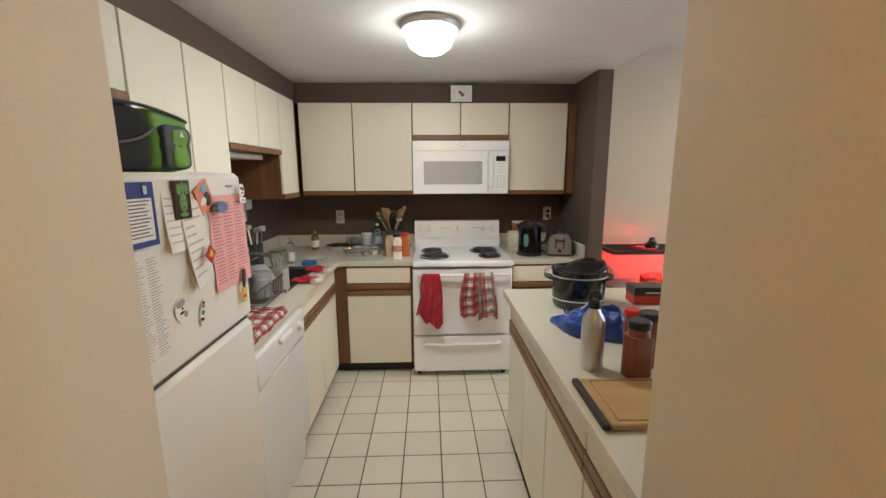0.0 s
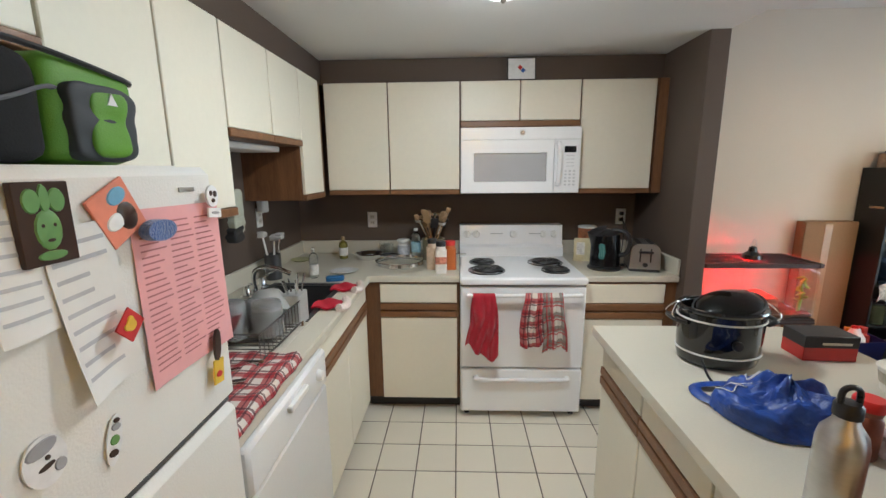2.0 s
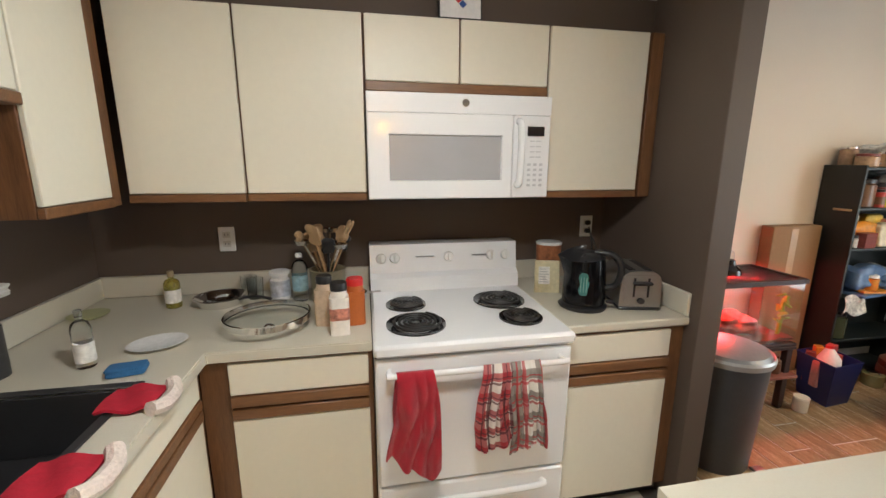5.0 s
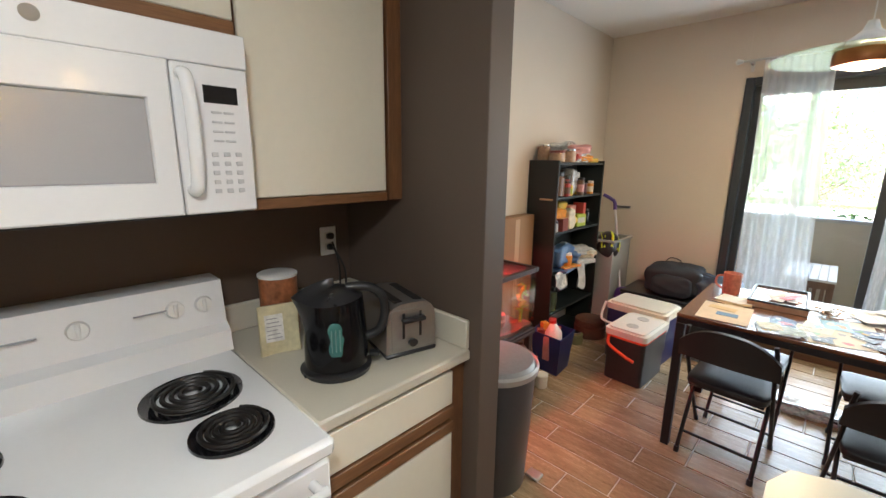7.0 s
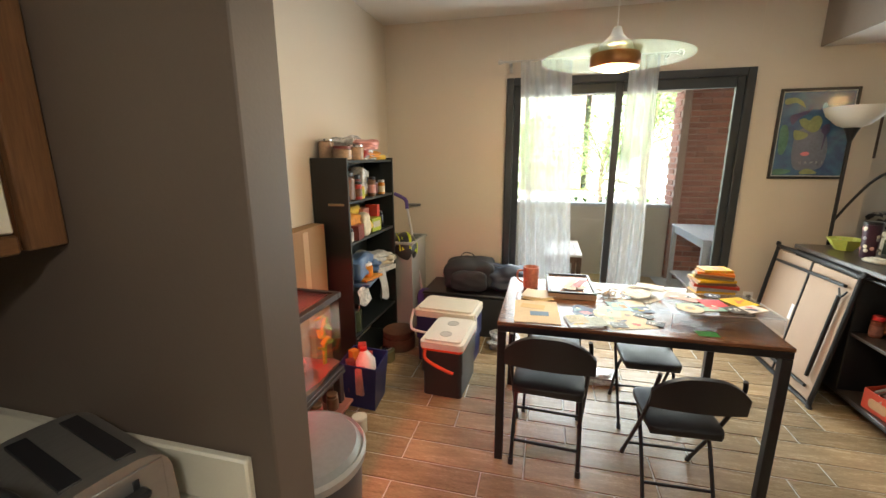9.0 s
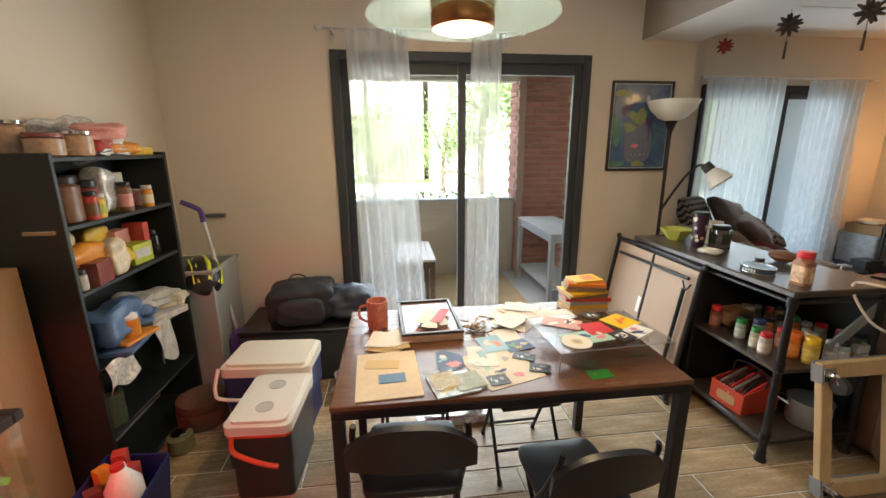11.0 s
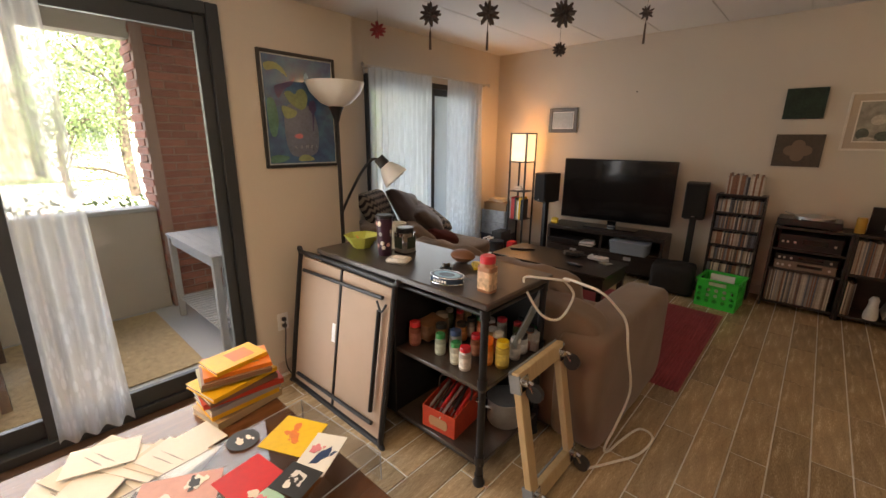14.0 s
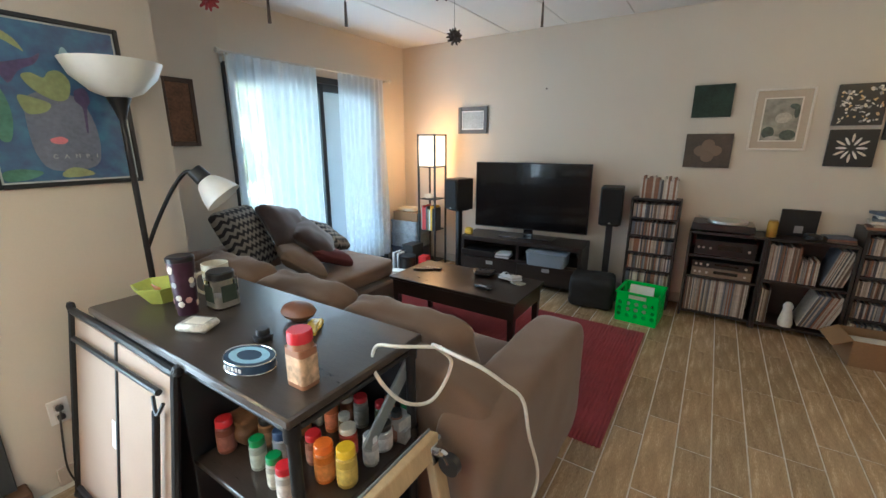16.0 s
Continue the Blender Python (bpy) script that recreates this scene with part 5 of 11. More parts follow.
part("switch", bx((0.085, -0.014, 0.028), (0.112, 0.014, 0.040), 0.004), BLACK_PLASTIC, s)
part("water_gauge", cushion(bm_new(), (0.034, 0.010, 0.088), (0.006, -0.081, 0.112), puff=0.3), mat("teal_gauge", (0.045, 0.17, 0.16), 0.2, coat=0.5), s, "blue-green water gauge")
for x in (-0.004, 0.006, 0.016):
    part("gauge_rib", cyl(bm_new(), (x, -0.0865, 0.083), (x, -0.0865, 0.14), 0.0016, seg=6), mat("pale_gauge_rib", (0.12, 0.28, 0.26), 0.3), s)
s = thing("toaster", "brushed steel two-slot toaster", "toaster", pose(1.015, 3.155, CW, 0, 0, -14) @ Matrix.Diagonal((1.12, 0.90, 0.98, 1)))
bb = bm_new()
sec = []
for k in range(13):
    a = math.pi * k / 12
    sec.append((0.075 * math.copysign(abs(math.cos(a)) ** 0.6, math.cos(a)), 0.10 + 0.075 * math.sin(a) ** 0.6))
prism(bb, [(0.078, 0.015)] + sec + [(-0.078, 0.015)], -0.135, 0.125, Matrix(((1, 0, 0, 0), (0, 0, 1, 0), (0, 1, 0, 0), (0, 0, 0, 1))))
TOAST = mat("dull_toaster_steel", (0.40, 0.395, 0.38), 0.38, metal=0.85, vary=0.1, stretch=(1, 20, 1))
part("shell", bb, TOAST, s)
part("base", bx((-0.08, -0.14, 0.0), (0.08, 0.13, 0.016), 0.006), BLACK_PLASTIC, s)
part("front_plate", bx((-0.062, -0.1385, 0.025), (0.062, -0.1355, 0.158), 0.006), TOAST, s)
for k in (-1, 1):
    part("slot", bx((k * 0.03 - 0.012, -0.11, 0.170), (k * 0.03 + 0.012, 0.10, 0.1765), 0.001), BLACK_PLASTIC, s, "dark bread slot")
    part("lever_track", bx((k * 0.026 - 0.004, -0.1402, 0.06), (k * 0.026 + 0.004, -0.1387, 0.145), 0.001), BLACK_PLASTIC, s)
part("lever", bx((-0.035, -0.166, 0.118), (0.035, -0.1405, 0.132), 0.004), BLACK_PLASTIC, s)
part("dial", cyl(bm_new(), (0.0, -0.139, 0.045), (0.0, -0.152, 0.045), 0.013, seg=18), BLACK_PLASTIC, s)
solo("appliance_cord", tube(bm_new(), smooth_path([(1.048, 3.585, 1.143), (1.075, 3.55, 1.06), (1.07, 3.53, 0.97), (1.05, 3.45, CW + 0.006), (1.03, 3.36, CW + 0.006), (1.02, 3.27, CW + 0.02)], 8), 0.004, 6), BLACK_PLASTIC, "black toaster cord hanging from the wall outlet", "cable")
solo("appliance_cord", tube(bm_new(), smooth_path([(1.045, 3.585, 1.165), (1.05, 3.55, 1.08), (1.04, 3.53, 0.98), (1.0, 3.47, CW + 0.006), (0.90, 3.40, CW + 0.006), (0.80, 3.26, CW + 0.006), (0.70, 3.20, CW + 0.006), (0.675, 3.13, CW + 0.006)], 8), 0.004, 6), BLACK_PLASTIC, "black appliance cord behind the toaster", "cable")
s = thing("snack_canister", "brown printed nut canister with a steel rim", "canister", pose(0.765, 3.475, CW) @ Matrix.Diagonal((1.0, 1.0, 1.16, 1)))
part("can", lathe(bm_new(), [(0, 0), (0.062, 0), (0.062, 0.185), (0, 0.186)], seg=32), mat("brown_nut_print", (0.33, 0.12, 0.05), 0.4, vary=0.7, scale=22, fine=50), s)
part("rim", lathe(bm_new(), [(0.064, 0.183), (0.065, 0.19), (0.060, 0.193), (0, 0.19)], seg=32), WHITE_PLASTIC, s)
s = thing("food_pouch", "cream printed food pouch standing on the worktop", "pouch", pose(0.70, 3.34, CW, -10, 0, -14) @ Matrix.Scale(0.94, 4))
part("pouch", sheet(bm_new(), 12, 12, lambda u, v: ((u - 0.5) * 0.125, 0.02 * math.sin(math.pi * u) * (1 - v) - 0.02, v * 0.165), 0.012), mat("cream_pouch", (0.62, 0.56, 0.36), 0.35, vary=0.18, scale=15), s)
part("print", bx((-0.045, -0.028, 0.045), (0.012, -0.0265, 0.135), 0.0004), LABELW, s, "white printed nutrition panel")
for q in range(6):
    part("printed_line", bx((-0.04, -0.0290, 0.055 + 0.013 * q), (0.006 - 0.006 * (q % 3), -0.0281, 0.058 + 0.013 * q), 0.0002), GREY, s)
# back left corner
jar_simple((-0.975, 3.43, CW), "clear bottle of yellow oil with a white label", "bottle", 0.031, 0.135, GOLDOIL, mat("cork_cap", (0.30, 0.22, 0.12), 0.6), 0.025, 0.013, "bottle", (0.18, 0.6, LABELW))
s = thing("frying_pan", "steel frying pan with a black handle", "pan", pose(-0.79, 3.44, CW, 0, 0, -28) @ Matrix.Scale(0.86, 4))
part("pan", lathe(bm_new(), [(0, 0.002), (0.10, 0.0), (0.122, 0.042), (0.126, 0.043), (0.119, 0.04), (0.098, 0.006), (0, 0.006)], seg=40), CHROME, s)
part("handle", tube(bm_new(), smooth_path([(0.118, 0, 0.036), (0.16, 0, 0.05), (0.24, 0, 0.062), (0.31, 0, 0.058)]), 0.0105, 8, flat=0.7), BLACK_PLASTIC, s)
s = thing("pan_lid", "domed glass pan lid with a steel rim standing upside down", "lid", (-0.525, 3.12, CW))
part("rim", lathe(bm_new(), [(0.150, 0.034), (0.155, 0.036), (0.155, 0.058), (0.150, 0.060), (0.148, 0.045)], seg=44), CHROME, s)
g = part("glass", lathe(bm_new(), [(0.150, 0.036), (0.11, 0.018), (0.05, 0.007), (0.0, 0.004)], seg=44), thin_glass("lid_glass"), s)
part("knob", lathe(bm_new(), [(0, 0.0), (0.016, 0.0), (0.02, 0.006), (0.01, 0.014), (0, 0.015)], seg=20), CHROME, s)
jar_simple((-0.545, 3.47, CW), "white tub with a printed label", "tub", 0.043, 0.115, mat("white_tub", (0.72, 0.72, 0.72), 0.4), WHITE_PLASTIC, 0.018, 0.044, "tub", (0.15, 0.8, mat("blue_grey_label", (0.45, 0.48, 0.55), 0.5, vary=0.4, scale=35)))
jar_simple((-0.45, 3.43, CW), "clear water bottle with a blue label", "bottle", 0.034, 0.20, CLEARP, WHITE_PLASTIC, 0.018, 0.014, "bottle", (0.25, 0.6, mat("pale_blue_label", (0.28, 0.45, 0.52), 0.5, vary=0.3, scale=30)))
for x, y, c in ((-0.70, 3.55, 0), (-0.66, 3.50, 1)):
    s = thing("drinking_glass", "clear drinking glass on the worktop", "glass", (x, y, CW), "drinking glasses")
    part("glass", lathe(bm_new(), [(0, 0.0), (0.032, 0.0), (0.036, 0.09), (0.034, 0.09), (0.030, 0.006), (0, 0.006)], seg=28), CLEARP, s)
s = thing("utensil_crock", "pottery crock full of wooden and steel utensils", "utensil holder", pose(-0.325, 3.40, CW) @ Matrix.Diagonal((1.25, 1.2, 1.12, 1)))
part("crock", lathe(bm_new(), [(0, 0), (0.055, 0), (0.06, 0.01), (0.062, 0.125), (0.065, 0.135), (0.057, 0.135), (0.054, 0.02), (0, 0.015)], seg=32), mat("olive_stoneware", (0.22, 0.19, 0.12), 0.4, vary=0.2), s)
PALEW = wood("pale_utensil_wood", (0.46, 0.31, 0.17), (0.34, 0.21, 0.10), 0.6, grain=(14, 14, 1.5))
uu = random.Random(8)
for k in range(13):
    a = k * 0.7
    top = Vector((0.10 * math.cos(a) * uu.uniform(0.6, 1.1), 0.05 * math.sin(a), uu.uniform(0.22, 0.29)))
    low = Vector((-0.02 * math.cos(a), -0.02 * math.sin(a), 0.03))
    bb = bm_new()
    tube(bb, [low, low.lerp(top, 0.6), top], 0.005, 6)
    if k % 3 == 0:
        u_ = part("spatula", bb, PALEW, s)
        d = (top - low).normalized()
        part("blade", cushion(bm_new(), (0.05, 0.010, 0.085), m=Matrix.Translation(top) @ d.to_track_quat("Z", "Y").to_matrix().to_4x4(), puff=0.1, n=8), PALEW, u_)
    elif k % 3 == 1:
        u_ = part("spoon", bb, PALEW if k < 5 else BLACK_PLASTIC, s)
        d = (top - low).normalized()
        part("bowl", cushion(bm_new(), (0.045, 0.014, 0.065), m=Matrix.Translation(top) @ d.to_track_quat("Z", "Y").to_matrix().to_4x4(), puff=0.3, n=8), PALEW if k < 5 else BLACK_PLASTIC, u_)
    else:
        u_ = part("ladle", bb, CHROME, s)
        part("bowl", lathe(bm_new(), [(0, -0.026), (0.02, -0.018), (0.03, 0.0), (0.028, 0.0), (0, -0.022)], tuple(top), 16), CHROME, u_)
jar_simple((-0.255, 3.02, CW), "white square spice container with a black lid", "spice jar", 0.035, 0.165, mat("white_spice_box", (0.74, 0.70, 0.64), 0.45, vary=0.1, scale=20), BLACK_PLASTIC, 0.03, 0.030, "spice_jar", (0.35, 0.62, mat("red_grain_label", (0.50, 0.20, 0.14), 0.5, vary=0.7, scale=45)), square=True, rz=4)
jar_simple((-0.315, 3.12, CW), "square spice container with a black lid", "spice jar", 0.035, 0.165, mat("tan_spice_box", (0.55, 0.42, 0.30), 0.45, vary=0.2, scale=20), BLACK_PLASTIC, 0.03, 0.030, "spice_jar", None, square=True, rz=-10)
jar_simple((-0.20, 3.11, CW), "square jar of orange seasoning with a red cap", "spice jar", 0.035, 0.155, mat("orange_seasoning", (0.48, 0.13, 0.03), 0.4, vary=0.15, fine=250), REDCAP, 0.028, 0.032, "spice_jar", None, square=True, rz=8)
s = thing("small_pan", "small steel measuring pan", "pan", (-0.215, 3.35, CW))
part("pan", lathe(bm_new(), [(0, 0), (0.05, 0), (0.06, 0.05), (0.057, 0.05), (0.047, 0.006), (0, 0.006)], seg=28), CHROME, s)
part("handle", tube(bm_new(), [(0.056, 0, 0.044), (0.12, -0.01, 0.05)], 0.005, 6), CHROME, s)
s = thing("dinner_plate", "white oval plate on the worktop", "plate", pose(-0.86, 3.02, CW, 0, 0, 20) @ Matrix.Scale(0.8, 4))
part("plate", lathe(bm_new(), [(0, 0.004), (0.05, 0.002), (0.075, 0.004), (0.10, 0.016), (0.102, 0.018), (0.099, 0.018), (0.07, 0.009), (0, 0.008)], seg=44, sx=1.1, sy=0.9), mat("white_china", (0.80, 0.81, 0.82), 0.2, coat=0.4), s)
CHINA = bpy.data.materials["white_china"]
jar_simple((-1.005, 2.90, CW), "clear soap bottle with a white label by the sink", "bottle", 0.026, 0.16, CLEARP, CLEARP, 0.022, 0.010, "bottle", (0.12, 0.5, LABELW))
solo("sponge", cushion(bm_new(), (0.10, 0.055, 0.028), (0, 0, 0.014), puff=0.1, wobble=0.004), mat("blue_sponge", (0.03, 0.13, 0.30), 0.95, fine=200, bump=0.7), "blue kitchen sponge by the sink", "sponge", pose(-0.86, 2.83, CW, 0, 0, 12))
s = thing("soap_dish", "half lime in a small dish", "dish", (-1.26, 3.36, CW))
part("dish", lathe(bm_new(), [(0, 0), (0.05, 0.0), (0.07, 0.012), (0.066, 0.013), (0, 0.004)], seg=28), mat("pale_green_dish", (0.45, 0.46, 0.25), 0.5), s)


def sink():
    s = thing("kitchen_sink", "dark composite double sink set in the worktop", "sink")
    DK = mat("dark_grey_composite", (0.035, 0.035, 0.037), 0.4, vary=0.15, fine=300)
    x0, x1, y0, y1 = SX0 + 0.001, SX1 - 0.001, SY0 + 0.001, SY1 - 0.001
    b = bm_new()
    zb = CT - 0.19
    box(b, (x0, y0, zb), (x1, y1, zb + 0.01), 0.003)
    box(b, (x0, y0, zb + 0.011), (x0 + 0.008, y1, CT - 0.002), 0.002)
    box(b, (x1 - 0.008, y0, zb + 0.011), (x1, y1, CT - 0.002), 0.002)
    box(b, (x0 + 0.009, y0, zb + 0.011), (x1 - 0.009, y0 + 0.008, CT - 0.002), 0.002)
    box(b, (x0 + 0.009, y1 - 0.008, zb + 0.011), (x1 - 0.009, y1, CT - 0.002), 0.002)
    part("basin", b, DK, s)
    b = bm_new()
    for a, c in (((x0 - 0.03, y0 - 0.025), (x0 + 0.006, y1 + 0.025)), ((x1 - 0.006, y0 - 0.025), (x1 + 0.02, y1 + 0.025)), ((x0 + 0.007, y0 - 0.025), (x1 - 0.007, y0 + 0.006)), ((x0 + 0.007, y1 - 0.006), (x1 - 0.007, y1 + 0.025))):
        box(b, (*a, CT + 0.0006), (*c, CT + 0.007), 0.003)
    part("rim", b, DK, s)
    part("drain", cyl(bm_new(), (-0.98, 2.6, zb + 0.0101), (-0.98, 2.6, zb + 0.014), 0.04, seg=24), CHROME, s)
    f = thing("faucet", "chrome kitchen faucet with two lever handles", "faucet", (-1.215, 2.60, CT + 0.0006))
    part("base_plate", bx((-0.03, -0.11, 0), (0.03, 0.11, 0.012), 0.005), CHROME, f)
    part("spout", tube(bm_new(), smooth_path([(0, 0, 0.01), (0, 0, 0.10), (0.05, -0.005, 0.135), (0.13, -0.01, 0.13), (0.20, -0.015, 0.105)], 8), 0.012, 10), CHROME, f)
    for y in (-0.085, 0.085):
        h = part("handle", lathe(bm_new(), [(0.02, 0.012), (0.018, 0.04), (0.012, 0.055), (0, 0.057)], (0, y, 0), 18), CHROME, f)
        part("lever", tube(bm_new(), [(0, y, 0.05), (0.03, y * 1.3, 0.075), (0.05, y * 1.5, 0.08)], 0.006, 8), CHROME, h)


sink()
s = thing("utensil_cup", "dark steel cup holding dish brushes", "cup", (-1.235, 2.87, CW))
part("cup", lathe(bm_new(), [(0, 0), (0.045, 0), (0.047, 0.15), (0.044, 0.15), (0.042, 0.01), (0, 0.008)], seg=28), mat("gunmetal_cup", (0.10, 0.10, 0.105), 0.35, metal=0.7, stretch=(1, 1, 20)), s)
for k, (dx, dy, h, mt) in enumerate(((-0.015, -0.02, 0.27, WHITE_PLASTIC), (0.02, 0.015, 0.25, CHROME), (0.0, 0.02, 0.24, WHITE_PLASTIC))):
    br = part("brush", cyl(bm_new(), (dx * 0.4, dy * 0.4, 0.02), (dx * 2, dy * 2, h), 0.006, seg=8), mt, s)
    part("bristles", cushion(bm_new(), (0.04, 0.05, 0.035), (dx * 2, dy * 2, h), puff=0.2, wobble=0.008, seed=k), mat("pale_bristle", (0.55, 0.55, 0.52), 0.9, fine=300, bump=0.8) if k == 0 else bpy.data.materials["pale_bristle"], br)
# oven mitts over the sink edge
MIT = mat("red_quilted_cloth", (0.42, 0.01, 0.03), 0.9, vary=0.2, fine=60, bump=0.4)
FUR = mat("white_fleece", (0.72, 0.62, 0.56), 1.0, vary=0.2, fine=120, bump=1.0)
for y in (2.655, 2.375):
    s = thing("holiday_towel", "red cloth with a white fleece trim over the sink edge", "cloth", pose(-0.76, y, CW + 0.008, 0, 0, 4), "red cloths by the sink")
    part("cloth", sheet(bm_new(), 16, 12, lambda u, v: (-0.06 + 0.12 * u, (v - 0.5) * 0.12, 0.006 + 0.006 * math.sin(8 * u + 4 * v) - 0.02 * max(0, u - 0.85)), 0.008), MIT, s)
    part("fleece_trim", tube(bm_new(), smooth_path([(0.065, -0.07, 0.008), (0.082, -0.03, -0.004), (0.085, 0.03, -0.006), (0.068, 0.072, 0.006)]), 0.019, 8), FUR, s, "white fleece trim")
# dish rack
s = thing("dish_rack", "wire dish rack full of drying dishes", "dish rack", (-0.96, 1.955, CW))
WIRE = mat("dark_wire", (0.10, 0.09, 0.085), 0.4, metal=0.5)
RX, RY = 0.17, 0.175
for z in (0.02, 0.11):
    part("frame_wire", tube(bm_new(), [(-RX, -RY, z), (RX, -RY, z), (RX, RY, z), (-RX, RY, z)], 0.0035, 6, True), WIRE, s)
for k in range(13):
    y = -RY + 2 * RY * k / 12
    part("wire", tube(bm_new(), [(-RX, y, 0.11), (-RX, y, 0.02), (RX, y, 0.02), (RX, y, 0.11)], 0.0022, 5), WIRE, s)
for x in (-RX, RX):
    for y in (-RY, RY):
        part("foot", cyl(bm_new(), (x, y, 0.0), (x, y, 0.022), 0.008, seg=8), mat("brown_foot", (0.2, 0.12, 0.06), 0.5) if (x, y) == (-RX, -RY) else bpy.data.materials["brown_foot"], s)
solo("drain_mat", bx((-1.15, 1.76, CW), (-0.77, 2.15, CW + 0.004), 0.002), mat("beige_tray", (0.55, 0.52, 0.45), 0.5), "pale drain tray under the dish rack", "tray")
s = thing("dinner_plate", "white plate with grey flowers standing in the dish rack", "plate", Matrix.Translation((-1.045, 1.90, CW + 0.215)) @ Matrix.Rotation(radians(68), 4, "X") @ Matrix.Rotation(radians(16), 4, "Y") @ Matrix.Scale(0.72, 4), "dishes in the rack")
part("plate", lathe(bm_new(), [(0, 0.004), (0.056, 0.002), (0.068, 0.005), (0.103, 0.015), (0.105, 0.017), (0.102, 0.017), (0.065, 0.010), (0, 0.008)], seg=44), CHINA, s)
for k in range(10):
    part("motif", lathe(bm_new(), [(0, 0.0006), (0.008, 0.0004), (0.009, 0)], (0.085 * math.cos(k * 0.63), 0.085 * math.sin(k * 0.63), 0.0135), 8), mat("grey_flower", (0.42, 0.42, 0.42), 0.4) if k == 0 else bpy.data.materials["grey_flower"], s)
MILKY = mat("milky_clear_plastic", (0.74, 0.75, 0.75), 0.22, vary=0.08, scale=10, trans=0.75, coat=0.2)
for x, y, r, h, rz in ((-0.862, 1.995, 0.056, 0.125, 0), (-0.972, 1.955, 0.050, 0.135, 0), (-0.93, 2.055, 0.042, 0.11, 0)):
    s = thing("food_container", "cloudy clear container upside down in the dish rack", "container", (x, y, CW + 0.026), "dishes in the rack")
    part("container", lathe(bm_new(), [(r, 0.0), (r * 1.03, 0.004), (r * 1.03, 0.012), (r, 0.016), (r * 0.96, h * 0.9), (r * 0.85, h), (0, h + 0.002), (0, h - 0.001), (r * 0.84, h - 0.003), (r * 0.93, h * 0.88), (r * 0.96, 0.0)], seg=36), MILKY, s)
s = thing("cutlery_basket", "white plastic cutlery basket with steel cutlery", "cutlery basket", (-0.825, 2.165, CW + 0.008), "dishes in the rack")
part("basket", prism(bm_new(), rounded(0.075, 0.10, 0.012), 0.0, 0.125), mat("cloudy_white_plastic", (0.70, 0.71, 0.71), 0.3, trans=0.55), s)
cc = random.Random(4)
for k in range(9):
    dx, dy = cc.uniform(-0.025, 0.025), cc.uniform(-0.035, 0.035)
    part("cutlery", tube(bm_new(), [(dx, dy, 0.126), (dx * 1.6, dy * 1.6, 0.175 + 0.03 * cc.random())], 0.005, 6, flat=0.5), CHROME, s)
s = thing("mixing_bowl", "cloudy plastic bowl in the dish rack", "bowl", Matrix.Translation((-0.905, 2.10, CW + 0.03)) @ Matrix.Rotation(radians(152), 4, "X") @ Matrix.Rotation(radians(14), 4, "Y") @ Matrix.Translation((0, 0, -0.125)), "dishes in the rack")
part("bowl", lathe(bm_new(), [(0, 0.0), (0.05, 0.0), (0.085, 0.05), (0.095, 0.10), (0.092, 0.10), (0.08, 0.052), (0.047, 0.005), (0, 0.005)], seg=36), mat("cloudy_bowl_plastic", (0.70, 0.70, 0.68), 0.3, trans=0.6), s)
s = thing("red_strainer", "translucent red plastic bowl in the dish rack", "bowl", pose(-1.02, 1.93, CW + 0.026), "dishes in the rack")
part("bowl", lathe(bm_new(), [(0, 0), (0.06, 0), (0.095, 0.10), (0.092, 0.10), (0.056, 0.006), (0, 0.006)], seg=32), mat("red_translucent", (0.42, 0.10, 0.11), 0.2, coat=0.3, trans=0.6), s)
# towel on the worktop over the dishwasher
def drapef(u, v):
    x = -1.05 + 0.40 * u
    over = max(0.0, x + 0.690)
    return (x - over * 0.8, 1.42 + 0.42 * v, CW + 0.010 + 0.012 * abs(noise.noise(Vector((u * 5, v * 6, 0)))) + 0.010 * abs(math.sin(8 * v + 4 * u + 1.5 * math.sin(5 * u))) - over * 0.6)
o = cloth("dish_towel", 26, 26, drapef, PLAID_RED, 0.4, 0.42, 0.007)
tagged(o, "red and grey checked dish towel spread on the worktop", "towel")
for k, (y, h) in enumerate(((1.62, 0), (1.70, 0.005), (1.55, 0))):
    s = thing("table_knife", "steel knife drying on the checked towel", "knife", pose(-0.87, y, CW + 0.024, 0, 0, 18 + 8 * k), "cutlery on the towel")
    part("blade", bx((-0.02, -0.009, 0), (0.10, 0.009, 0.0025), 0.001), CHROME, s)
    part("handle", bx((-0.11, -0.008, -0.001), (-0.021, 0.008, 0.007), 0.003), BLACK_PLASTIC if k else CHROME, s)
# things hung on the wall by the sink
s = thing("oven_mitt", "pale green quilted stocking-shaped oven mitt with a black tip", "oven mitt", pose(-1.24, 2.53, 1.27, 6) @ Matrix.Diagonal((1, 0.92, 0.9, 1)))
SAGE = mat("pale_sage_quilt", (0.42, 0.44, 0.36), 0.9, fine=60, bump=0.5)
part("mitt", cushion(bm_new(), (0.04, 0.105, 0.20), (0, 0.012, 0.075), puff=0.1, wobble=0.010, seed=3), SAGE, s)
part("palm", cushion(bm_new(), (0.042, 0.10, 0.10), (0, 0.0, -0.015), puff=0.25, wobble=0.008, seed=5), SAGE, s)
part("tip", cushion(bm_new(), (0.05, 0.095, 0.085), (0, -0.028, -0.062), puff=0.2, seed=4), mat("black_silicone", (0.02, 0.02, 0.02), 0.6), s, "black silicone tip")
part("loop", tube(bm_new(), smooth_path([(0, 0.0, 0.16), (0, 0.02, 0.25), (0, -0.02, 0.33), (0, 0, 0.40)]), 0.003, 5), BLACK_PLASTIC, s)
s = thing("red_pot_holder", "dark red cloth hanging under the wall cabinet", "pot holder", (-1.25, 2.265, 1.277))
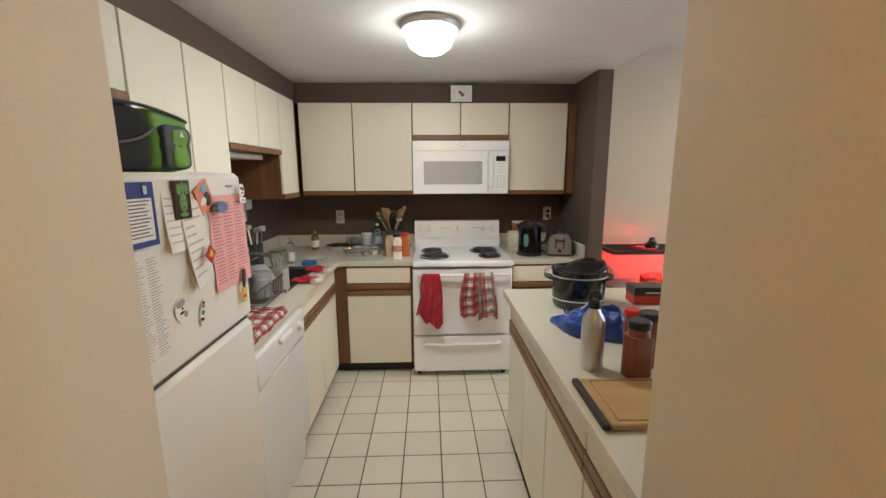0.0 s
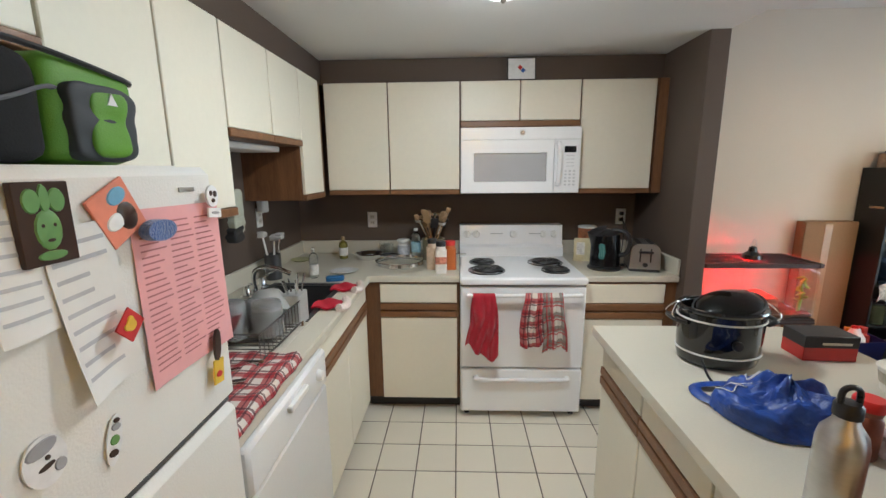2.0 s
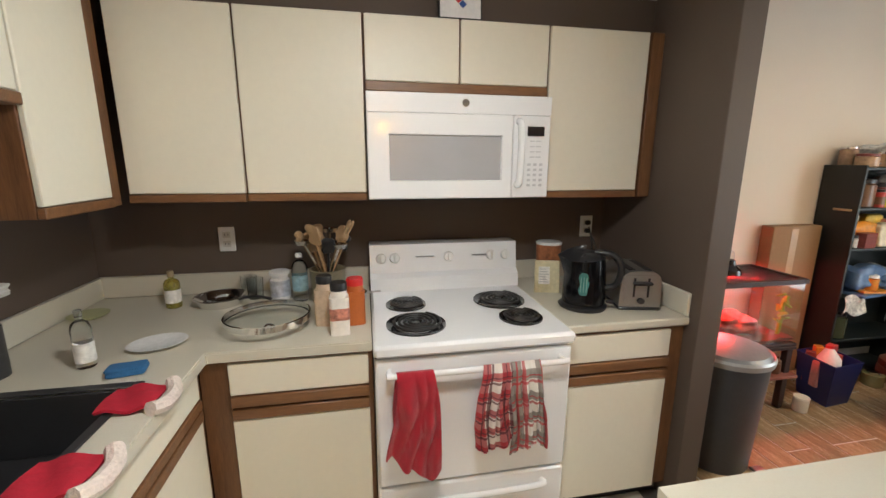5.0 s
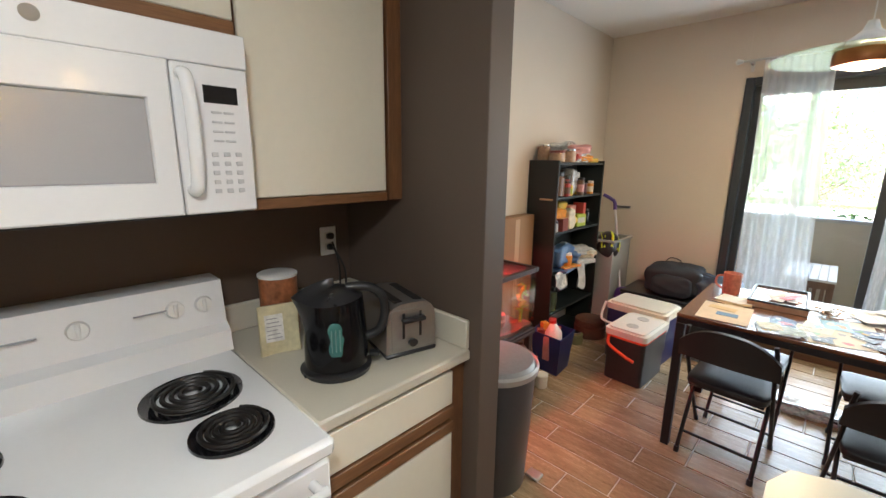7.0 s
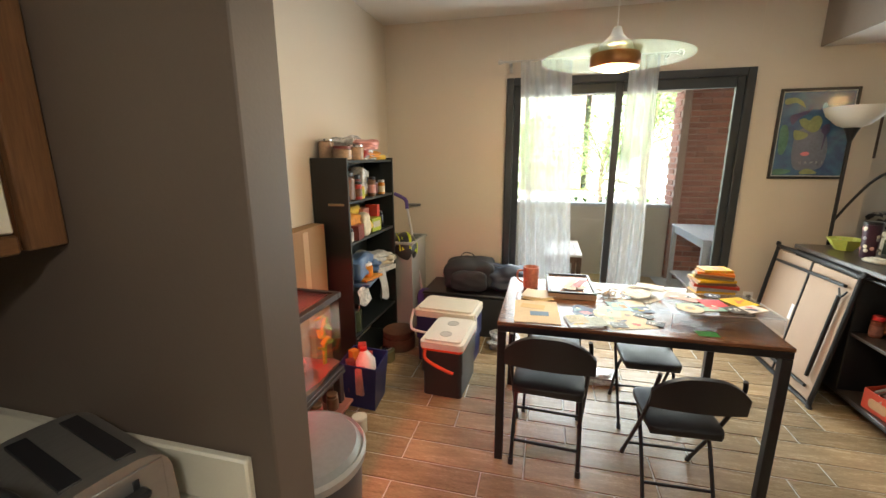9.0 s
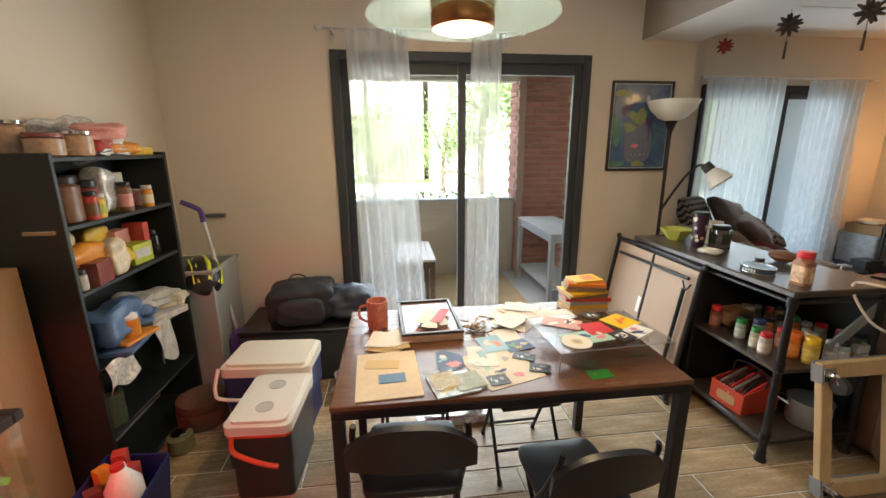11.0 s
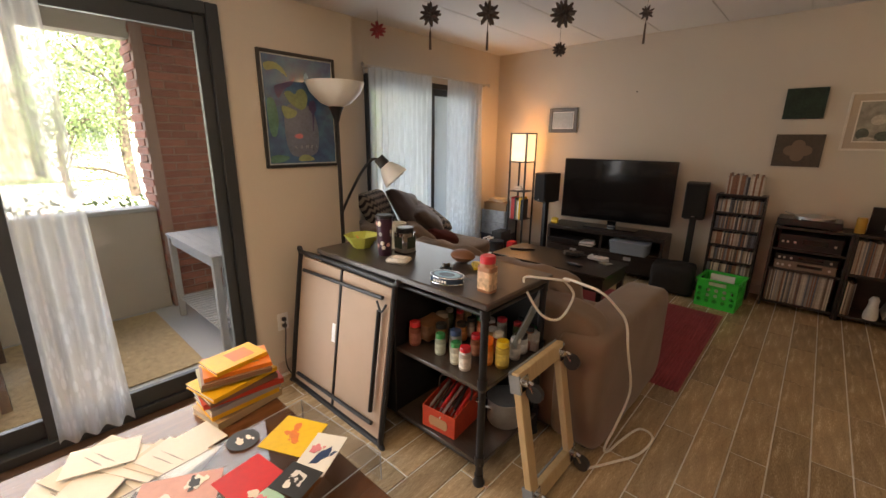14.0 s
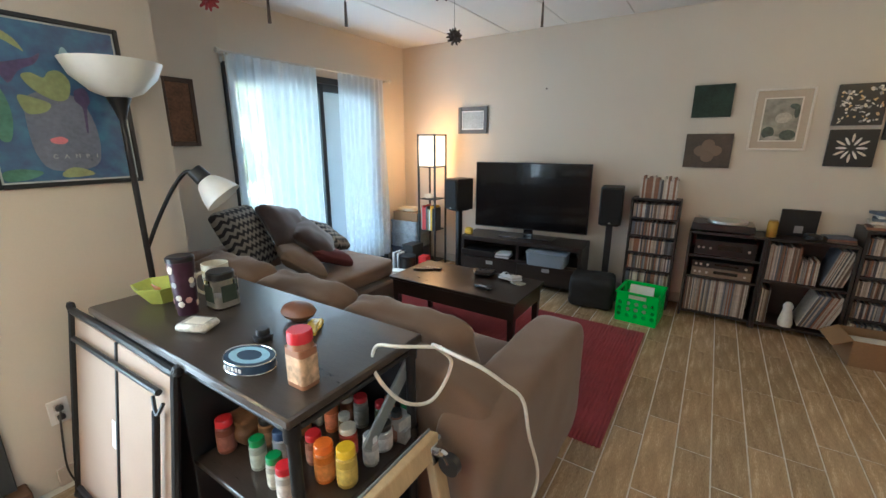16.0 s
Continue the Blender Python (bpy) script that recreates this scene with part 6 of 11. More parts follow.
part("cloth", cushion(bm_new(), (0.04, 0.14, 0.15), (0, 0, 0.0), puff=0.2, wobble=0.012, seed=8), mat("dark_red_quilt", (0.22, 0.01, 0.02), 0.9, fine=60, bump=0.5), s)
part("loop", tube(bm_new(), smooth_path([(0, 0.0, 0.05), (-0.03, 0.005, 0.085), (-0.0985, 0, 0.10)]), 0.003, 5), BLACK_PLASTIC, s)
s = thing("plug_in_device", "white plug-in device on the wall outlet", "plug-in", pose(-1.343, 2.98, 1.30, 0, 0, 90))
part("case", bx((-0.04, -0.045, -0.03), (0.04, -0.003, 0.055), 0.008), WHITE_PLASTIC, s)


# ---- dining room ----
PAD = mat("black_vinyl_pad", (0.014, 0.015, 0.018), 0.38, vary=0.2, fine=200, bump=0.15)
WALNUT = wood("walnut_tabletop", (0.20, 0.085, 0.040), (0.095, 0.038, 0.018), 0.25, grain=(12, 1.2, 12), coat=0.4)
TT = 0.748


def dining_table():
    s = thing("dining_table", "walnut topped dining table on square black steel legs", "table")
    x0, x1, y0, y1 = 2.43, 3.19, 1.445, 2.645
    part("tabletop", bx((x0, y0, TT - 0.018), (x1, y1, TT), 0.003), WALNUT, s)
    b = bm_new()
    for a, c in (((x0 + 0.002, y0 + 0.002), (x0 + 0.03, y1 - 0.002)), ((x1 - 0.03, y0 + 0.002), (x1 - 0.002, y1 - 0.002)), ((x0 + 0.031, y0 + 0.002), (x1 - 0.031, y0 + 0.03)), ((x0 + 0.031, y1 - 0.03), (x1 - 0.031, y1 - 0.002))):
        box(b, (*a, TT - 0.05), (*c, TT - 0.019), 0.003)
    part("apron", b, BLACK_STEEL, s)
    for x in (x0 + 0.022, x1 - 0.022):
        for y in (y0 + 0.022, y1 - 0.022):
            part("leg", bx((x - 0.02, y - 0.02, 0.0), (x + 0.02, y + 0.02, TT - 0.051), 0.003), BLACK_STEEL, s)


dining_table()


def folding_chair():
    s = thing("folding_chair", "black steel folding chair with padded vinyl seat and back", "chair", group="chairs round the table")
    for y in (-0.20, 0.20):
        part("upright", tube(bm_new(), smooth_path([(-0.255, y * 0.96, 0.775), (-0.235, y, 0.70), (-0.10, y, 0.46), (0.215, y, 0.012)], 8), 0.011, 8), BLACK_STEEL, s)
    for y in (-0.182, 0.182):
        part("rear_leg", tube(bm_new(), smooth_path([(0.06, y, 0.425), (-0.05, y, 0.30), (-0.205, y, 0.012)], 6), 0.011, 8), BLACK_STEEL, s)
        part("foot_cap", cyl(bm_new(), (-0.208, y, 0.0), (-0.200, y, 0.03), 0.0145, seg=10), BLACK_PLASTIC, s)
    for y in (-0.2, 0.2):
        part("foot_cap", cyl(bm_new(), (0.222, y, 0.0), (0.205, y, 0.028), 0.0145, seg=10), BLACK_PLASTIC, s)
    part("crossbar", cyl(bm_new(), (-0.150, -0.182, 0.11), (-0.150, 0.182, 0.11), 0.008, seg=8), BLACK_STEEL, s)
    part("crossbar", cyl(bm_new(), (0.125, -0.2, 0.135), (0.125, 0.2, 0.135), 0.008, seg=8), BLACK_STEEL, s)
    def back(u, v):
        y = (u - 0.5) * 0.45
        bow = -0.05 * (1 - (2 * u - 1) ** 2)
        top = 0.175 * (1 - 0.5 * abs(2 * u - 1) ** 2.6)
        return (-0.237 + bow * 0.8 - 0.02 * v, y, 0.615 + top * v - 0.01 * (2 * u - 1) ** 2)
    part("backrest", sheet(bm_new(), 18, 8, back, 0.026), PAD, s)
    part("seat", cushion(bm_new(), (0.39, 0.39, 0.055), (0.0, 0, 0.442), puff=0.35, wobble=0.002, seed=2), PAD, s)
    part("seat_pan", bx((-0.175, -0.18, 0.408), (0.175, 0.18, 0.424), 0.006), BLACK_STEEL, s)
    return s


ch = folding_chair()
CHAIR = Matrix.Diagonal((0.92, 0.88, 0.93, 1))
ch.matrix_basis = pose(2.60, 2.39, 0, 0, 0, -3) @ CHAIR
copy_thing(ch, pose(2.465, 1.84, 0, 0, 0, 2) @ CHAIR)
copy_thing(ch, pose(3.05, 2.36, 0, 0, 0, 178) @ CHAIR)
copy_thing(ch, pose(3.03, 1.84, 0, 0, 0, 182) @ CHAIR)


def pendant():
    s = thing("pendant_lamp", "clear glass disc pendant lamp with a copper housing, switched on", "lamp", (2.95, 2.155, 0.0))
    part("cord", cyl(bm_new(), (0, 0, 2.12), (0, 0, RC + 0.012), 0.003, seg=6), WHITE_PLASTIC, s)
    part("canopy", lathe(bm_new(), [(0, RC + 0.009), (0.05, RC + 0.009), (0.045, RC - 0.012), (0.0, RC - 0.02)]), STEEL, s)
    part("housing", lathe(bm_new(), [(0.0, 2.125), (0.018, 2.120), (0.03, 2.085), (0.05, 2.065), (0.075, 2.045), (0.088, 2.0), (0.09, 1.99)], seg=32), STEEL, s, "steel stepped cap")
    d = part("glass_disc", lathe(bm_new(), [(0.085, 1.995), (0.20, 1.984), (0.34, 1.972), (0.352, 1.974), (0.34, 1.980), (0.20, 1.992), (0.085, 2.002)], seg=48), thin_glass("pendant_glass", 0.05, tint=(0.90, 0.97, 0.80)), s, "wide clear glass disc")
    d.visible_shadow = False
    part("collar", lathe(bm_new(), [(0.112, 1.998), (0.118, 1.985), (0.118, 1.945), (0.112, 1.935), (0.095, 1.935), (0.095, 1.945), (0.100, 1.985)], seg=32), mat("copper_collar", (0.42, 0.18, 0.08), 0.3, metal=0.9), s, "copper ring collar")
    g = part("diffuser", lathe(bm_new(), [(0.094, 1.95), (0.085, 1.93), (0.05, 1.918), (0.0, 1.914)], seg=28), mat("warm_diffuser_glow", (0.9, 0.8, 0.6), 0.5, emit=(1.0, 0.74, 0.40), power=1.4), s, "warm glowing diffuser")
    g.visible_shadow = False


pendant()


def flat(name, label, category, pts, material, z=TT + 0.001, t=0.001, group="papers on the dining table", motifs=(), wrinkle=0.0):
    """A card or sheet lying on the table: its outline, and printed shapes on it."""
    cx, cy = sum(p[0] for p in pts) / len(pts), sum(p[1] for p in pts) / len(pts)
    s = thing(name, label, category, (cx, cy, z), group)
    part("sheet", prism(bm_new(), [(x - cx, y - cy) for x, y in pts], 0, t), material, s)
    rj = random.Random(int(cx * 9000 + cy * 700))
    for k, (dx, dy, rx, ry, a, mt) in enumerate(motifs):
        bb = bm_new()
        for q in range(1 if category == "disc" else 4):
            # one drawn shape: a ragged patch and three smaller ones beside it
            ox, oy = (0.0, 0.0) if q == 0 else (rj.uniform(-0.8, 0.8) * rx, rj.uniform(-0.8, 0.8) * ry)
            sc = (1.0 if category == "disc" else 0.72) if q == 0 else rj.uniform(0.2, 0.42)
            n_ = 28 if category == "disc" else 13
            ring = []
            for j in range(n_):
                w_ = sc * (1.0 if category == "disc" else rj.uniform(0.62, 1.15))
                ring.append((ox + rx * w_ * math.cos(2 * math.pi * j / n_), oy + ry * w_ * math.sin(2 * math.pi * j / n_)))
            prism(bb, ring, t + 0.0001 + 0.0004 * k + 0.00008 * q, t + 0.0005 + 0.0004 * k + 0.00008 * q, Matrix.Translation((dx, dy, 0)) @ Matrix.Rotation(radians(a), 4, "Z"))
        part("print", bb, mt, s)
    return s


def quad(cx, cy, w, h, a):
    r = radians(a)
    return [(cx + x * math.cos(r) - y * math.sin(r), cy + x * math.sin(r) + y * math.cos(r)) for x, y in ((-w / 2, -h / 2), (w / 2, -h / 2), (w / 2, h / 2), (-w / 2, h / 2))]


def mug(at, label, colour, r=0.041, h=0.105):
    s = thing("mug", label, "mug", at)
    part("cup", lathe(bm_new(), [(0, 0.001), (r * 0.8, 0.0), (r * 0.93, 0.006), (r, h), (r - 0.004, h + 0.001), (r - 0.006, h - 0.004), (r * 0.88, 0.012), (0, 0.01)], seg=30), colour, s)
    part("handle", tube(bm_new(), smooth_path([(0.0, r * 0.95, h * 0.82), (0.0, r + 0.028, h * 0.75), (0.0, r + 0.03, h * 0.4), (0.0, r * 0.9, h * 0.2)]), 0.006, 8), colour, s)
    return s


mug((3.0, 2.515, TT), "salmon and red printed ceramic mug on the dining table", mat("salmon_glaze", (0.55, 0.19, 0.12), 0.35, vary=0.4, scale=14, fine=50), 0.046, 0.125)
# framed board and its papers
s = thing("glazed_print", "glazed picture frame with a dark rim lying flat on the table", "picture frame", pose(3.01, 2.295, TT, 0, 0, 2))
part("board", bx((-0.185, -0.125, 0.001), (0.185, 0.125, 0.03), 0.002), wood("light_board", (0.55, 0.42, 0.27), (0.4, 0.29, 0.17)), s, "pale wooden backing")
b = bm_new()
for a, c in (((-0.187, -0.127), (-0.172, 0.127)), ((0.172, -0.127), (0.187, 0.127)), ((-0.171, -0.127), (0.171, -0.112)), ((-0.171, 0.112), (0.171, 0.127))):
    box(b, (*a, 0.031), (*c, 0.042), 0.002)
part("rim", b, BLACK_PLASTIC, s)
part("print", bx((-0.17, -0.11, 0.0305), (0.17, 0.11, 0.032), 0.0005), mat("brown_pink_print", (0.30, 0.17, 0.14), 0.12, vary=0.3, scale=9, coat=0.6), s, "brown and pink print under glass")
rnd = random.Random(7)
for k in range(5):
    flat("torn_paper", "torn white and red paper scraps on the picture frame", "paper", quad(2.98 + rnd.uniform(-0.05, 0.06), 2.275 + rnd.uniform(-0.04, 0.05), 0.16, 0.045, rnd.uniform(-30, 35)), PAPER if k != 3 else RED, TT + 0.044 + 0.002 * k)
# manila papers and scraps
flat("manila_folder", "manila paper folder on the dining table", "folder", quad(2.60, 2.47, 0.30, 0.215, 3), mat("pale_manila", (0.72, 0.60, 0.45), 0.8), t=0.004, motifs=[])
flat("blue_ticket", "small blue printed ticket on the manila folder", "paper", quad(2.565, 2.455, 0.055, 0.09, 4), mat("ticket_blue", (0.12, 0.24, 0.42), 0.6), TT + 0.006)
flat("yellow_slip", "yellow paper slip on the manila folder", "paper", quad(2.66, 2.49, 0.06, 0.12, -6), MANILA, TT + 0.006)
for k in range(5):
    flat("torn_envelope", "torn manila and white envelope pieces on the table", "paper", [(x + rnd.uniform(-0.012, 0.012), y + rnd.uniform(-0.012, 0.012)) for x, y in quad(2.84 + rnd.uniform(-0.04, 0.04), 2.46 + rnd.uniform(-0.04, 0.04), 0.13, 0.10, rnd.uniform(-40, 40))], MANILA if k < 3 else PAPER, TT + 0.001 + 0.003 * k, 0.0015)
CREAMY = mat("creamy_paper", (0.72, 0.66, 0.58), 0.8, vary=0.05)
for k in range(14):
    flat("white_envelope", "heap of opened white letters on the table", "letter", quad(3.02 + rnd.uniform(-0.07, 0.07), 1.83 + rnd.uniform(-0.13, 0.12), rnd.uniform(0.09, 0.12), rnd.uniform(0.13, 0.18), rnd.uniform(-70, 70)), (PAPER, PAPER, CREAMY)[k % 3], TT + 0.001 + 0.0022 * k, 0.0015, motifs=[(0, 0, 0.045, 0.002, 20, GREY), (0, 0.02, 0.04, 0.002, 20, GREY)])
# sticker sheets
TEAL = mat("teal_print", (0.35, 0.58, 0.48), 0.5)
DKBLUE = mat("dark_blue_print", (0.02, 0.05, 0.14), 0.4)
LBLUE = mat("light_blue_print", (0.30, 0.50, 0.62), 0.5)
ROSE = mat("rose_print", (0.70, 0.22, 0.26), 0.5)
BLACKP = mat("black_print", (0.02, 0.02, 0.02), 0.4)
CREAM = mat("cream_paper", (0.74, 0.68, 0.58), 0.7, vary=0.04)
SILVER = mat("crinkled_clear_film", (0.65, 0.66, 0.66), 0.15, metal=0.3, vary=0.5, scale=40, fine=90, bump=0.9)
flat("sticker_sheet", "large cream backing sheet with stickers", "sticker sheet", quad(2.60, 2.07, 0.24, 0.22, 18), CREAM, motifs=[(0.0, 0.05, 0.024, 0.02, 10, TEAL), (-0.06, -0.05, 0.022, 0.028, 0, ROSE), (0.05, -0.03, 0.026, 0.018, 20, GREY), (-0.03, 0.0, 0.012, 0.03, 30, DKBLUE), (0.07, 0.04, 0.018, 0.006, 15, GREY), (0.05, -0.08, 0.03, 0.004, 5, GREY)])
flat("sticker_sheet", "white sticker sheet with a blue square", "sticker sheet", quad(2.68, 2.12, 0.15, 0.11, -6), PAPER, TT + 0.003, motifs=[(0.02, 0, 0.03, 0.025, 0, LBLUE)])
flat("photo_card", "pale photo card with an orange figure", "card", quad(2.77, 2.06, 0.13, 0.10, 10), LBLUE, TT + 0.004, motifs=[(0, -0.02, 0.03, 0.02, 20, ORANGE), (0, 0.02, 0.03, 0.02, 0, CREAM)])
flat("white_card", "plain white card on the table", "card", quad(2.84, 1.99, 0.12, 0.12, 5), PAPER, TT + 0.002)
flat("blue_sticker", "dark blue sticker with white and green shapes", "sticker", quad(2.745, 1.965, 0.085, 0.11, 15), DKBLUE, TT + 0.003, motifs=[(0, 0.02, 0.02, 0.02, 0, LEAFGREEN), (0.01, -0.03, 0.018, 0.02, 0, PAPER), (-0.02, 0, 0.012, 0.02, 0, YEL)])
flat("character_sticker", "teal and pink glossy sticker with white circles", "sticker", [(2.66 + (0.075 + 0.015 * math.sin(3 * a)) * math.cos(a), 2.245 + (0.06 + 0.01 * math.cos(2 * a)) * math.sin(a)) for a in [k * math.pi / 10 for k in range(20)]], DKBLUE, TT + 0.003, motifs=[(0.02, 0.02, 0.03, 0.025, 0, LBLUE), (0.03, 0.02, 0.018, 0.016, 0, PAPER), (-0.03, -0.01, 0.03, 0.035, 0, ROSE)])
s = flat("film_packet", "crinkled clear film packet of stickers on the table", "packet", quad(2.505, 2.255, 0.13, 0.15, 12), SILVER, TT + 0.002, 0.006, motifs=[(0.02, 0.01, 0.03, 0.03, 0, LEAFGREEN), (-0.03, 0.02, 0.02, 0.03, 0, YEL)])
for k, (x, y, w, h, a) in enumerate(((2.655, 1.965, 0.055, 0.08, -28), (2.565, 1.935, 0.055, 0.075, -20), (2.51, 2.10, 0.06, 0.07, 10))):
    flat("patch", "black patch with white stitched shapes", "patch", quad(x, y, w, h, a), BLACKP, TT + 0.004, 0.002, motifs=[(-0.006, 0.01, 0.012, 0.008, 30, PAPER), (0.006, -0.012, 0.009, 0.014, -20, GREY), (0.0, 0.024, 0.014, 0.003, 0, PAPER)])
flat("green_card", "green plastic card at the table edge", "card", quad(2.505, 1.742, 0.055, 0.085, 4), mat("green_plastic_card", (0.03, 0.22, 0.03), 0.3), TT + 0.001, 0.001, motifs=[(0, 0.02, 0.012, 0.01, 0, LEAFGREEN)])
FILM = thin_glass("crinkled_film", 0.30, tint=(0.93, 0.95, 0.95))
s = thing("film_sleeve", "crinkled clear film sleeve holding printed cards", "film sleeve", pose(2.515, 2.235, TT + 0.009, 0, 0, 14))
part("sleeve", sheet(bm_new(), 40, 34, lambda u, v: ((u - 0.5) * 0.17, (v - 0.5) * 0.22, 0.006 + 0.016 * abs(noise.noise(Vector((u * 7, v * 9, 4)))) + 0.006 * noise.noise(Vector((u * 22, v * 26, 1))))), FILM, s)
part("card", bx((-0.06, -0.08, 0.0), (0.04, 0.02, 0.002), 0.0005), mat("olive_card", (0.42, 0.44, 0.34), 0.5, vary=0.35, scale=40), s, "olive printed card")
part("card", bx((-0.03, 0.0, 0.0022), (0.065, 0.09, 0.004), 0.0005), mat("ochre_card", (0.58, 0.48, 0.26), 0.5, vary=0.35, scale=40), s, "ochre printed card")
# small wooden clips
b_ = thing("clip_bag", "clear bag of small wooden clips on the table", "clips", (2.91, 2.09, TT))
for k in range(26):
    a = rnd.uniform(0, 3.14)
    m_ = Matrix.Translation((rnd.gauss(0, 0.028), rnd.gauss(0, 0.035), 0.006 + rnd.random() * 0.022)) @ Matrix.Rotation(a, 4, "Z") @ Matrix.Rotation(rnd.uniform(-0.4, 0.4), 4, "Y")
    part("clip", box(bm_new(), (-0.018, -0.004, -0.003), (0.018, 0.004, 0.003), 0.001, m_), wood("clip_wood", (0.45, 0.28, 0.14), (0.3, 0.17, 0.08)) if k == 0 else bpy.data.materials["clip_wood"], b_)
part("bag", sheet(bm_new(), 12, 12, lambda u, v: ((u - 0.5) * 0.19, (v - 0.5) * 0.16, 0.003 + 0.04 * math.exp(-((u - 0.5) ** 2 + (v - 0.5) ** 2) * 14) + 0.006 * noise.noise(Vector((u * 9, v * 9, 1)))), 0.0), thin_glass("clear_film"), b_, "clear film bag")
# stack of books
bk = random.Random(11)
zz = TT
COVERS = [mat("book_" + n, c, 0.45, vary=0.1) for n, c in (("tan", (0.55, 0.38, 0.20)), ("grey", (0.40, 0.38, 0.34)), ("red", (0.60, 0.06, 0.03)), ("brown", (0.22, 0.12, 0.07)), ("yellow", (0.80, 0.45, 0.02)), ("orange", (0.72, 0.20, 0.02)), ("olive", (0.30, 0.27, 0.13)))]
for k, (w, h, t, c) in enumerate(((0.15, 0.22, 0.022, 0), (0.14, 0.21, 0.018, 4), (0.145, 0.215, 0.016, 1), (0.16, 0.235, 0.016, 2), (0.15, 0.21, 0.014, 3), (0.15, 0.215, 0.013, 4), (0.13, 0.20, 0.012, 6), (0.14, 0.195, 0.012, 3), (0.13, 0.19, 0.012, 5), (0.11, 0.165, 0.012, 4))):
    s = thing("book", "worn paperback book in a stack on the table", "book", pose(3.09 + bk.uniform(-0.008, 0.008), 1.535 + bk.uniform(-0.01, 0.01), zz, 0, 0, bk.uniform(-16, 12)) @ Matrix.Diagonal((0.9, 0.9, 1, 1)), "stack of books")
    part("page_block", bx((-w / 2 + 0.002, -h / 2 + 0.003, 0.0015), (w / 2 - 0.003, h / 2 - 0.003, t - 0.0015), 0.001), CREAM, s, "yellowed page block")
    bb = bm_new()
    box(bb, (-w / 2, -h / 2, 0.0), (w / 2, h / 2, 0.0012), 0.0004)
    box(bb, (-w / 2, -h / 2, t - 0.0012), (w / 2, h / 2, t), 0.0004)
    box(bb, (-w / 2 - 0.0012, -h / 2, 0), (-w / 2, h / 2, t), 0.0004)
    part("cover", bb, COVERS[c], s)
    part("title_block", bx((-w * 0.3, -h * 0.32, t + 0.0001), (w * 0.3, h * 0.1, t + 0.0006), 0.0002), COVERS[(c + 1) % 7], s)
    zz += t + 0.0008
# acrylic case lid with cards on it
ac = thing("acrylic_case", "clear acrylic box lid with cards and stickers on it", "acrylic case", pose(2.70, 1.665, TT, 0, 0, 4))
AX, AY, AH = 0.155, 0.225, 0.075
ACR = thin_glass("clear_acrylic", tint=(0.95, 0.96, 0.97))
EDGE = mat("bright_acrylic_edge", (0.38, 0.39, 0.40), 0.15, vary=0.05)
part("top_panel", bx((-AX, -AY, AH - 0.003), (AX, AY, AH), 0.001), ACR, ac)
for a, c in (((-AX, -AY), (-AX + 0.003, AY)), ((AX - 0.003, -AY), (AX, AY)), ((-AX + 0.003, -AY), (AX - 0.003, -AY + 0.003)), ((-AX + 0.003, AY - 0.003), (AX - 0.003, AY))):
    part("side_panel", bx((*a, 0.001), (*c, AH - 0.0035), 0.001), ACR, ac)
for x, y in ((-AX, -AY), (-AX, AY), (AX, -AY), (AX, AY)):
    part("edge", cyl(bm_new(), (x, y, 0.001), (x, y, AH), 0.0014, seg=6), EDGE, ac, "bright polished edge")
for p0, p1 in (((-AX, -AY), (-AX, AY)), ((AX, -AY), (AX, AY)), ((-AX, -AY), (AX, -AY)), ((-AX, AY), (AX, AY))):
    part("edge", cyl(bm_new(), (*p0, AH), (*p1, AH), 0.0011, seg=6), EDGE, ac, "bright polished edge")
AZ = TT + AH + 0.001
GC = "cards on the acrylic case"
flat("yellow_card", "yellow card with an orange drawing", "card", quad(2.755, 1.535, 0.115, 0.115, 26), mat("yellow_card_stock", (0.85, 0.55, 0.01), 0.5), AZ, group=GC, motifs=[(0.0, 0.0, 0.025, 0.018, 0, ORANGE), (0.02, -0.02, 0.014, 0.02, 30, ORANGE), (-0.02, 0.01, 0.016, 0.012, 0, ORANGE)])
flat("red_card", "plain red card on the acrylic case", "card", quad(2.70, 1.665, 0.10, 0.105, 8), mat("red_card_stock", (0.62, 0.01, 0.01), 0.5), AZ + 0.002, group=GC)
flat("teal_card", "teal card with printed figures and shoes", "card", quad(2.635, 1.735, 0.095, 0.185, 10), TEAL, AZ + 0.001, group=GC, motifs=[(0.01, 0.05, 0.02, 0.03, 20, ROSE), (0.01, 0.0, 0.02, 0.03, -20, DKBLUE), (-0.01, -0.05, 0.02, 0.03, 10, ROSE), (0.02, -0.06, 0.014, 0.016, 0, CREAM)])
flat("disc", "cream paper disc with a dark centre", "disc", [(2.60 + 0.055 * math.cos(k * math.pi / 14), 1.79 + 0.055 * math.sin(k * math.pi / 14)) for k in range(28)], CREAM, AZ + 0.003, 0.0015, GC, motifs=[(0, 0, 0.022, 0.022, 0, MANILA), (0, 0, 0.012, 0.012, 0, GREY)])
flat("pink_sticker", "pink sticker sheet with white outlined shapes", "sticker", quad(2.77, 1.775, 0.09, 0.15, -30), mat("dusty_pink_print", (0.62, 0.34, 0.30), 0.5), AZ + 0.001, group=GC, motifs=[(0.0, 0.03, 0.02, 0.03, 0, PAPER), (0.0, -0.03, 0.025, 0.03, 40, PAPER), (0.0, -0.03, 0.016, 0.02, 40, BLACKP)])
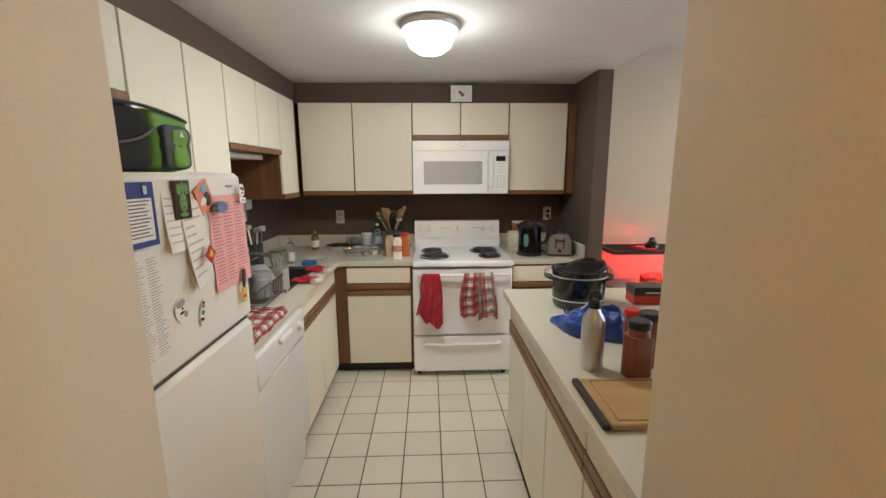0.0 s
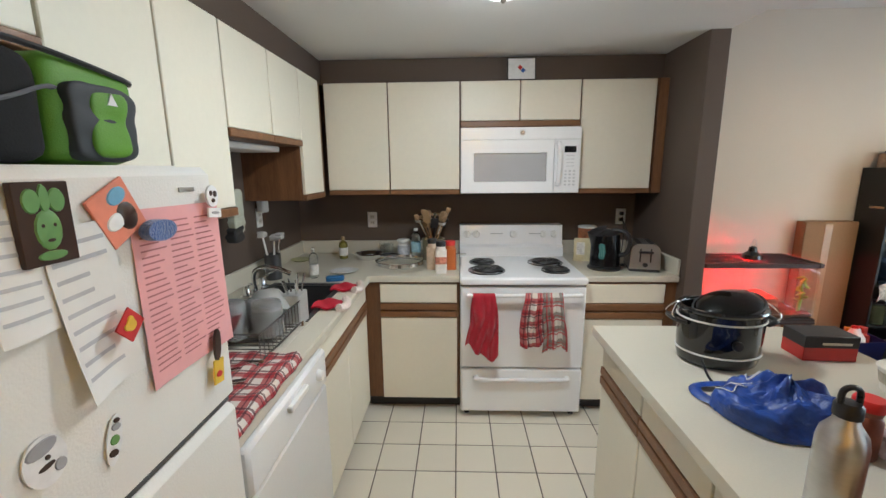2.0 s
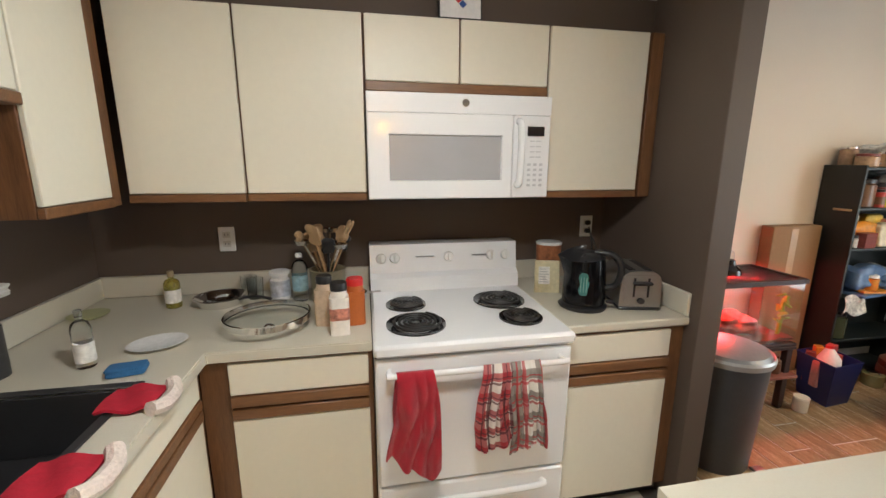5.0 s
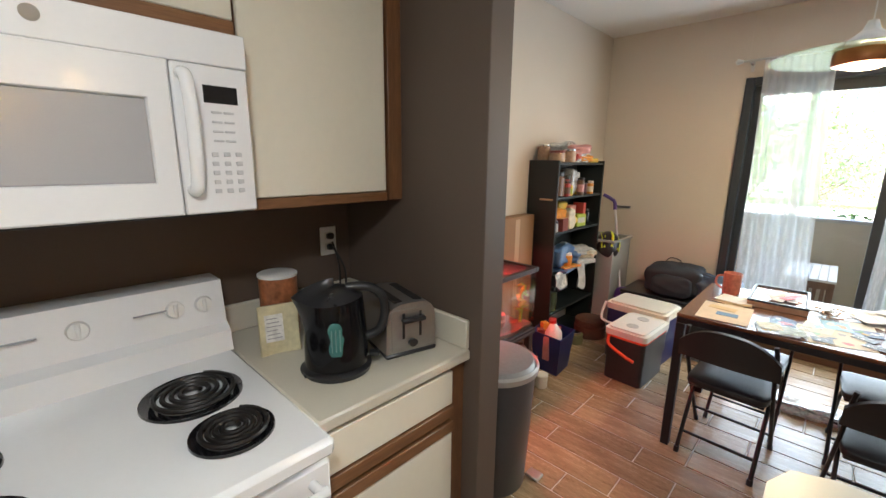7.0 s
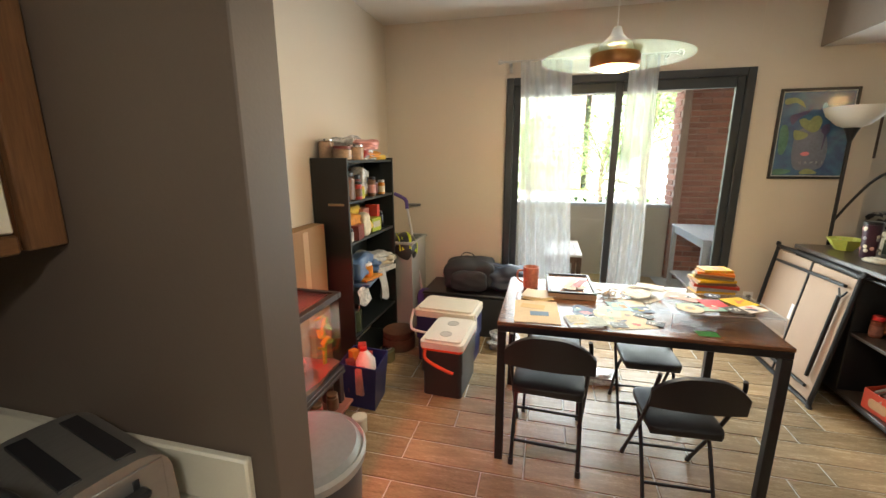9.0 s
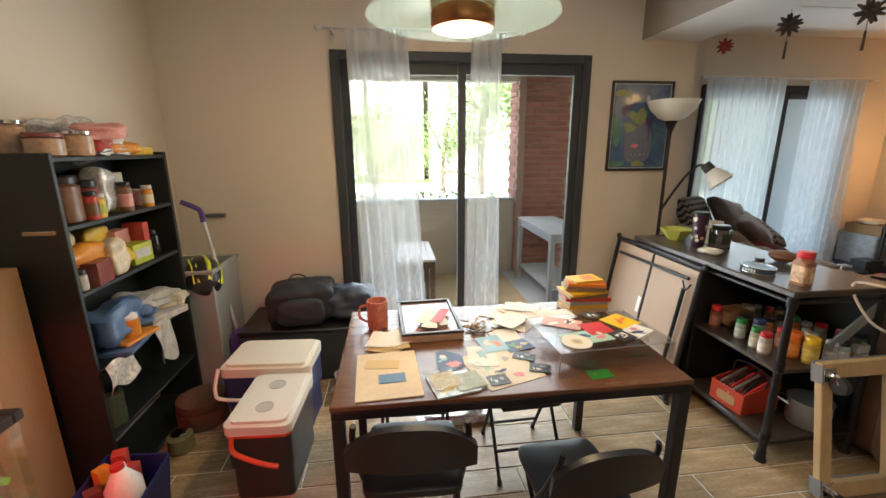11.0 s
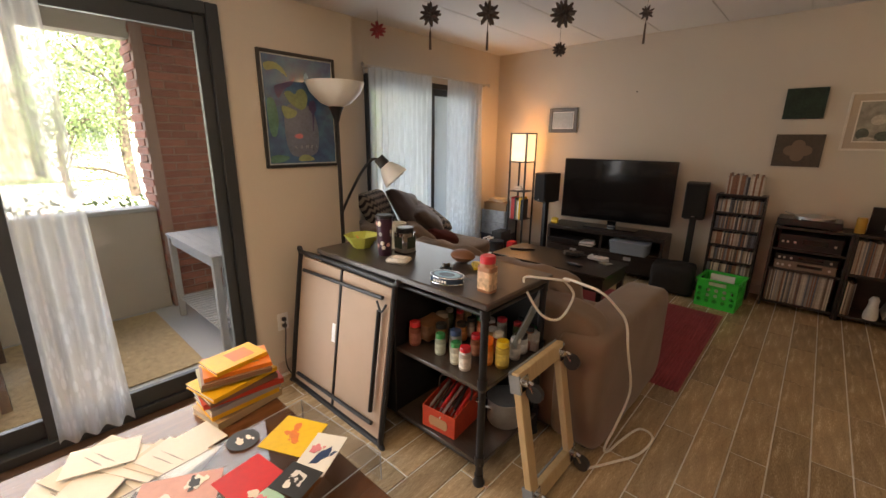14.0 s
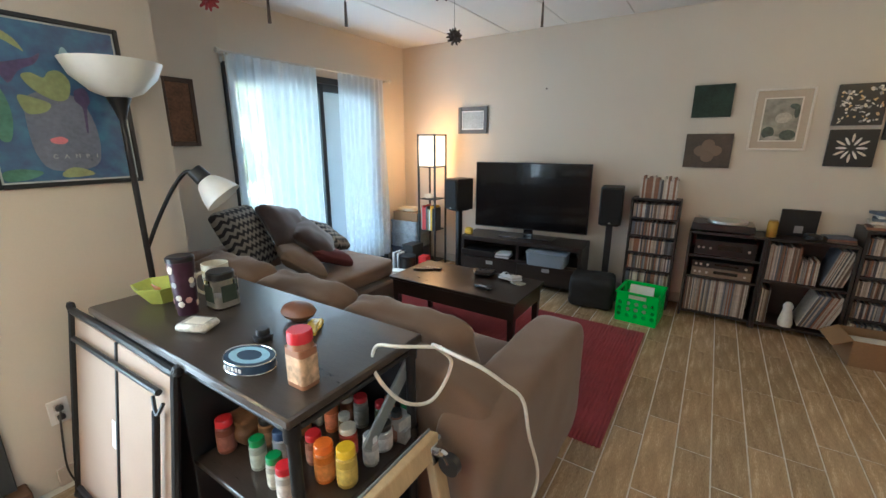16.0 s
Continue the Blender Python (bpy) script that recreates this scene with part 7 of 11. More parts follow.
flat("round_sticker", "black round sticker with white shapes", "sticker", [(2.825 + 0.036 * math.cos(k * math.pi / 10), 1.625 + 0.036 * math.sin(k * math.pi / 10)) for k in range(20)], BLACKP, AZ + 0.002, group=GC, motifs=[(0, 0.008, 0.022, 0.013, 0, PAPER), (0, -0.012, 0.016, 0.008, 0, PAPER)])
flat("figure_sticker", "white outlined figure sticker on a navy banner", "sticker", quad(2.655, 1.525, 0.075, 0.12, 30), PAPER, AZ + 0.002, group=GC, motifs=[(-0.01, 0.0, 0.018, 0.045, 0, DKBLUE), (0.02, 0.0, 0.018, 0.02, 0, ROSE)])
flat("wheel_sticker", "black and white wheel sticker", "sticker", quad(2.625, 1.60, 0.08, 0.075, 20), BLACKP, AZ + 0.003, group=GC, motifs=[(0, 0, 0.028, 0.028, 0, PAPER), (0, 0, 0.018, 0.018, 0, BLACKP), (0, 0, 0.006, 0.006, 0, PAPER)])


# ---- shelf corner ----
def bottle(at, label, category, r, h, body, cap, cap_h=0.03, cap_r=None, neck=0.0, square=False, band=None, group="", name="jar", seg=20):
    """A jar or bottle with its lid, and a paper label round it where it has one."""
    s = thing(name, label, category, at, group)
    cap_r = cap_r or r * 0.9
    if square:
        bb = bm_new()
        prism(bb, rounded(2 * r, 2 * r * 0.8, r * 0.35), 0.0, h * 0.88)
        lathe(bb, [(r * 0.95, h * 0.88), (cap_r * 0.95, h * 0.97), (cap_r * 0.9, h)], seg=seg)
        part("body", bb, body, s)
    else:
        sh = h * (0.70 if neck else 0.93)
        part("body", lathe(bm_new(), [(0, 0.0), (r * 0.9, 0.0), (r, 0.006), (r, sh), (r * 0.86, sh + (h - sh) * 0.4), (cap_r * 0.85, h - 0.001), (0, h)], seg=seg), body, s)
    part("lid", lathe(bm_new(), [(0, h), (cap_r, h + 0.001), (cap_r, h + cap_h * 0.85), (cap_r * 0.9, h + cap_h), (0, h + cap_h)], seg=seg), cap, s)
    if band:
        z0, z1, mt = band
        if square:
            part("label", prism(bm_new(), rounded(2 * r + 0.001, 2 * r * 0.8 + 0.001, r * 0.35), h * z0, h * z1), mt, s, "printed label")
        else:
            part("label", lathe(bm_new(), [(r + 0.0006, h * z0), (r + 0.0008, h * z1)], seg=seg), mt, s, "printed label")
    return s


def carton(at, size, material, label, category, rz=0.0, group="", name="carton", stripe=None):
    s = thing(name, label, category, Matrix.Translation(at) @ Matrix.Rotation(radians(rz), 4, "Z"), group)
    w, d, h = size
    part("box", bx((-w / 2, -d / 2, 0.0), (w / 2, d / 2, h), 0.002), material, s)
    if stripe:
        part("print", bx((-w * 0.38, -d / 2 - 0.0008, h * 0.3), (w * 0.38, -d / 2 + 0.001, h * 0.75), 0.0003), stripe, s, "printed panel")
    return s


def bag_of(at, size, material, label, category, seed, name="bag", rz=0.0, puff=0.4, wobble=0.02):
    s = solo(name, cushion(bm_new(), size, (0, 0, size[2] / 2), puff=puff, wobble=wobble, seed=seed, n=10), material, label, category, Matrix.Translation(at) @ Matrix.Rotation(radians(rz), 4, "Z"))
    return s


SHELFBLACK = mat("black_green_shelf_paint", (0.010, 0.014, 0.013), 0.5, vary=0.2, scale=4, fine=80)
SH = thing("bookcase", "tall black wooden shelf unit full of food packets", "shelf")
sx0, sx1, sy0, sy1 = 2.985, 3.785, 3.66, 3.915
part("side_panel", bx((sx0, sy0, 0.0), (sx0 + 0.02, sy1, 1.50), 0.003), SHELFBLACK, SH)
part("side_panel", bx((sx1 - 0.02, sy0, 0.0), (sx1, sy1, 1.50), 0.003), SHELFBLACK, SH)
part("back_panel", bx((sx0 + 0.021, sy1 - 0.008, 0.02), (sx1 - 0.021, sy1, 1.48), 0.001), SHELFBLACK, SH)
SZ = (0.03, 0.30, 0.615, 0.955, 1.225, 1.485)
for z in SZ:
    part("shelf", bx((sx0 + 0.021, sy0 + 0.006, z - 0.018), (sx1 - 0.021, sy1 - 0.009, z), 0.002), SHELFBLACK, SH)
solo("wood_latch", bx((sx0 - 0.012, 3.69, 1.20), (sx0 - 0.0005, 3.80, 1.215), 0.003), wood("pale_latch", (0.5, 0.36, 0.2), (0.36, 0.24, 0.13)), "pale wood strip fixed to the black shelf side", "latch")
JARGLASS = clear("jar_glass", (0.95, 0.96, 0.96))
GROUND = mat("brown_spice", (0.16, 0.07, 0.035), 0.8, vary=0.3, fine=300)
SNACK = [mat("pack_" + n, c, 0.35, vary=0.25, scale=20, fine=70, bump=0.3) for n, c in (("orange", (0.60, 0.24, 0.03)), ("yellow", (0.65, 0.43, 0.06)), ("cream", (0.60, 0.52, 0.38)), ("lime", (0.36, 0.42, 0.04)), ("maroon", (0.19, 0.045, 0.04)), ("red", (0.42, 0.05, 0.04)), ("blue", (0.09, 0.16, 0.30)), ("brown", (0.15, 0.075, 0.04)), ("pale", (0.48, 0.46, 0.42)), ("pink", (0.55, 0.25, 0.22)))]
GS = "food on the black shelf"
bottle((3.09, 3.74, 1.486), "squat clear snack jar with a red lid", "jar", 0.062, 0.07, mat("snack_jar_tint", (0.40, 0.27, 0.18), 0.15, vary=0.3, scale=40), SNACK[4], 0.018, 0.06, group=GS)
bag_of((3.27, 3.78, 1.486), (0.26, 0.2, 0.07), SILVER, "crumpled clear film bags on the shelf top", "bag", 3)
bag_of((3.36, 3.76, 1.49), (0.24, 0.14, 0.085), SNACK[5], "dark red snack bag on the shelf top", "bag", 4, rz=20)
bag_of((3.52, 3.75, 1.486), (0.18, 0.12, 0.06), SNACK[0], "orange snack bag on the shelf top", "bag", 5, rz=-10)
carton((3.66, 3.75, 1.486), (0.18, 0.10, 0.035), SNACK[1], "flat yellow box on the shelf top", "box", 4, GS)
bottle((3.115, 3.75, 1.226), "wide jar of brown powder with a black lid", "jar", 0.07, 0.155, SNACK[7], BLACK_PLASTIC, 0.03, 0.066, group=GS)
bottle((3.26, 3.75, 1.226), "dark glass jar with a black lid", "jar", 0.05, 0.13, SNACK[4], BLACK_PLASTIC, 0.03, 0.045, group=GS)
bag_of((3.37, 3.76, 1.226), (0.09, 0.1, 0.21), SILVER, "hanging crinkled clear film packet", "packet", 6, puff=0.2)
carton((3.47, 3.75, 1.226), (0.13, 0.07, 0.09), SNACK[1], "yellow tea box on the shelf", "box", 6, GS, stripe=SNACK[7])
carton((3.54, 3.82, 1.226), (0.11, 0.06, 0.175), SNACK[8], "tall pale box on the shelf", "box", -4, GS, stripe=SNACK[6])
bottle((3.63, 3.76, 1.226), "pink and white tin on the shelf", "tin", 0.033, 0.08, SNACK[9], SNACK[8], 0.006, 0.033, group=GS)
bag_of((3.16, 3.77, 0.956), (0.26, 0.13, 0.17), SNACK[0], "orange chip bag on the shelf", "bag", 7, puff=0.3)
bottle((3.06, 3.70, 0.956), "small white jar with a dark lid", "jar", 0.025, 0.065, SNACK[8], BLACK_PLASTIC, 0.02, 0.022, group=GS)
carton((3.15, 3.69, 0.956), (0.12, 0.06, 0.10), SNACK[4], "maroon box on the shelf", "box", 8, GS)
bag_of((3.30, 3.72, 0.956), (0.1, 0.08, 0.16), SNACK[2], "cream paper bag on the shelf", "bag", 8, puff=0.2)
bag_of((3.37, 3.74, 0.956), (0.09, 0.09, 0.11), SNACK[1], "yellow packet on the shelf", "packet", 9, puff=0.2)
carton((3.49, 3.73, 0.956), (0.14, 0.08, 0.10), SNACK[3], "lime green box on the shelf", "box", -5, GS, stripe=SNACK[8])
carton((3.48, 3.80, 0.956), (0.12, 0.06, 0.17), SNACK[9], "pink carton on the shelf", "box", 3, GS)
carton((3.575, 3.76, 0.956), (0.045, 0.1, 0.19), SNACK[5], "tall red box on the shelf", "box", -3, GS)
bottle((3.67, 3.74, 0.956), "dark bottle on the shelf", "bottle", 0.03, 0.11, BLACK_GLOSS, BLACK_PLASTIC, 0.02, 0.02, group=GS)
bag_of((3.28, 3.76, 0.617), (0.28, 0.17, 0.20), SNACK[6], "crumpled blue plastic bag on the shelf", "bag", 10, puff=0.3, wobble=0.05)
bottle((3.27, 3.69, 0.655), "orange pill tub with a white lid", "tub", 0.045, 0.085, SNACK[0], WHITE_PLASTIC, 0.02, 0.04, group=GS)
for k, (x, y, w, d, h, c, r) in enumerate(((3.24, 3.70, 0.24, 0.15, 0.02, 6, 8), (3.28, 3.69, 0.2, 0.13, 0.016, 0, -12), (3.47, 3.72, 0.2, 0.15, 0.03, 2, 20), (3.58, 3.72, 0.22, 0.16, 0.035, 8, -18))):
    carton((x, y, 0.617 + k * 0.002 + (0.021 if k == 1 else 0)), (w, d, h), SNACK[c], "untidy paper packets spilling over the shelf", "packet", r, GS)
solo("hanging_bag", sheet(bm_new(), 10, 14, lambda u, v: (3.45 + (u - 0.5) * (0.2 - 0.09 * v), 3.652 - 0.012 - 0.02 * math.sin(5 * u + 3 * v), 0.65 - 0.22 * v + 0.02 * math.sin(6 * u)), 0.002), SNACK[8], "white plastic bag hanging over the shelf edge", "bag")
solo("hanging_bag", sheet(bm_new(), 10, 12, lambda u, v: (3.10 + (u - 0.5) * 0.2, 3.650 - 0.012 - 0.015 * math.sin(4 * u + 3 * v), 0.63 - 0.13 * v + 0.02 * math.sin(7 * u)), 0.002), mat("printed_white_bag", (0.55, 0.52, 0.46), 0.4, vary=0.5, scale=30), "printed paper hanging over the shelf edge", "bag")
bottle((3.10, 3.74, 0.302), "large olive glass jar on the low shelf", "jar", 0.07, 0.16, mat("dark_olive_glass", (0.06, 0.07, 0.04), 0.12, coat=0.4), BLACK_PLASTIC, 0.02, 0.06, group=GS)
bottle((3.52, 3.55, 0.0), "brown woven round basket on the floor", "basket", 0.13, 0.11, mat("brown_wicker", (0.13, 0.065, 0.035), 0.8, vary=0.4, fine=90, bump=0.8), mat("brown_wicker_lid", (0.11, 0.055, 0.03), 0.8, vary=0.4, fine=90, bump=0.8), 0.05, 0.125, name="basket", seg=32)
bottle((3.28, 3.56, 0.0), "round clear glass jar on the floor", "jar", 0.06, 0.09, mat("olive_glass", (0.20, 0.19, 0.10), 0.1), CHROME, 0.012, 0.04)

# a second, fuller row behind and over the first
bag_of((3.36, 3.80, 1.487), (0.36, 0.18, 0.15), SILVER, "large crumpled clear film bag on the shelf top", "bag", 61, puff=0.3, wobble=0.07)
bottle((3.20, 3.70, 1.486), "squat clear snack jar with a steel lid", "jar", 0.055, 0.085, bpy.data.materials["snack_jar_tint"], CHROME, 0.015, 0.054, group=GS)
bottle((3.10, 3.86, 1.486), "tall clear snack jar with a steel lid", "jar", 0.05, 0.12, bpy.data.materials["snack_jar_tint"], CHROME, 0.015, 0.048, group=GS)
for k, (x, y, z, w, d, h, c, r, lab) in enumerate((
        (3.44, 3.82, 1.486, 0.22, 0.12, 0.13, 4, 12, "crumpled maroon snack bag on the shelf top"), (3.30, 3.70, 1.555, 0.20, 0.12, 0.07, 9, -20, "crumpled pink film bag on the shelf top"),
        (3.57, 3.84, 1.486, 0.16, 0.10, 0.10, 0, 6, "orange snack bag on the shelf top"),
        (3.10, 3.83, 0.956, 0.16, 0.10, 0.22, 2, 4, "cream paper packet at the back of the shelf"), (3.38, 3.85, 0.956, 0.14, 0.08, 0.20, 1, -8, "yellow packet at the back of the shelf"),
        (3.68, 3.84, 0.956, 0.12, 0.08, 0.15, 7, 6, "brown packet at the back of the shelf"), (3.19, 3.85, 1.226, 0.14, 0.08, 0.17, 2, 6, "pale packet at the back of the shelf"),
        (3.45, 3.85, 1.226, 0.13, 0.08, 0.20, 7, -4, "brown packet at the back of the shelf"), (3.66, 3.86, 1.226, 0.12, 0.06, 0.14, 8, 8, "pale packet at the back of the shelf"),
        (3.48, 3.79, 0.652, 0.20, 0.16, 0.13, 8, 12, "crumpled white plastic bag on the shelf"), (3.64, 3.76, 0.655, 0.18, 0.14, 0.10, 8, -24, "crumpled white paper bag on the shelf"),
        (3.40, 3.70, 0.655, 0.12, 0.10, 0.09, 6, 30, "crumpled blue plastic bag on the shelf"), (3.70, 3.70, 0.64, 0.16, 0.12, 0.08, 2, 14, "cream paper bag on the shelf"))):
    bag_of((x, y, z), (w, d, h), SNACK[c], lab, "bag", 30 + k, rz=r, puff=0.3, wobble=0.035)
for k, (x, r_, h, c) in enumerate(((3.185, 0.030, 0.10, 5), (3.235, 0.026, 0.085, 1), (3.42, 0.030, 0.12, 7), (3.60, 0.026, 0.09, 0))):
    bottle((x, 3.69, 1.226), "small food jar on the black shelf", "jar", r_, h, SNACK[c], SNACK[8] if k % 2 else BLACK_PLASTIC, 0.018, r_ * 0.95, group=GS, band=(0.2, 0.7, SNACK[(c + 2) % 10]))

# helmet bin, mop, backpack on a low black chest
s = thing("storage_bin", "tall grey translucent plastic storage bin", "bin")
GREYP = mat("grey_translucent_plastic", (0.30, 0.32, 0.31), 0.4, vary=0.06)
for a, c in (((3.80, 3.52), (3.81, 3.90)), ((4.19, 3.52), (4.20, 3.90)), ((3.811, 3.52), (4.189, 3.53)), ((3.811, 3.89), (4.189, 3.90))):
    part("side", bx((*a, 0.0), (*c, 0.784), 0.003), GREYP, s)
part("contents", bx((3.812, 3.532, 0.01), (4.188, 3.888, 0.68), 0.02), mat("folded_grey_cloth", (0.20, 0.20, 0.20), 0.9, vary=0.3, fine=60, bump=0.4), s, "folded grey cloth")
b = bm_new()
for a, c in (((3.785, 3.505), (3.812, 3.915)), ((4.188, 3.505), (4.215, 3.915)), ((3.813, 3.505), (4.187, 3.532)), ((3.813, 3.888), (4.187, 3.915))):
    box(b, (*a, 0.785), (*c, 0.81), 0.006)
part("rim", b, GREYP, s)
s = thing("bike_helmet", "neon yellow and black cycling helmet in the bin", "helmet", pose(3.90, 3.62, 0.735, 14, -34, 30))
def dome(u, v):
    a, e = 2 * math.pi * u, math.pi / 2 * v
    return (0.14 * math.cos(a) * math.cos(e), 0.105 * math.sin(a) * math.cos(e), 0.13 * math.sin(e))
part("shell", sheet(bm_new(), 28, 10, dome, 0.01), BLACK_PLASTIC, s)
for k in range(7):
    y = -0.075 + 0.025 * k
    part("vent", tube(bm_new(), smooth_path([(-0.10, y, 0.095 - abs(y) * 0.5), (0.0, y * 1.05, 0.139 - abs(y) * 0.6), (0.10, y, 0.095 - abs(y) * 0.5)]), 0.0125 if k % 2 else 0.006, 6, flat=0.6), mat("neon_yellow_shell", (0.55, 0.65, 0.02), 0.35) if k == 0 else bpy.data.materials["neon_yellow_shell"], s, "neon yellow rib")
s = thing("spray_mop", "purple and grey spray mop leaning on the wall", "mop")
part("pole", cyl(bm_new(), (3.93, 3.43, 0.10), (4.11, 3.66, 1.06), 0.011, seg=10), mat("silver_pole", (0.6, 0.6, 0.62), 0.3, metal=0.6), s)
part("grip", tube(bm_new(), smooth_path([(4.11, 3.66, 1.05), (4.125, 3.675, 1.12), (4.12, 3.71, 1.15), (4.11, 3.78, 1.185)]), 0.017, 8), mat("purple_plastic", (0.09, 0.05, 0.24), 0.35), s, "purple bent grip")
part("tank", cushion(bm_new(), (0.10, 0.12, 0.24), (3.94, 3.45, 0.25), puff=0.2), bpy.data.materials["purple_plastic"], s, "purple fluid tank")
part("head", bx((3.84, 3.30, 0.0), (3.94, 3.58, 0.03), 0.01), bpy.data.materials["purple_plastic"], s)
s = solo("towel_bar", bx((4.30, 3.60, 1.055), (4.338, 3.745, 1.075), 0.004), mat("grey_metal_bar", (0.22, 0.22, 0.22), 0.4, metal=0.6), "small grey metal towel bar on the wall", "handle")
s = thing("low_chest", "low black storage bench under the backpack", "bench")
part("body", bx((3.86, 2.66, 0.0), (4.30, 3.44, 0.345), 0.008), mat("dark_grey_fabric_box", (0.035, 0.036, 0.038), 0.7, vary=0.25, fine=160, bump=0.3), s)
part("lid", bx((3.85, 2.65, 0.347), (4.31, 3.45, 0.372), 0.008), BLACK_PLASTIC, s)
BPK = mat("dark_backpack_nylon", (0.020, 0.023, 0.030), 0.6, vary=0.25, fine=260, bump=0.25)
s = thing("backpack", "dark navy backpack lying on the low bench", "backpack", pose(4.06, 3.07, 0.375, 0, 0, 6))
part("main_bag", cushion(bm_new(), (0.30, 0.44, 0.27), (0, 0, 0.13), puff=0.35, wobble=0.02, seed=5), BPK, s)
part("pocket", cushion(bm_new(), (0.10, 0.30, 0.18), (-0.15, 0.0, 0.10), puff=0.3, seed=6), BPK, s)
part("handle", tube(bm_new(), smooth_path([(0, -0.05, 0.25), (0, -0.02, 0.30), (0, 0.05, 0.31), (0, 0.09, 0.26)]), 0.009, 6, flat=0.5), BPK, s)
part("strap", tube(bm_new(), smooth_path([(-0.05, -0.20, 0.22), (-0.08, -0.30, 0.20), (-0.06, -0.32, 0.08), (0.0, -0.24, 0.02)]), 0.016, 6, flat=0.35), BPK, s)
s = solo("dark_jacket", cushion(bm_new(), (0.26, 0.30, 0.22), puff=0.4, wobble=0.04, seed=12), mat("navy_quilted_cloth", (0.03, 0.045, 0.075), 0.55, vary=0.3, fine=40, bump=0.4), "dark blue quilted jacket heaped beside the backpack", "jacket", (4.06, 2.74, 0.475))
solo("silver_packet", cushion(bm_new(), (0.2, 0.22, 0.10), (0, 0, 0.05), puff=0.3, wobble=0.05, seed=3), SILVER, "crumpled silver film packet on the floor", "packet", (3.72, 2.72, 0.001))
solo("silver_packet", cushion(bm_new(), (0.14, 0.40, 0.07), (0, 0, 0.035), puff=0.3, wobble=0.04, seed=8), SILVER, "crumpled clear film packet under the table", "packet", (3.35, 2.12, 0.001))


def ice_chest(label, x0, y0, x1, y1, h, body, lid, lid_h, recess=True, handle=None, rz=0.0):
    s = thing("cooler_box", label, "cooler", Matrix.Translation(((x0 + x1) / 2, (y0 + y1) / 2, 0)) @ Matrix.Rotation(radians(rz), 4, "Z"), "cooler boxes")
    w, d = x1 - x0, y1 - y0
    bb = bm_new()
    for z0, z1, k in ((0.0, h * 0.5, 0.95), (h * 0.5, h, 1.0)):
        prism(bb, rounded(w * k, d * k, 0.03), z0 + 0.0005, z1)
    part("body", bb, body, s)
    l_ = part("lid", prism(bm_new(), rounded(w + 0.015, d + 0.015, 0.035), h + 0.001, h + lid_h * 0.75), lid, s)
    part("lid_top", prism(bm_new(), rounded(w - 0.03, d - 0.03, 0.03), h + lid_h * 0.751, h + lid_h), lid, s)
    if recess:
        for k in (-1, 1):
            part("cup_recess", lathe(bm_new(), [(0.040, 0), (0.040, 0.002), (0.034, 0.002), (0.033, 0.0006), (0, 0.0006)], (k * w * 0.22, 0, h + lid_h + 0.0005), 24), mat("recess_grey", (0.45, 0.45, 0.43), 0.5), s)
    if handle:
        part("handle", handle, mat("red_orange_plastic", (0.75, 0.08, 0.03), 0.4) if recess else WHITE_PLASTIC, s, "red plastic carrying handle" if recess else "white plastic carrying handle")
    return s


hb = tube(bm_new(), smooth_path([(-0.215, 0.10, 0.33), (-0.235, 0.09, 0.27), (-0.25, -0.02, 0.225), (-0.245, -0.09, 0.20)]), 0.011, 8)
s = ice_chest("dark grey ice cooler with a white lid and red handle", 2.90, 2.895, 3.31, 3.165, 0.33, mat("charcoal_plastic", (0.028, 0.028, 0.030), 0.4, vary=0.15), mat("off_white_lid", (0.72, 0.70, 0.65), 0.4, vary=0.05), 0.055, True, hb, -3)
part("red_band", prism(bm_new(), rounded(0.412, 0.272, 0.03), 0.314, 0.328), bpy.data.materials["red_orange_plastic"], s, "red band under the lid")
hb = tube(bm_new(), smooth_path([(-0.14, -0.235, 0.40), (-0.19, -0.24, 0.30), (-0.20, -0.18, 0.255), (-0.20, 0.18, 0.255), (-0.19, 0.24, 0.30), (-0.14, 0.235, 0.40)]), 0.010, 8)
ice_chest("navy blue ice cooler with a white lid", 3.33, 2.90, 3.64, 3.34, 0.355, mat("navy_plastic", (0.02, 0.025, 0.10), 0.4), mat("cream_white_lid", (0.74, 0.70, 0.60), 0.4, vary=0.06), 0.065, False, hb, -4)
# blue basket with jugs
s = thing("waste_basket", "dark blue plastic basket full of empty packaging", "basket", pose(2.77, 3.50, 0) @ Matrix.Scale(1.16, 4))
bb = bm_new()
BL = [(0.10, 0.0), (0.125, 0.24), (0.13, 0.25), (0.122, 0.25), (0.098, 0.012), (0.0, 0.01)]
lathe(bb, [(0, 0.0)] + BL, seg=4, m=Matrix.Rotation(radians(45), 4, "Z") @ Matrix.Diagonal((1.3, 1.1, 1, 1)))
part("basket", bb, mat("navy_basket_plastic", (0.012, 0.02, 0.11), 0.4), s)
s = thing("milk_jug", "white plastic jug with a red cap in the basket", "jug", pose(2.73, 3.46, 0.16, -6, 4, 20))
part("body", lathe(bm_new(), [(0, 0), (0.055, 0.0), (0.06, 0.02), (0.06, 0.13), (0.03, 0.18), (0.02, 0.195), (0, 0.2)], seg=20), mat("milky_plastic", (0.75, 0.72, 0.68), 0.4), s)
part("cap", cyl(bm_new(), (0, 0, 0.196), (0, 0, 0.215), 0.022, seg=16), RED, s, "red cap")
part("handle", tube(bm_new(), smooth_path([(0.02, 0.0, 0.185), (0.055, 0, 0.18), (0.064, 0, 0.12)]), 0.009, 8), bpy.data.materials["milky_plastic"], s)
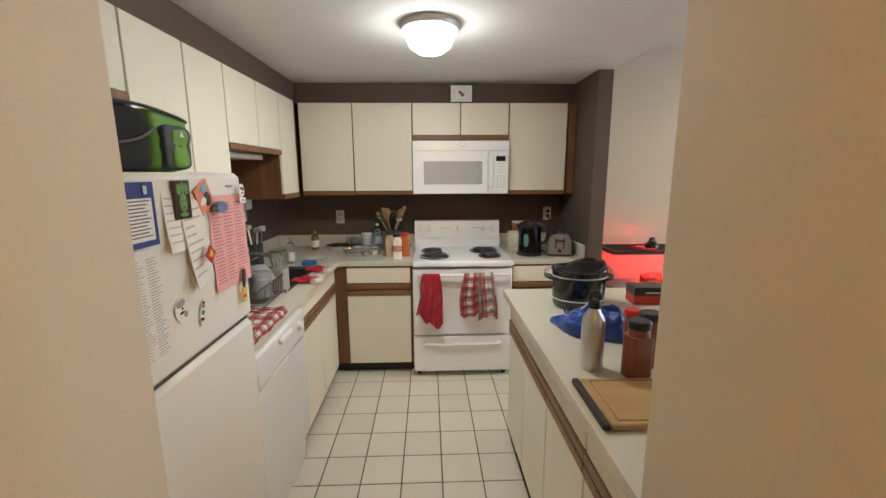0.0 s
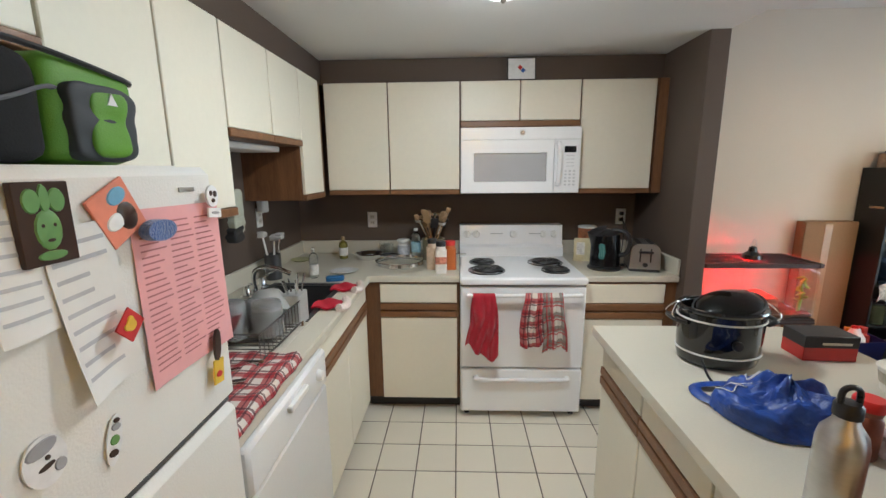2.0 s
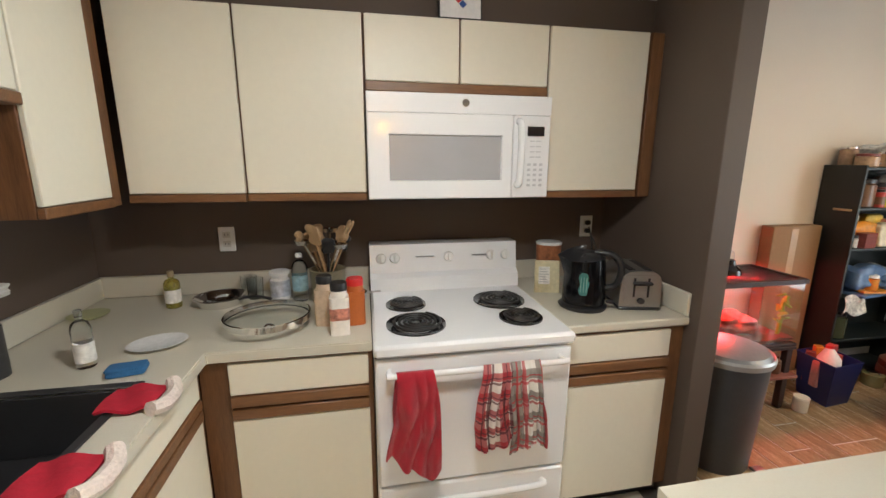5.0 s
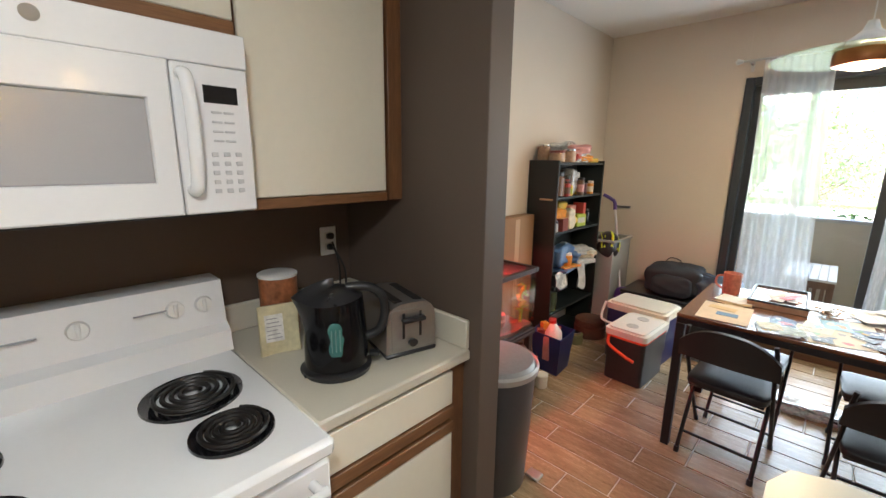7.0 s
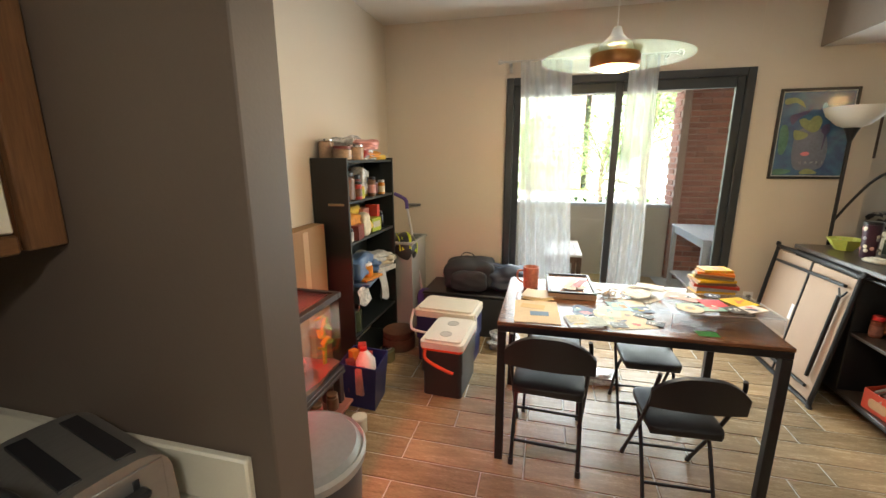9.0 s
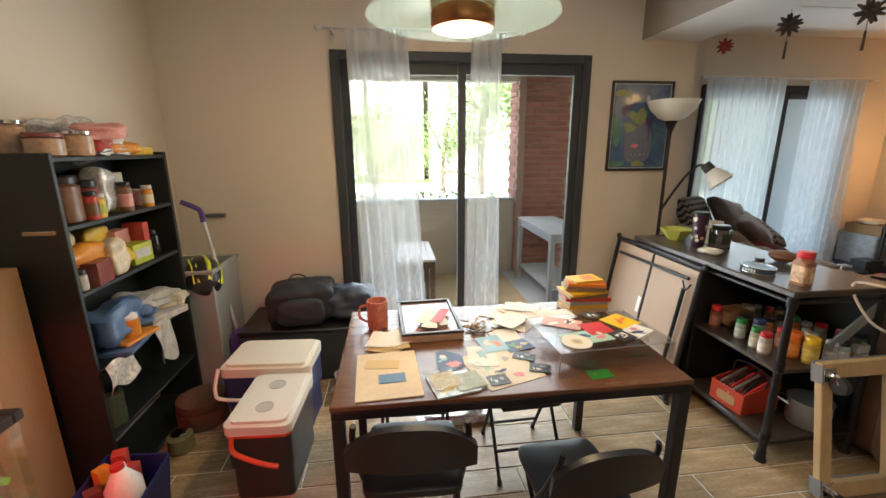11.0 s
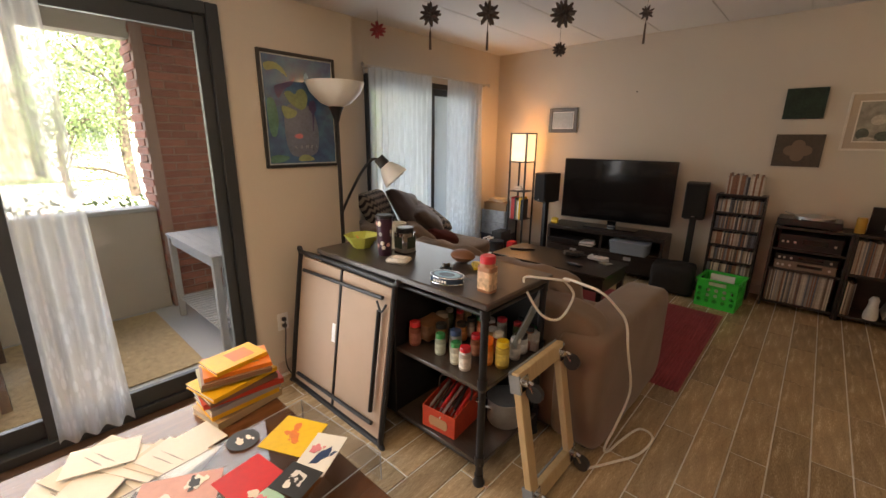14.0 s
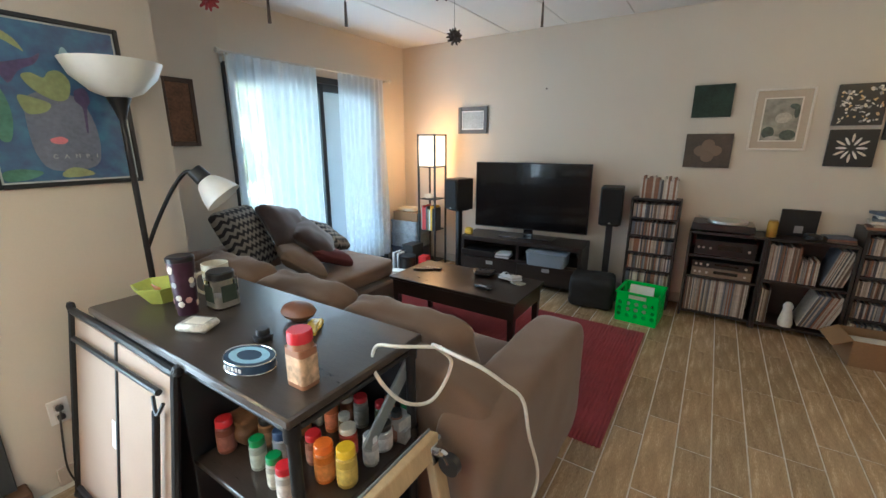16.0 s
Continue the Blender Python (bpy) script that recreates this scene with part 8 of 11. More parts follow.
for k, (x, y, h, c) in enumerate(((2.82, 3.50, 0.2, 5), (2.85, 3.55, 0.24, 5), (2.70, 3.56, 0.2, 4), (2.79, 3.58, 0.22, 0), (2.67, 3.48, 0.18, 9))):
    carton((x, y, 0.10), (0.05, 0.05, h), SNACK[c], "crushed red packaging in the basket", "packaging", 20 * k, "packaging in the basket")
# terrarium
s = thing("terrarium", "glass reptile tank with a dark mesh lid lit red", "terrarium")
tx0, tx1, ty0, ty1, tz0, tz1 = 1.60, 2.39, 3.44, 3.80, 0.42, 0.845
TG = thin_glass("tank_glass")
DKW = mat("dark_red_brown_lid", (0.035, 0.018, 0.015), 0.5)
b = bm_new()
for a, c in (((tx0 - 0.01, ty0 - 0.01), (tx0 + 0.02, ty1 + 0.01)), ((tx1 - 0.02, ty0 - 0.01), (tx1 + 0.01, ty1 + 0.01)), ((tx0 + 0.021, ty0 - 0.01), (tx1 - 0.021, ty0 + 0.02)), ((tx0 + 0.021, ty1 - 0.02), (tx1 - 0.021, ty1 + 0.01))):
    box(b, (*a, tz1 - 0.03), (*c, tz1), 0.003)
part("lid_frame", b, DKW, s)
b = bm_new()
for k in range(39):
    x = tx0 + 0.03 + k * (tx1 - tx0 - 0.06) / 38
    box(b, (x - 0.003, ty0 + 0.02, tz1 - 0.012), (x + 0.003, ty1 - 0.02, tz1 - 0.009), 0.0005)
for k in range(16):
    y = ty0 + 0.03 + k * (ty1 - ty0 - 0.06) / 15
    box(b, (tx0 + 0.02, y - 0.003, tz1 - 0.0088), (tx1 - 0.02, y + 0.003, tz1 - 0.006), 0.0005)
part("mesh_lid", b, BLACK_STEEL, s, "dark wire mesh lid")
for n_, a, c in (("glass_front", (tx0, ty0), (tx1, ty0 + 0.005)), ("glass_back", (tx0, ty1 - 0.005), (tx1, ty1)), ("glass_side", (tx0, ty0 + 0.006), (tx0 + 0.005, ty1 - 0.006)), ("glass_side", (tx1 - 0.005, ty0 + 0.006), (tx1, ty1 - 0.006))):
    g = part(n_, bx((*a, tz0 + 0.02), (*c, tz1 - 0.031), 0.0008), TG, s)
    g.visible_shadow = False
part("base", bx((tx0 - 0.008, ty0 - 0.008, tz0), (tx1 + 0.008, ty1 + 0.008, tz0 + 0.02), 0.003), DKW, s)
part("substrate", sheet(bm_new(), 20, 10, lambda u, v: (tx0 + 0.01 + u * (tx1 - tx0 - 0.02), ty0 + 0.01 + v * (ty1 - ty0 - 0.02), tz0 + 0.04 + 0.02 * noise.noise(Vector((u * 6, v * 4, 0)))), 0.02), mat("coconut_substrate", (0.16, 0.08, 0.05), 0.95, vary=0.5, fine=90, bump=1.0), s, "rough brown bedding")
part("hide", cushion(bm_new(), (0.24, 0.16, 0.12), (2.08, 3.60, tz0 + 0.11), puff=0.3, wobble=0.03, seed=4), mat("red_brown_rock", (0.40, 0.12, 0.09), 0.9, vary=0.4, scale=20, bump=0.8), s, "rough rock hide")
part("plant", tube(bm_new(), smooth_path([(2.32, 3.5, tz0 + 0.05), (2.33, 3.5, 0.60), (2.31, 3.49, 0.68), (2.33, 3.48, 0.73)]), 0.012, 6), mat("plastic_leaf", (0.25, 0.42, 0.05), 0.5), s, "green plastic plant")
for k in range(7):
    part("leaf", cushion(bm_new(), (0.05, 0.03, 0.012), m=Matrix.Translation((2.32 + 0.02 * math.sin(k * 2), 3.49 + 0.02 * math.cos(k * 2), 0.56 + 0.028 * k)) @ Matrix.Rotation(k * 1.3, 4, "Z") @ Matrix.Rotation(0.5, 4, "Y"), n=6), bpy.data.materials["plastic_leaf"], s)
s = thing("heat_lamp", "black dome heat lamp with a red bulb on the tank", "lamp", (2.03, 3.62, tz1 + 0.001))
part("dome", lathe(bm_new(), [(0.068, 0.0), (0.062, 0.03), (0.03, 0.055), (0.024, 0.085), (0.015, 0.092), (0, 0.093)], seg=28), BLACK_GLOSS, s)
g = part("bulb", lathe(bm_new(), [(0, 0.004), (0.03, 0.006), (0.045, 0.02), (0.03, 0.045), (0, 0.05)], seg=20), mat("red_bulb_glow", (0.8, 0.05, 0.03), 0.4, emit=(1.0, 0.03, 0.015), power=0.8), s, "glowing red bulb")
g.visible_shadow = False
part("clip_wire", tube(bm_new(), smooth_path([(-0.02, 0, 0.085), (-0.01, 0, 0.12), (0.005, 0, 0.145), (0.02, 0, 0.12), (0.02, 0, 0.085)]), 0.003, 6), STEEL, s)
s = thing("tank_stand", "dark wooden stand with a lower shelf under the tank", "stand")
for x in (tx0 + 0.02, tx1 - 0.02):
    for y in (ty0 + 0.02, ty1 - 0.02):
        part("leg", bx((x - 0.02, y - 0.02, 0), (x + 0.02, y + 0.02, tz0 - 0.021), 0.003), DKW, s)
part("top", bx((tx0 - 0.01, ty0 - 0.01, tz0 - 0.02), (tx1 + 0.01, ty1 + 0.01, tz0 - 0.001), 0.003), DKW, s)
part("shelf", bx((tx0, ty0 - 0.04, 0.225), (tx1 + 0.02, ty1, 0.243), 0.003), mat("red_stained_board", (0.30, 0.10, 0.07), 0.5), s)
for k, (x, c) in enumerate(((2.30, 7), (2.20, 5), (2.36, 4))):
    bottle((x, 3.46 + 0.03 * k, 0.2435), "small dark jar on the tank stand shelf", "jar", 0.03, 0.07, SNACK[c], SNACK[7], 0.015, 0.028, group="jars on the tank stand")
bottle((2.47, 3.40, 0.0), "cream paper cup on the floor", "cup", 0.04, 0.09, CREAM, CREAM, 0.004, 0.042, name="cup")
# cardboard and trash can
CARD = mat("brown_cardboard", (0.29, 0.17, 0.085), 0.85, vary=0.1, scale=3, fine=90, bump=0.15)
s = thing("cardboard_box", "tall flat brown cardboard carton leaning on the wall", "cardboard box")
part("carton", bx((2.55, 3.82, 0.0), (2.95, 3.915, 1.09), 0.004), CARD, s)
part("tape", bx((2.70, 3.8185, 0.02), (2.755, 3.8195, 1.07), 0.0003), mat("tan_tape", (0.40, 0.25, 0.12), 0.3), s, "tan packing tape")
s = thing("trash_can", "grey plastic round trash can with a silver lid", "trash can", (1.60, 3.16, 0))
TCX = mat("dark_grey_can", (0.06, 0.065, 0.075), 0.35, vary=0.12)
part("can", lathe(bm_new(), [(0, 0.0), (0.155, 0.0), (0.16, 0.01), (0.185, 0.57), (0.18, 0.575), (0, 0.575)], seg=40), TCX, s)
part("rim", lathe(bm_new(), [(0.186, 0.572), (0.197, 0.575), (0.200, 0.60), (0.192, 0.612), (0.18, 0.60)], seg=40), mat("grey_rim", (0.42, 0.42, 0.42), 0.3, metal=0.3), s, "pale grey rim")
part("lid", lathe(bm_new(), [(0.186, 0.604), (0.17, 0.622), (0.10, 0.634), (0, 0.638)], seg=40), mat("mid_grey_lid", (0.25, 0.26, 0.27), 0.35, metal=0.2), s, "domed grey lid")
part("pedal", bx((0.10, -0.20, 0.004), (0.16, -0.13, 0.02), 0.004), STEEL, s)


# ---- kitchen cart and what leans on it ----
CARTTOP = wood("dark_espresso_top", (0.060, 0.045, 0.036), (0.030, 0.022, 0.018), 0.30, grain=(1.2, 12, 12), coat=0.25)


def cart():
    s = thing("kitchen_cart", "black kitchen cart with a dark top and open shelves", "cart")
    x0, x1, y0, y1, z = 2.80, 4.03, 0.165, 0.70, 0.89
    part("top", bx((x0, y0, z - 0.032), (x1, y1, z), 0.006), CARTTOP, s, "dark espresso wooden top")
    for x in (x0 + 0.03, x1 - 0.03):
        for y in (y0 + 0.03, y1 - 0.03):
            l_ = part("leg", cyl(bm_new(), (x, y, 0.05), (x, y, z - 0.033), 0.017, seg=14), BLACK_STEEL, s, "black steel pipe leg")
            part("foot", lathe(bm_new(), [(0, 0), (0.026, 0.0), (0.028, 0.012), (0.02, 0.03), (0.021, 0.055), (0, 0.056)], (x, y, 0), 16), BLACK_STEEL, s)
            for zz_ in (0.13, 0.515, z - 0.06):
                part("fitting", cyl(bm_new(), (x, y, zz_ - 0.022), (x, y, zz_ + 0.022), 0.0225, seg=14), BLACK_STEEL, s)
    for zz_ in (0.13, 0.50):
        part("shelf", bx((x0 + 0.012, y0 + 0.012, zz_ - 0.02), (3.36, y1 - 0.012, zz_), 0.004), CARTTOP, s)
    part("cupboard", bx((3.365, y0 + 0.012, 0.11), (x1 - 0.012, y1 - 0.012, z - 0.033), 0.004), mat("black_wood_panel", (0.010, 0.010, 0.011), 0.5, vary=0.2), s, "black closed cupboard")
    part("back_panel", bx((x0 + 0.05, y0 + 0.005, 0.14), (3.36, y0 + 0.011, z - 0.04), 0.001), bpy.data.materials["black_wood_panel"], s)
    for a, c in (((x0 + 0.03, y0 + 0.03), (x0 + 0.03, y1 - 0.03)), ((x0 + 0.03, y1 - 0.03), (x1 - 0.03, y1 - 0.03)), ((x0 + 0.03, y0 + 0.03), (x1 - 0.03, y0 + 0.03))):
        part("rail", cyl(bm_new(), (*a, 0.10), (*c, 0.10), 0.010, seg=10), BLACK_STEEL, s)
        part("rail", cyl(bm_new(), (*a, z - 0.062), (*c, z - 0.062), 0.010, seg=10), BLACK_STEEL, s)


cart()
# folded table leaning on the cart
s = thing("folded_table", "folded card table with tan underside panels and a black frame", "folded table", Matrix.Translation((3.77, 0.83, 0.0)) @ Matrix.Rotation(radians(8.5), 4, "X"))
TAN = mat("tan_hardboard", (0.42, 0.30, 0.22), 0.7, vary=0.06, fine=120)
FW, FH = 0.435, 0.845
for x0, x1 in ((-FW + 0.02, -0.012), (0.012, FW - 0.02)):
    part("panel", bx((x0, -0.012, 0.03), (x1, 0.0, FH - 0.02), 0.003), TAN, s, "tan hardboard panel")
part("centre_bar", bx((-0.007, -0.012, 0.03), (0.007, 0.004, FH - 0.02), 0.002), BLACK_STEEL, s)
part("frame", tube(bm_new(), smooth_path([(-FW, 0, 0.05), (-FW, 0, FH - 0.05), (-FW + 0.05, 0, FH), (FW - 0.05, 0, FH), (FW, 0, FH - 0.05), (FW, 0, 0.05), (FW - 0.05, 0, 0.015), (-FW + 0.05, 0, 0.015)], 8, True), 0.0145, 8, True), BLACK_STEEL, s)
for zz_ in (FH - 0.085, 0.10):
    part("folded_leg", tube(bm_new(), [(-FW + 0.06, 0.02, zz_ + 0.01), (FW - 0.08, 0.02, zz_ - 0.01)], 0.011, 8), BLACK_STEEL, s)
part("folded_leg", tube(bm_new(), [(-FW + 0.075, 0.022, 0.17), (-FW + 0.075, 0.022, FH - 0.14)], 0.012, 8), BLACK_STEEL, s)
part("hinge", tube(bm_new(), smooth_path([(-FW + 0.03, 0.02, FH - 0.10), (-FW + 0.05, 0.03, FH - 0.14), (-FW + 0.10, 0.02, FH - 0.10)]), 0.006, 6), BLACK_STEEL, s)
part("label", bx((0.018, 0.0003, 0.40), (0.05, 0.0012, 0.51), 0.0003), WHT, s, "white paper label")
# furniture dolly leaning on the cart end
s = thing("furniture_dolly", "pale wooden furniture dolly with four casters leaning upright", "dolly", Matrix.Translation((2.585, 0.44, 0.015)) @ Matrix.Rotation(radians(11), 4, "Y"))
PINE = wood("pale_pine", (0.60, 0.42, 0.22), (0.45, 0.30, 0.15), 0.6, grain=(14, 14, 1.5))
CARPET = mat("grey_carpet_pad", (0.22, 0.23, 0.24), 0.95, vary=0.2, fine=200, bump=0.5)
for y in (-0.17, 0.17):
    part("rail", bx((-0.02, y - 0.028, 0.06), (0.015, y + 0.028, 0.56), 0.004), PINE, s, "pale pine rail")
for z in (0.03, 0.565):
    part("crosspiece", bx((-0.018, -0.195, z - 0.035), (0.017, 0.195, z + 0.035), 0.004), PINE, s)
    part("pad", bx((0.018, -0.20, z - 0.037), (0.028, 0.20, z + 0.037), 0.003), CARPET, s, "grey carpet pad")
for y in (-0.165, 0.165):
    for z in (0.045, 0.55):
        part("pad_end", bx((-0.022, y * 1.17 - 0.006, z - 0.04), (0.03, y * 1.17 + 0.006, z + 0.04), 0.002), CARPET, s)
        c_ = part("caster", box(bm_new(), (-0.026, y - 0.03, z - 0.03), (-0.021, y + 0.03, z + 0.03), 0.002), CHROME, s, "chrome caster plate")
        part("fork", tube(bm_new(), smooth_path([(-0.026, y, z), (-0.05, y, z), (-0.066, y, z - 0.028)]), 0.014, 8), CHROME, c_)
        part("wheel", cyl(bm_new(), (-0.066, y - 0.012, z - 0.033), (-0.066, y + 0.012, z - 0.033), 0.036, seg=24), BLACK_PLASTIC, c_, "black rubber wheel")

# things on the cart
CZ = 0.8905
GB = "things on the cart top"
s = thing("faceted_bowl", "lime green faceted bowl with an orange facet", "bowl", (3.86, 0.50, CZ))
part("bowl", lathe(bm_new(), [(0.0, 0.001), (0.05, 0.0), (0.105, 0.075), (0.10, 0.076), (0.048, 0.008), (0, 0.008)], seg=7), mat("lime_plastic", (0.48, 0.52, 0.10), 0.5), s)
part("facet", prism(bm_new(), [(0.055, -0.03), (0.095, 0.0), (0.058, 0.032)], -0.001, 0.001, Matrix.Rotation(radians(55), 4, "Z") @ Matrix.Translation((0.0, 0, 0.035)) @ Matrix.Rotation(radians(-52), 4, "Y") @ Matrix.Translation((-0.045, 0, -0.003))), ORANGE, s, "orange facet")
TUMB = mat("dark_floral_tumbler", (0.05, 0.018, 0.035), 0.35, vary=0.3)
s = thing("tumbler", "tall dark purple tumbler with printed pale flowers", "tumbler", (3.64, 0.51, CZ), GB)
part("cup", lathe(bm_new(), [(0, 0), (0.034, 0.0), (0.036, 0.005), (0.045, 0.205), (0.0, 0.207)], seg=28), TUMB, s)
part("lid", lathe(bm_new(), [(0.0, 0.206), (0.047, 0.206), (0.047, 0.22), (0.04, 0.225), (0, 0.222)], seg=28), BLACK_PLASTIC, s)
fl = random.Random(5)
for k in range(26):
    a, z = fl.uniform(0, 6.28), fl.uniform(0.02, 0.19)
    r = 0.0362 + 0.009 * z / 0.205
    part("flower", lathe(bm_new(), [(0, 0.0008), (0.011, 0.0006), (0.012, 0)], m=Matrix.Rotation(a, 4, "Z") @ Matrix.Translation((r, 0, z)) @ Matrix.Rotation(radians(90), 4, "Y"), seg=7), (CREAM, CREAM, bpy.data.materials["dusty_pink_print"], GREY)[k % 4], s)
mug((3.70, 0.36, CZ), "tall cream mug with a brown print on the cart", mat("cream_glaze", (0.68, 0.58, 0.42), 0.35, vary=0.18, scale=25), 0.05, 0.15)
s = thing("glass_jar", "square clear glass jar with a black lid and dark label", "jar", (3.60, 0.395, CZ), GB)
part("jar", prism(bm_new(), rounded(0.10, 0.10, 0.025), 0.0, 0.115), clear("jar_clear"), s)
part("contents", prism(bm_new(), rounded(0.088, 0.088, 0.02), 0.006, 0.05), mat("pale_contents", (0.45, 0.40, 0.33), 0.8), s)
part("label", bx((-0.03, 0.0505, 0.03), (0.03, 0.0512, 0.095), 0.0003), mat("dark_green_label", (0.03, 0.045, 0.03), 0.5), s, "dark green label")
part("label", bx((-0.0512, -0.03, 0.03), (-0.0505, 0.03, 0.095), 0.0003), bpy.data.materials["dark_green_label"], s, "dark green label")
part("lid", lathe(bm_new(), [(0, 0.116), (0.048, 0.116), (0.05, 0.122), (0.05, 0.14), (0.045, 0.145), (0, 0.146)], seg=28), BLACK_PLASTIC, s)
s = thing("plastic_punnet", "clear plastic food packet on the cart", "packet", pose(3.47, 0.56, CZ, 0, 0, 25))
part("tray", bx((-0.06, -0.045, 0), (0.06, 0.045, 0.03), 0.012), mat("cloudy_plastic", (0.55, 0.52, 0.46), 0.2, vary=0.3, scale=30, bump=0.3), s)
part("label", bx((-0.04, -0.025, 0.0305), (0.03, 0.025, 0.0315), 0.0005), CREAM, s)
s = thing("tape_tin", "oval blue and black tin with pale print", "tin", pose(3.10, 0.60, CZ, 0, 0, 10))
part("body", lathe(bm_new(), [(0, 0), (0.078, 0), (0.08, 0.003), (0.08, 0.028), (0.078, 0.031), (0, 0.031)], seg=40, sy=0.72), mat("blue_black_tin", (0.03, 0.06, 0.11), 0.3, vary=0.3, scale=18), s)
for z_ in (0.002, 0.030):
    part("rim", tube(bm_new(), [(0.081 * math.cos(k * math.pi / 16), 0.0585 * math.sin(k * math.pi / 16), z_) for k in range(32)], 0.0025, 6, True), CHROME, s)
part("print", lathe(bm_new(), [(0.065, 0), (0.065, 0.0006), (0.04, 0.0006), (0.04, 0)], (0, 0, 0.0312), 32, sy=0.68), LBLUE, s, "pale blue ring print")
for k in range(5):
    part("letter_bar", bx((-0.03 + k * 0.014, 0.0578, 0.010), (-0.021 + k * 0.014, 0.0592, 0.022), 0.0004), WHT, s)
bottle((3.21, 0.485, CZ), "black rubber stopper on the cart", "stopper", 0.03, 0.02, BLACK_PLASTIC, BLACK_PLASTIC, 0.02, 0.022)
s = bottle((2.895, 0.575, CZ), "square plastic spice jar with a red lid", "spice jar", 0.036, 0.125, mat("brown_seasoning", (0.33, 0.15, 0.075), 0.45, vary=0.2, fine=250), mat("red_lid", (0.55, 0.02, 0.035), 0.35), 0.032, 0.033, square=True, band=(0.1, 0.72, mat("cream_red_label", (0.62, 0.42, 0.26), 0.5, vary=0.5, scale=28)))
solo("toy_ball", lathe(bm_new(), [(0, 0), (0.03, 0.006), (0.05, 0.022), (0.058, 0.035), (0.05, 0.05), (0.03, 0.062), (0, 0.066)], seg=24, sx=1.3), mat("brown_pigskin", (0.18, 0.07, 0.03), 0.5, vary=0.2, fine=200, bump=0.3), "small brown leather football on the cart", "ball", pose(3.24, 0.32, CZ, 0, 0, -10))
solo("candy_wrapper", cushion(bm_new(), (0.13, 0.04, 0.02), (0, 0, 0.01), puff=0.2, wobble=0.012, seed=2), mat("yellow_red_wrapper", (0.62, 0.42, 0.05), 0.25, vary=0.6, scale=22), "yellow and red snack wrapper on the cart", "wrapper", pose(3.13, 0.345, CZ, 0, 0, -50))
# spices on the shelf
SZ1 = 0.5005
spices = ((3.31, 0.60, 0.030, 0.115, (0.18, 0.05, 0.03), (0.55, 0.02, 0.03)), (3.22, 0.50, 0.032, 0.10, (0.22, 0.12, 0.06), (0.02, 0.02, 0.02)), (3.15, 0.585, 0.026, 0.10, (0.30, 0.33, 0.27), (0.02, 0.22, 0.06)), (3.10, 0.53, 0.03, 0.115, (0.25, 0.27, 0.30), (0.03, 0.06, 0.15)), (3.04, 0.60, 0.026, 0.10, (0.40, 0.38, 0.30), (0.02, 0.22, 0.06)), (2.975, 0.61, 0.028, 0.105, (0.50, 0.45, 0.40), (0.55, 0.02, 0.03)), (3.02, 0.47, 0.028, 0.10, (0.24, 0.09, 0.05), (0.55, 0.02, 0.03)), (2.935, 0.50, 0.032, 0.12, (0.62, 0.17, 0.02), (0.80, 0.17, 0.02)), (2.865, 0.475, 0.032, 0.12, (0.55, 0.36, 0.06), (0.78, 0.50, 0.02)), (2.86, 0.375, 0.026, 0.10, (0.45, 0.42, 0.38), (0.75, 0.75, 0.73)), (2.95, 0.385, 0.03, 0.10, (0.40, 0.05, 0.03), (0.7, 0.62, 0.5)), (2.875, 0.30, 0.034, 0.09, (0.48, 0.48, 0.47), (0.03, 0.03, 0.03)), (3.28, 0.43, 0.035, 0.12, (0.14, 0.09, 0.05), (0.3, 0.28, 0.25)), (3.17, 0.40, 0.03, 0.09, (0.35, 0.15, 0.05), (0.02, 0.02, 0.02)))
for k, (x, y, r, h, c, lc) in enumerate(spices):
    bottle((x, y, SZ1), "spice jar with a coloured lid on the cart shelf", "spice jar", r, h * 0.86, mat(f"spice_{k}", c, 0.35, vary=0.2, fine=200), mat(f"spice_lid_{k}", lc, 0.35), h * 0.22, r * 0.92, band=(0.15, 0.7, mat(f"spice_label_{k}", [min(0.75, q * 1.35 + 0.05) for q in c], 0.5, vary=0.4, scale=40)), group="spice jars on the cart", name="spice_jar")
sp = random.Random(31)
for k in range(13):
    c = ((0.20, 0.08, 0.04), (0.10, 0.12, 0.05), (0.34, 0.22, 0.10), (0.45, 0.12, 0.04), (0.30, 0.28, 0.24))[k % 5]
    lc = ((0.02, 0.02, 0.02), (0.50, 0.02, 0.03), (0.60, 0.58, 0.52), (0.02, 0.20, 0.06))[k % 4]
    r = sp.uniform(0.021, 0.028)
    bottle((2.865 + 0.075 * (k % 7) + sp.uniform(-0.008, 0.008), 0.335 - 0.075 * (k // 7) + sp.uniform(-0.006, 0.006) + (0.0 if k % 7 > 1 else -0.09), SZ1), "spice jar at the back of the cart shelf", "spice jar", r, sp.uniform(0.07, 0.11), mat(f"back_spice_{k}", c, 0.35, vary=0.2, fine=200), mat(f"back_spice_lid_{k}", lc, 0.35), 0.02, r * 0.92, band=(0.15, 0.7, mat(f"back_spice_label_{k}", [min(0.7, q * 1.4 + 0.08) for q in c], 0.5, vary=0.4, scale=40)), group="spice jars on the cart", name="spice_jar")
bag_of((3.30, 0.50, SZ1), (0.12, 0.16, 0.12), SNACK[7], "brown snack bag behind the spice jars", "bag", 14)
carton((2.85, 0.225, SZ1), (0.06, 0.07, 0.05), SNACK[8], "small white box on the cart shelf", "box", 10)
carton((2.855, 0.23, SZ1 + 0.051), (0.06, 0.07, 0.04), SNACK[8], "small white box on the cart shelf", "box", -6)
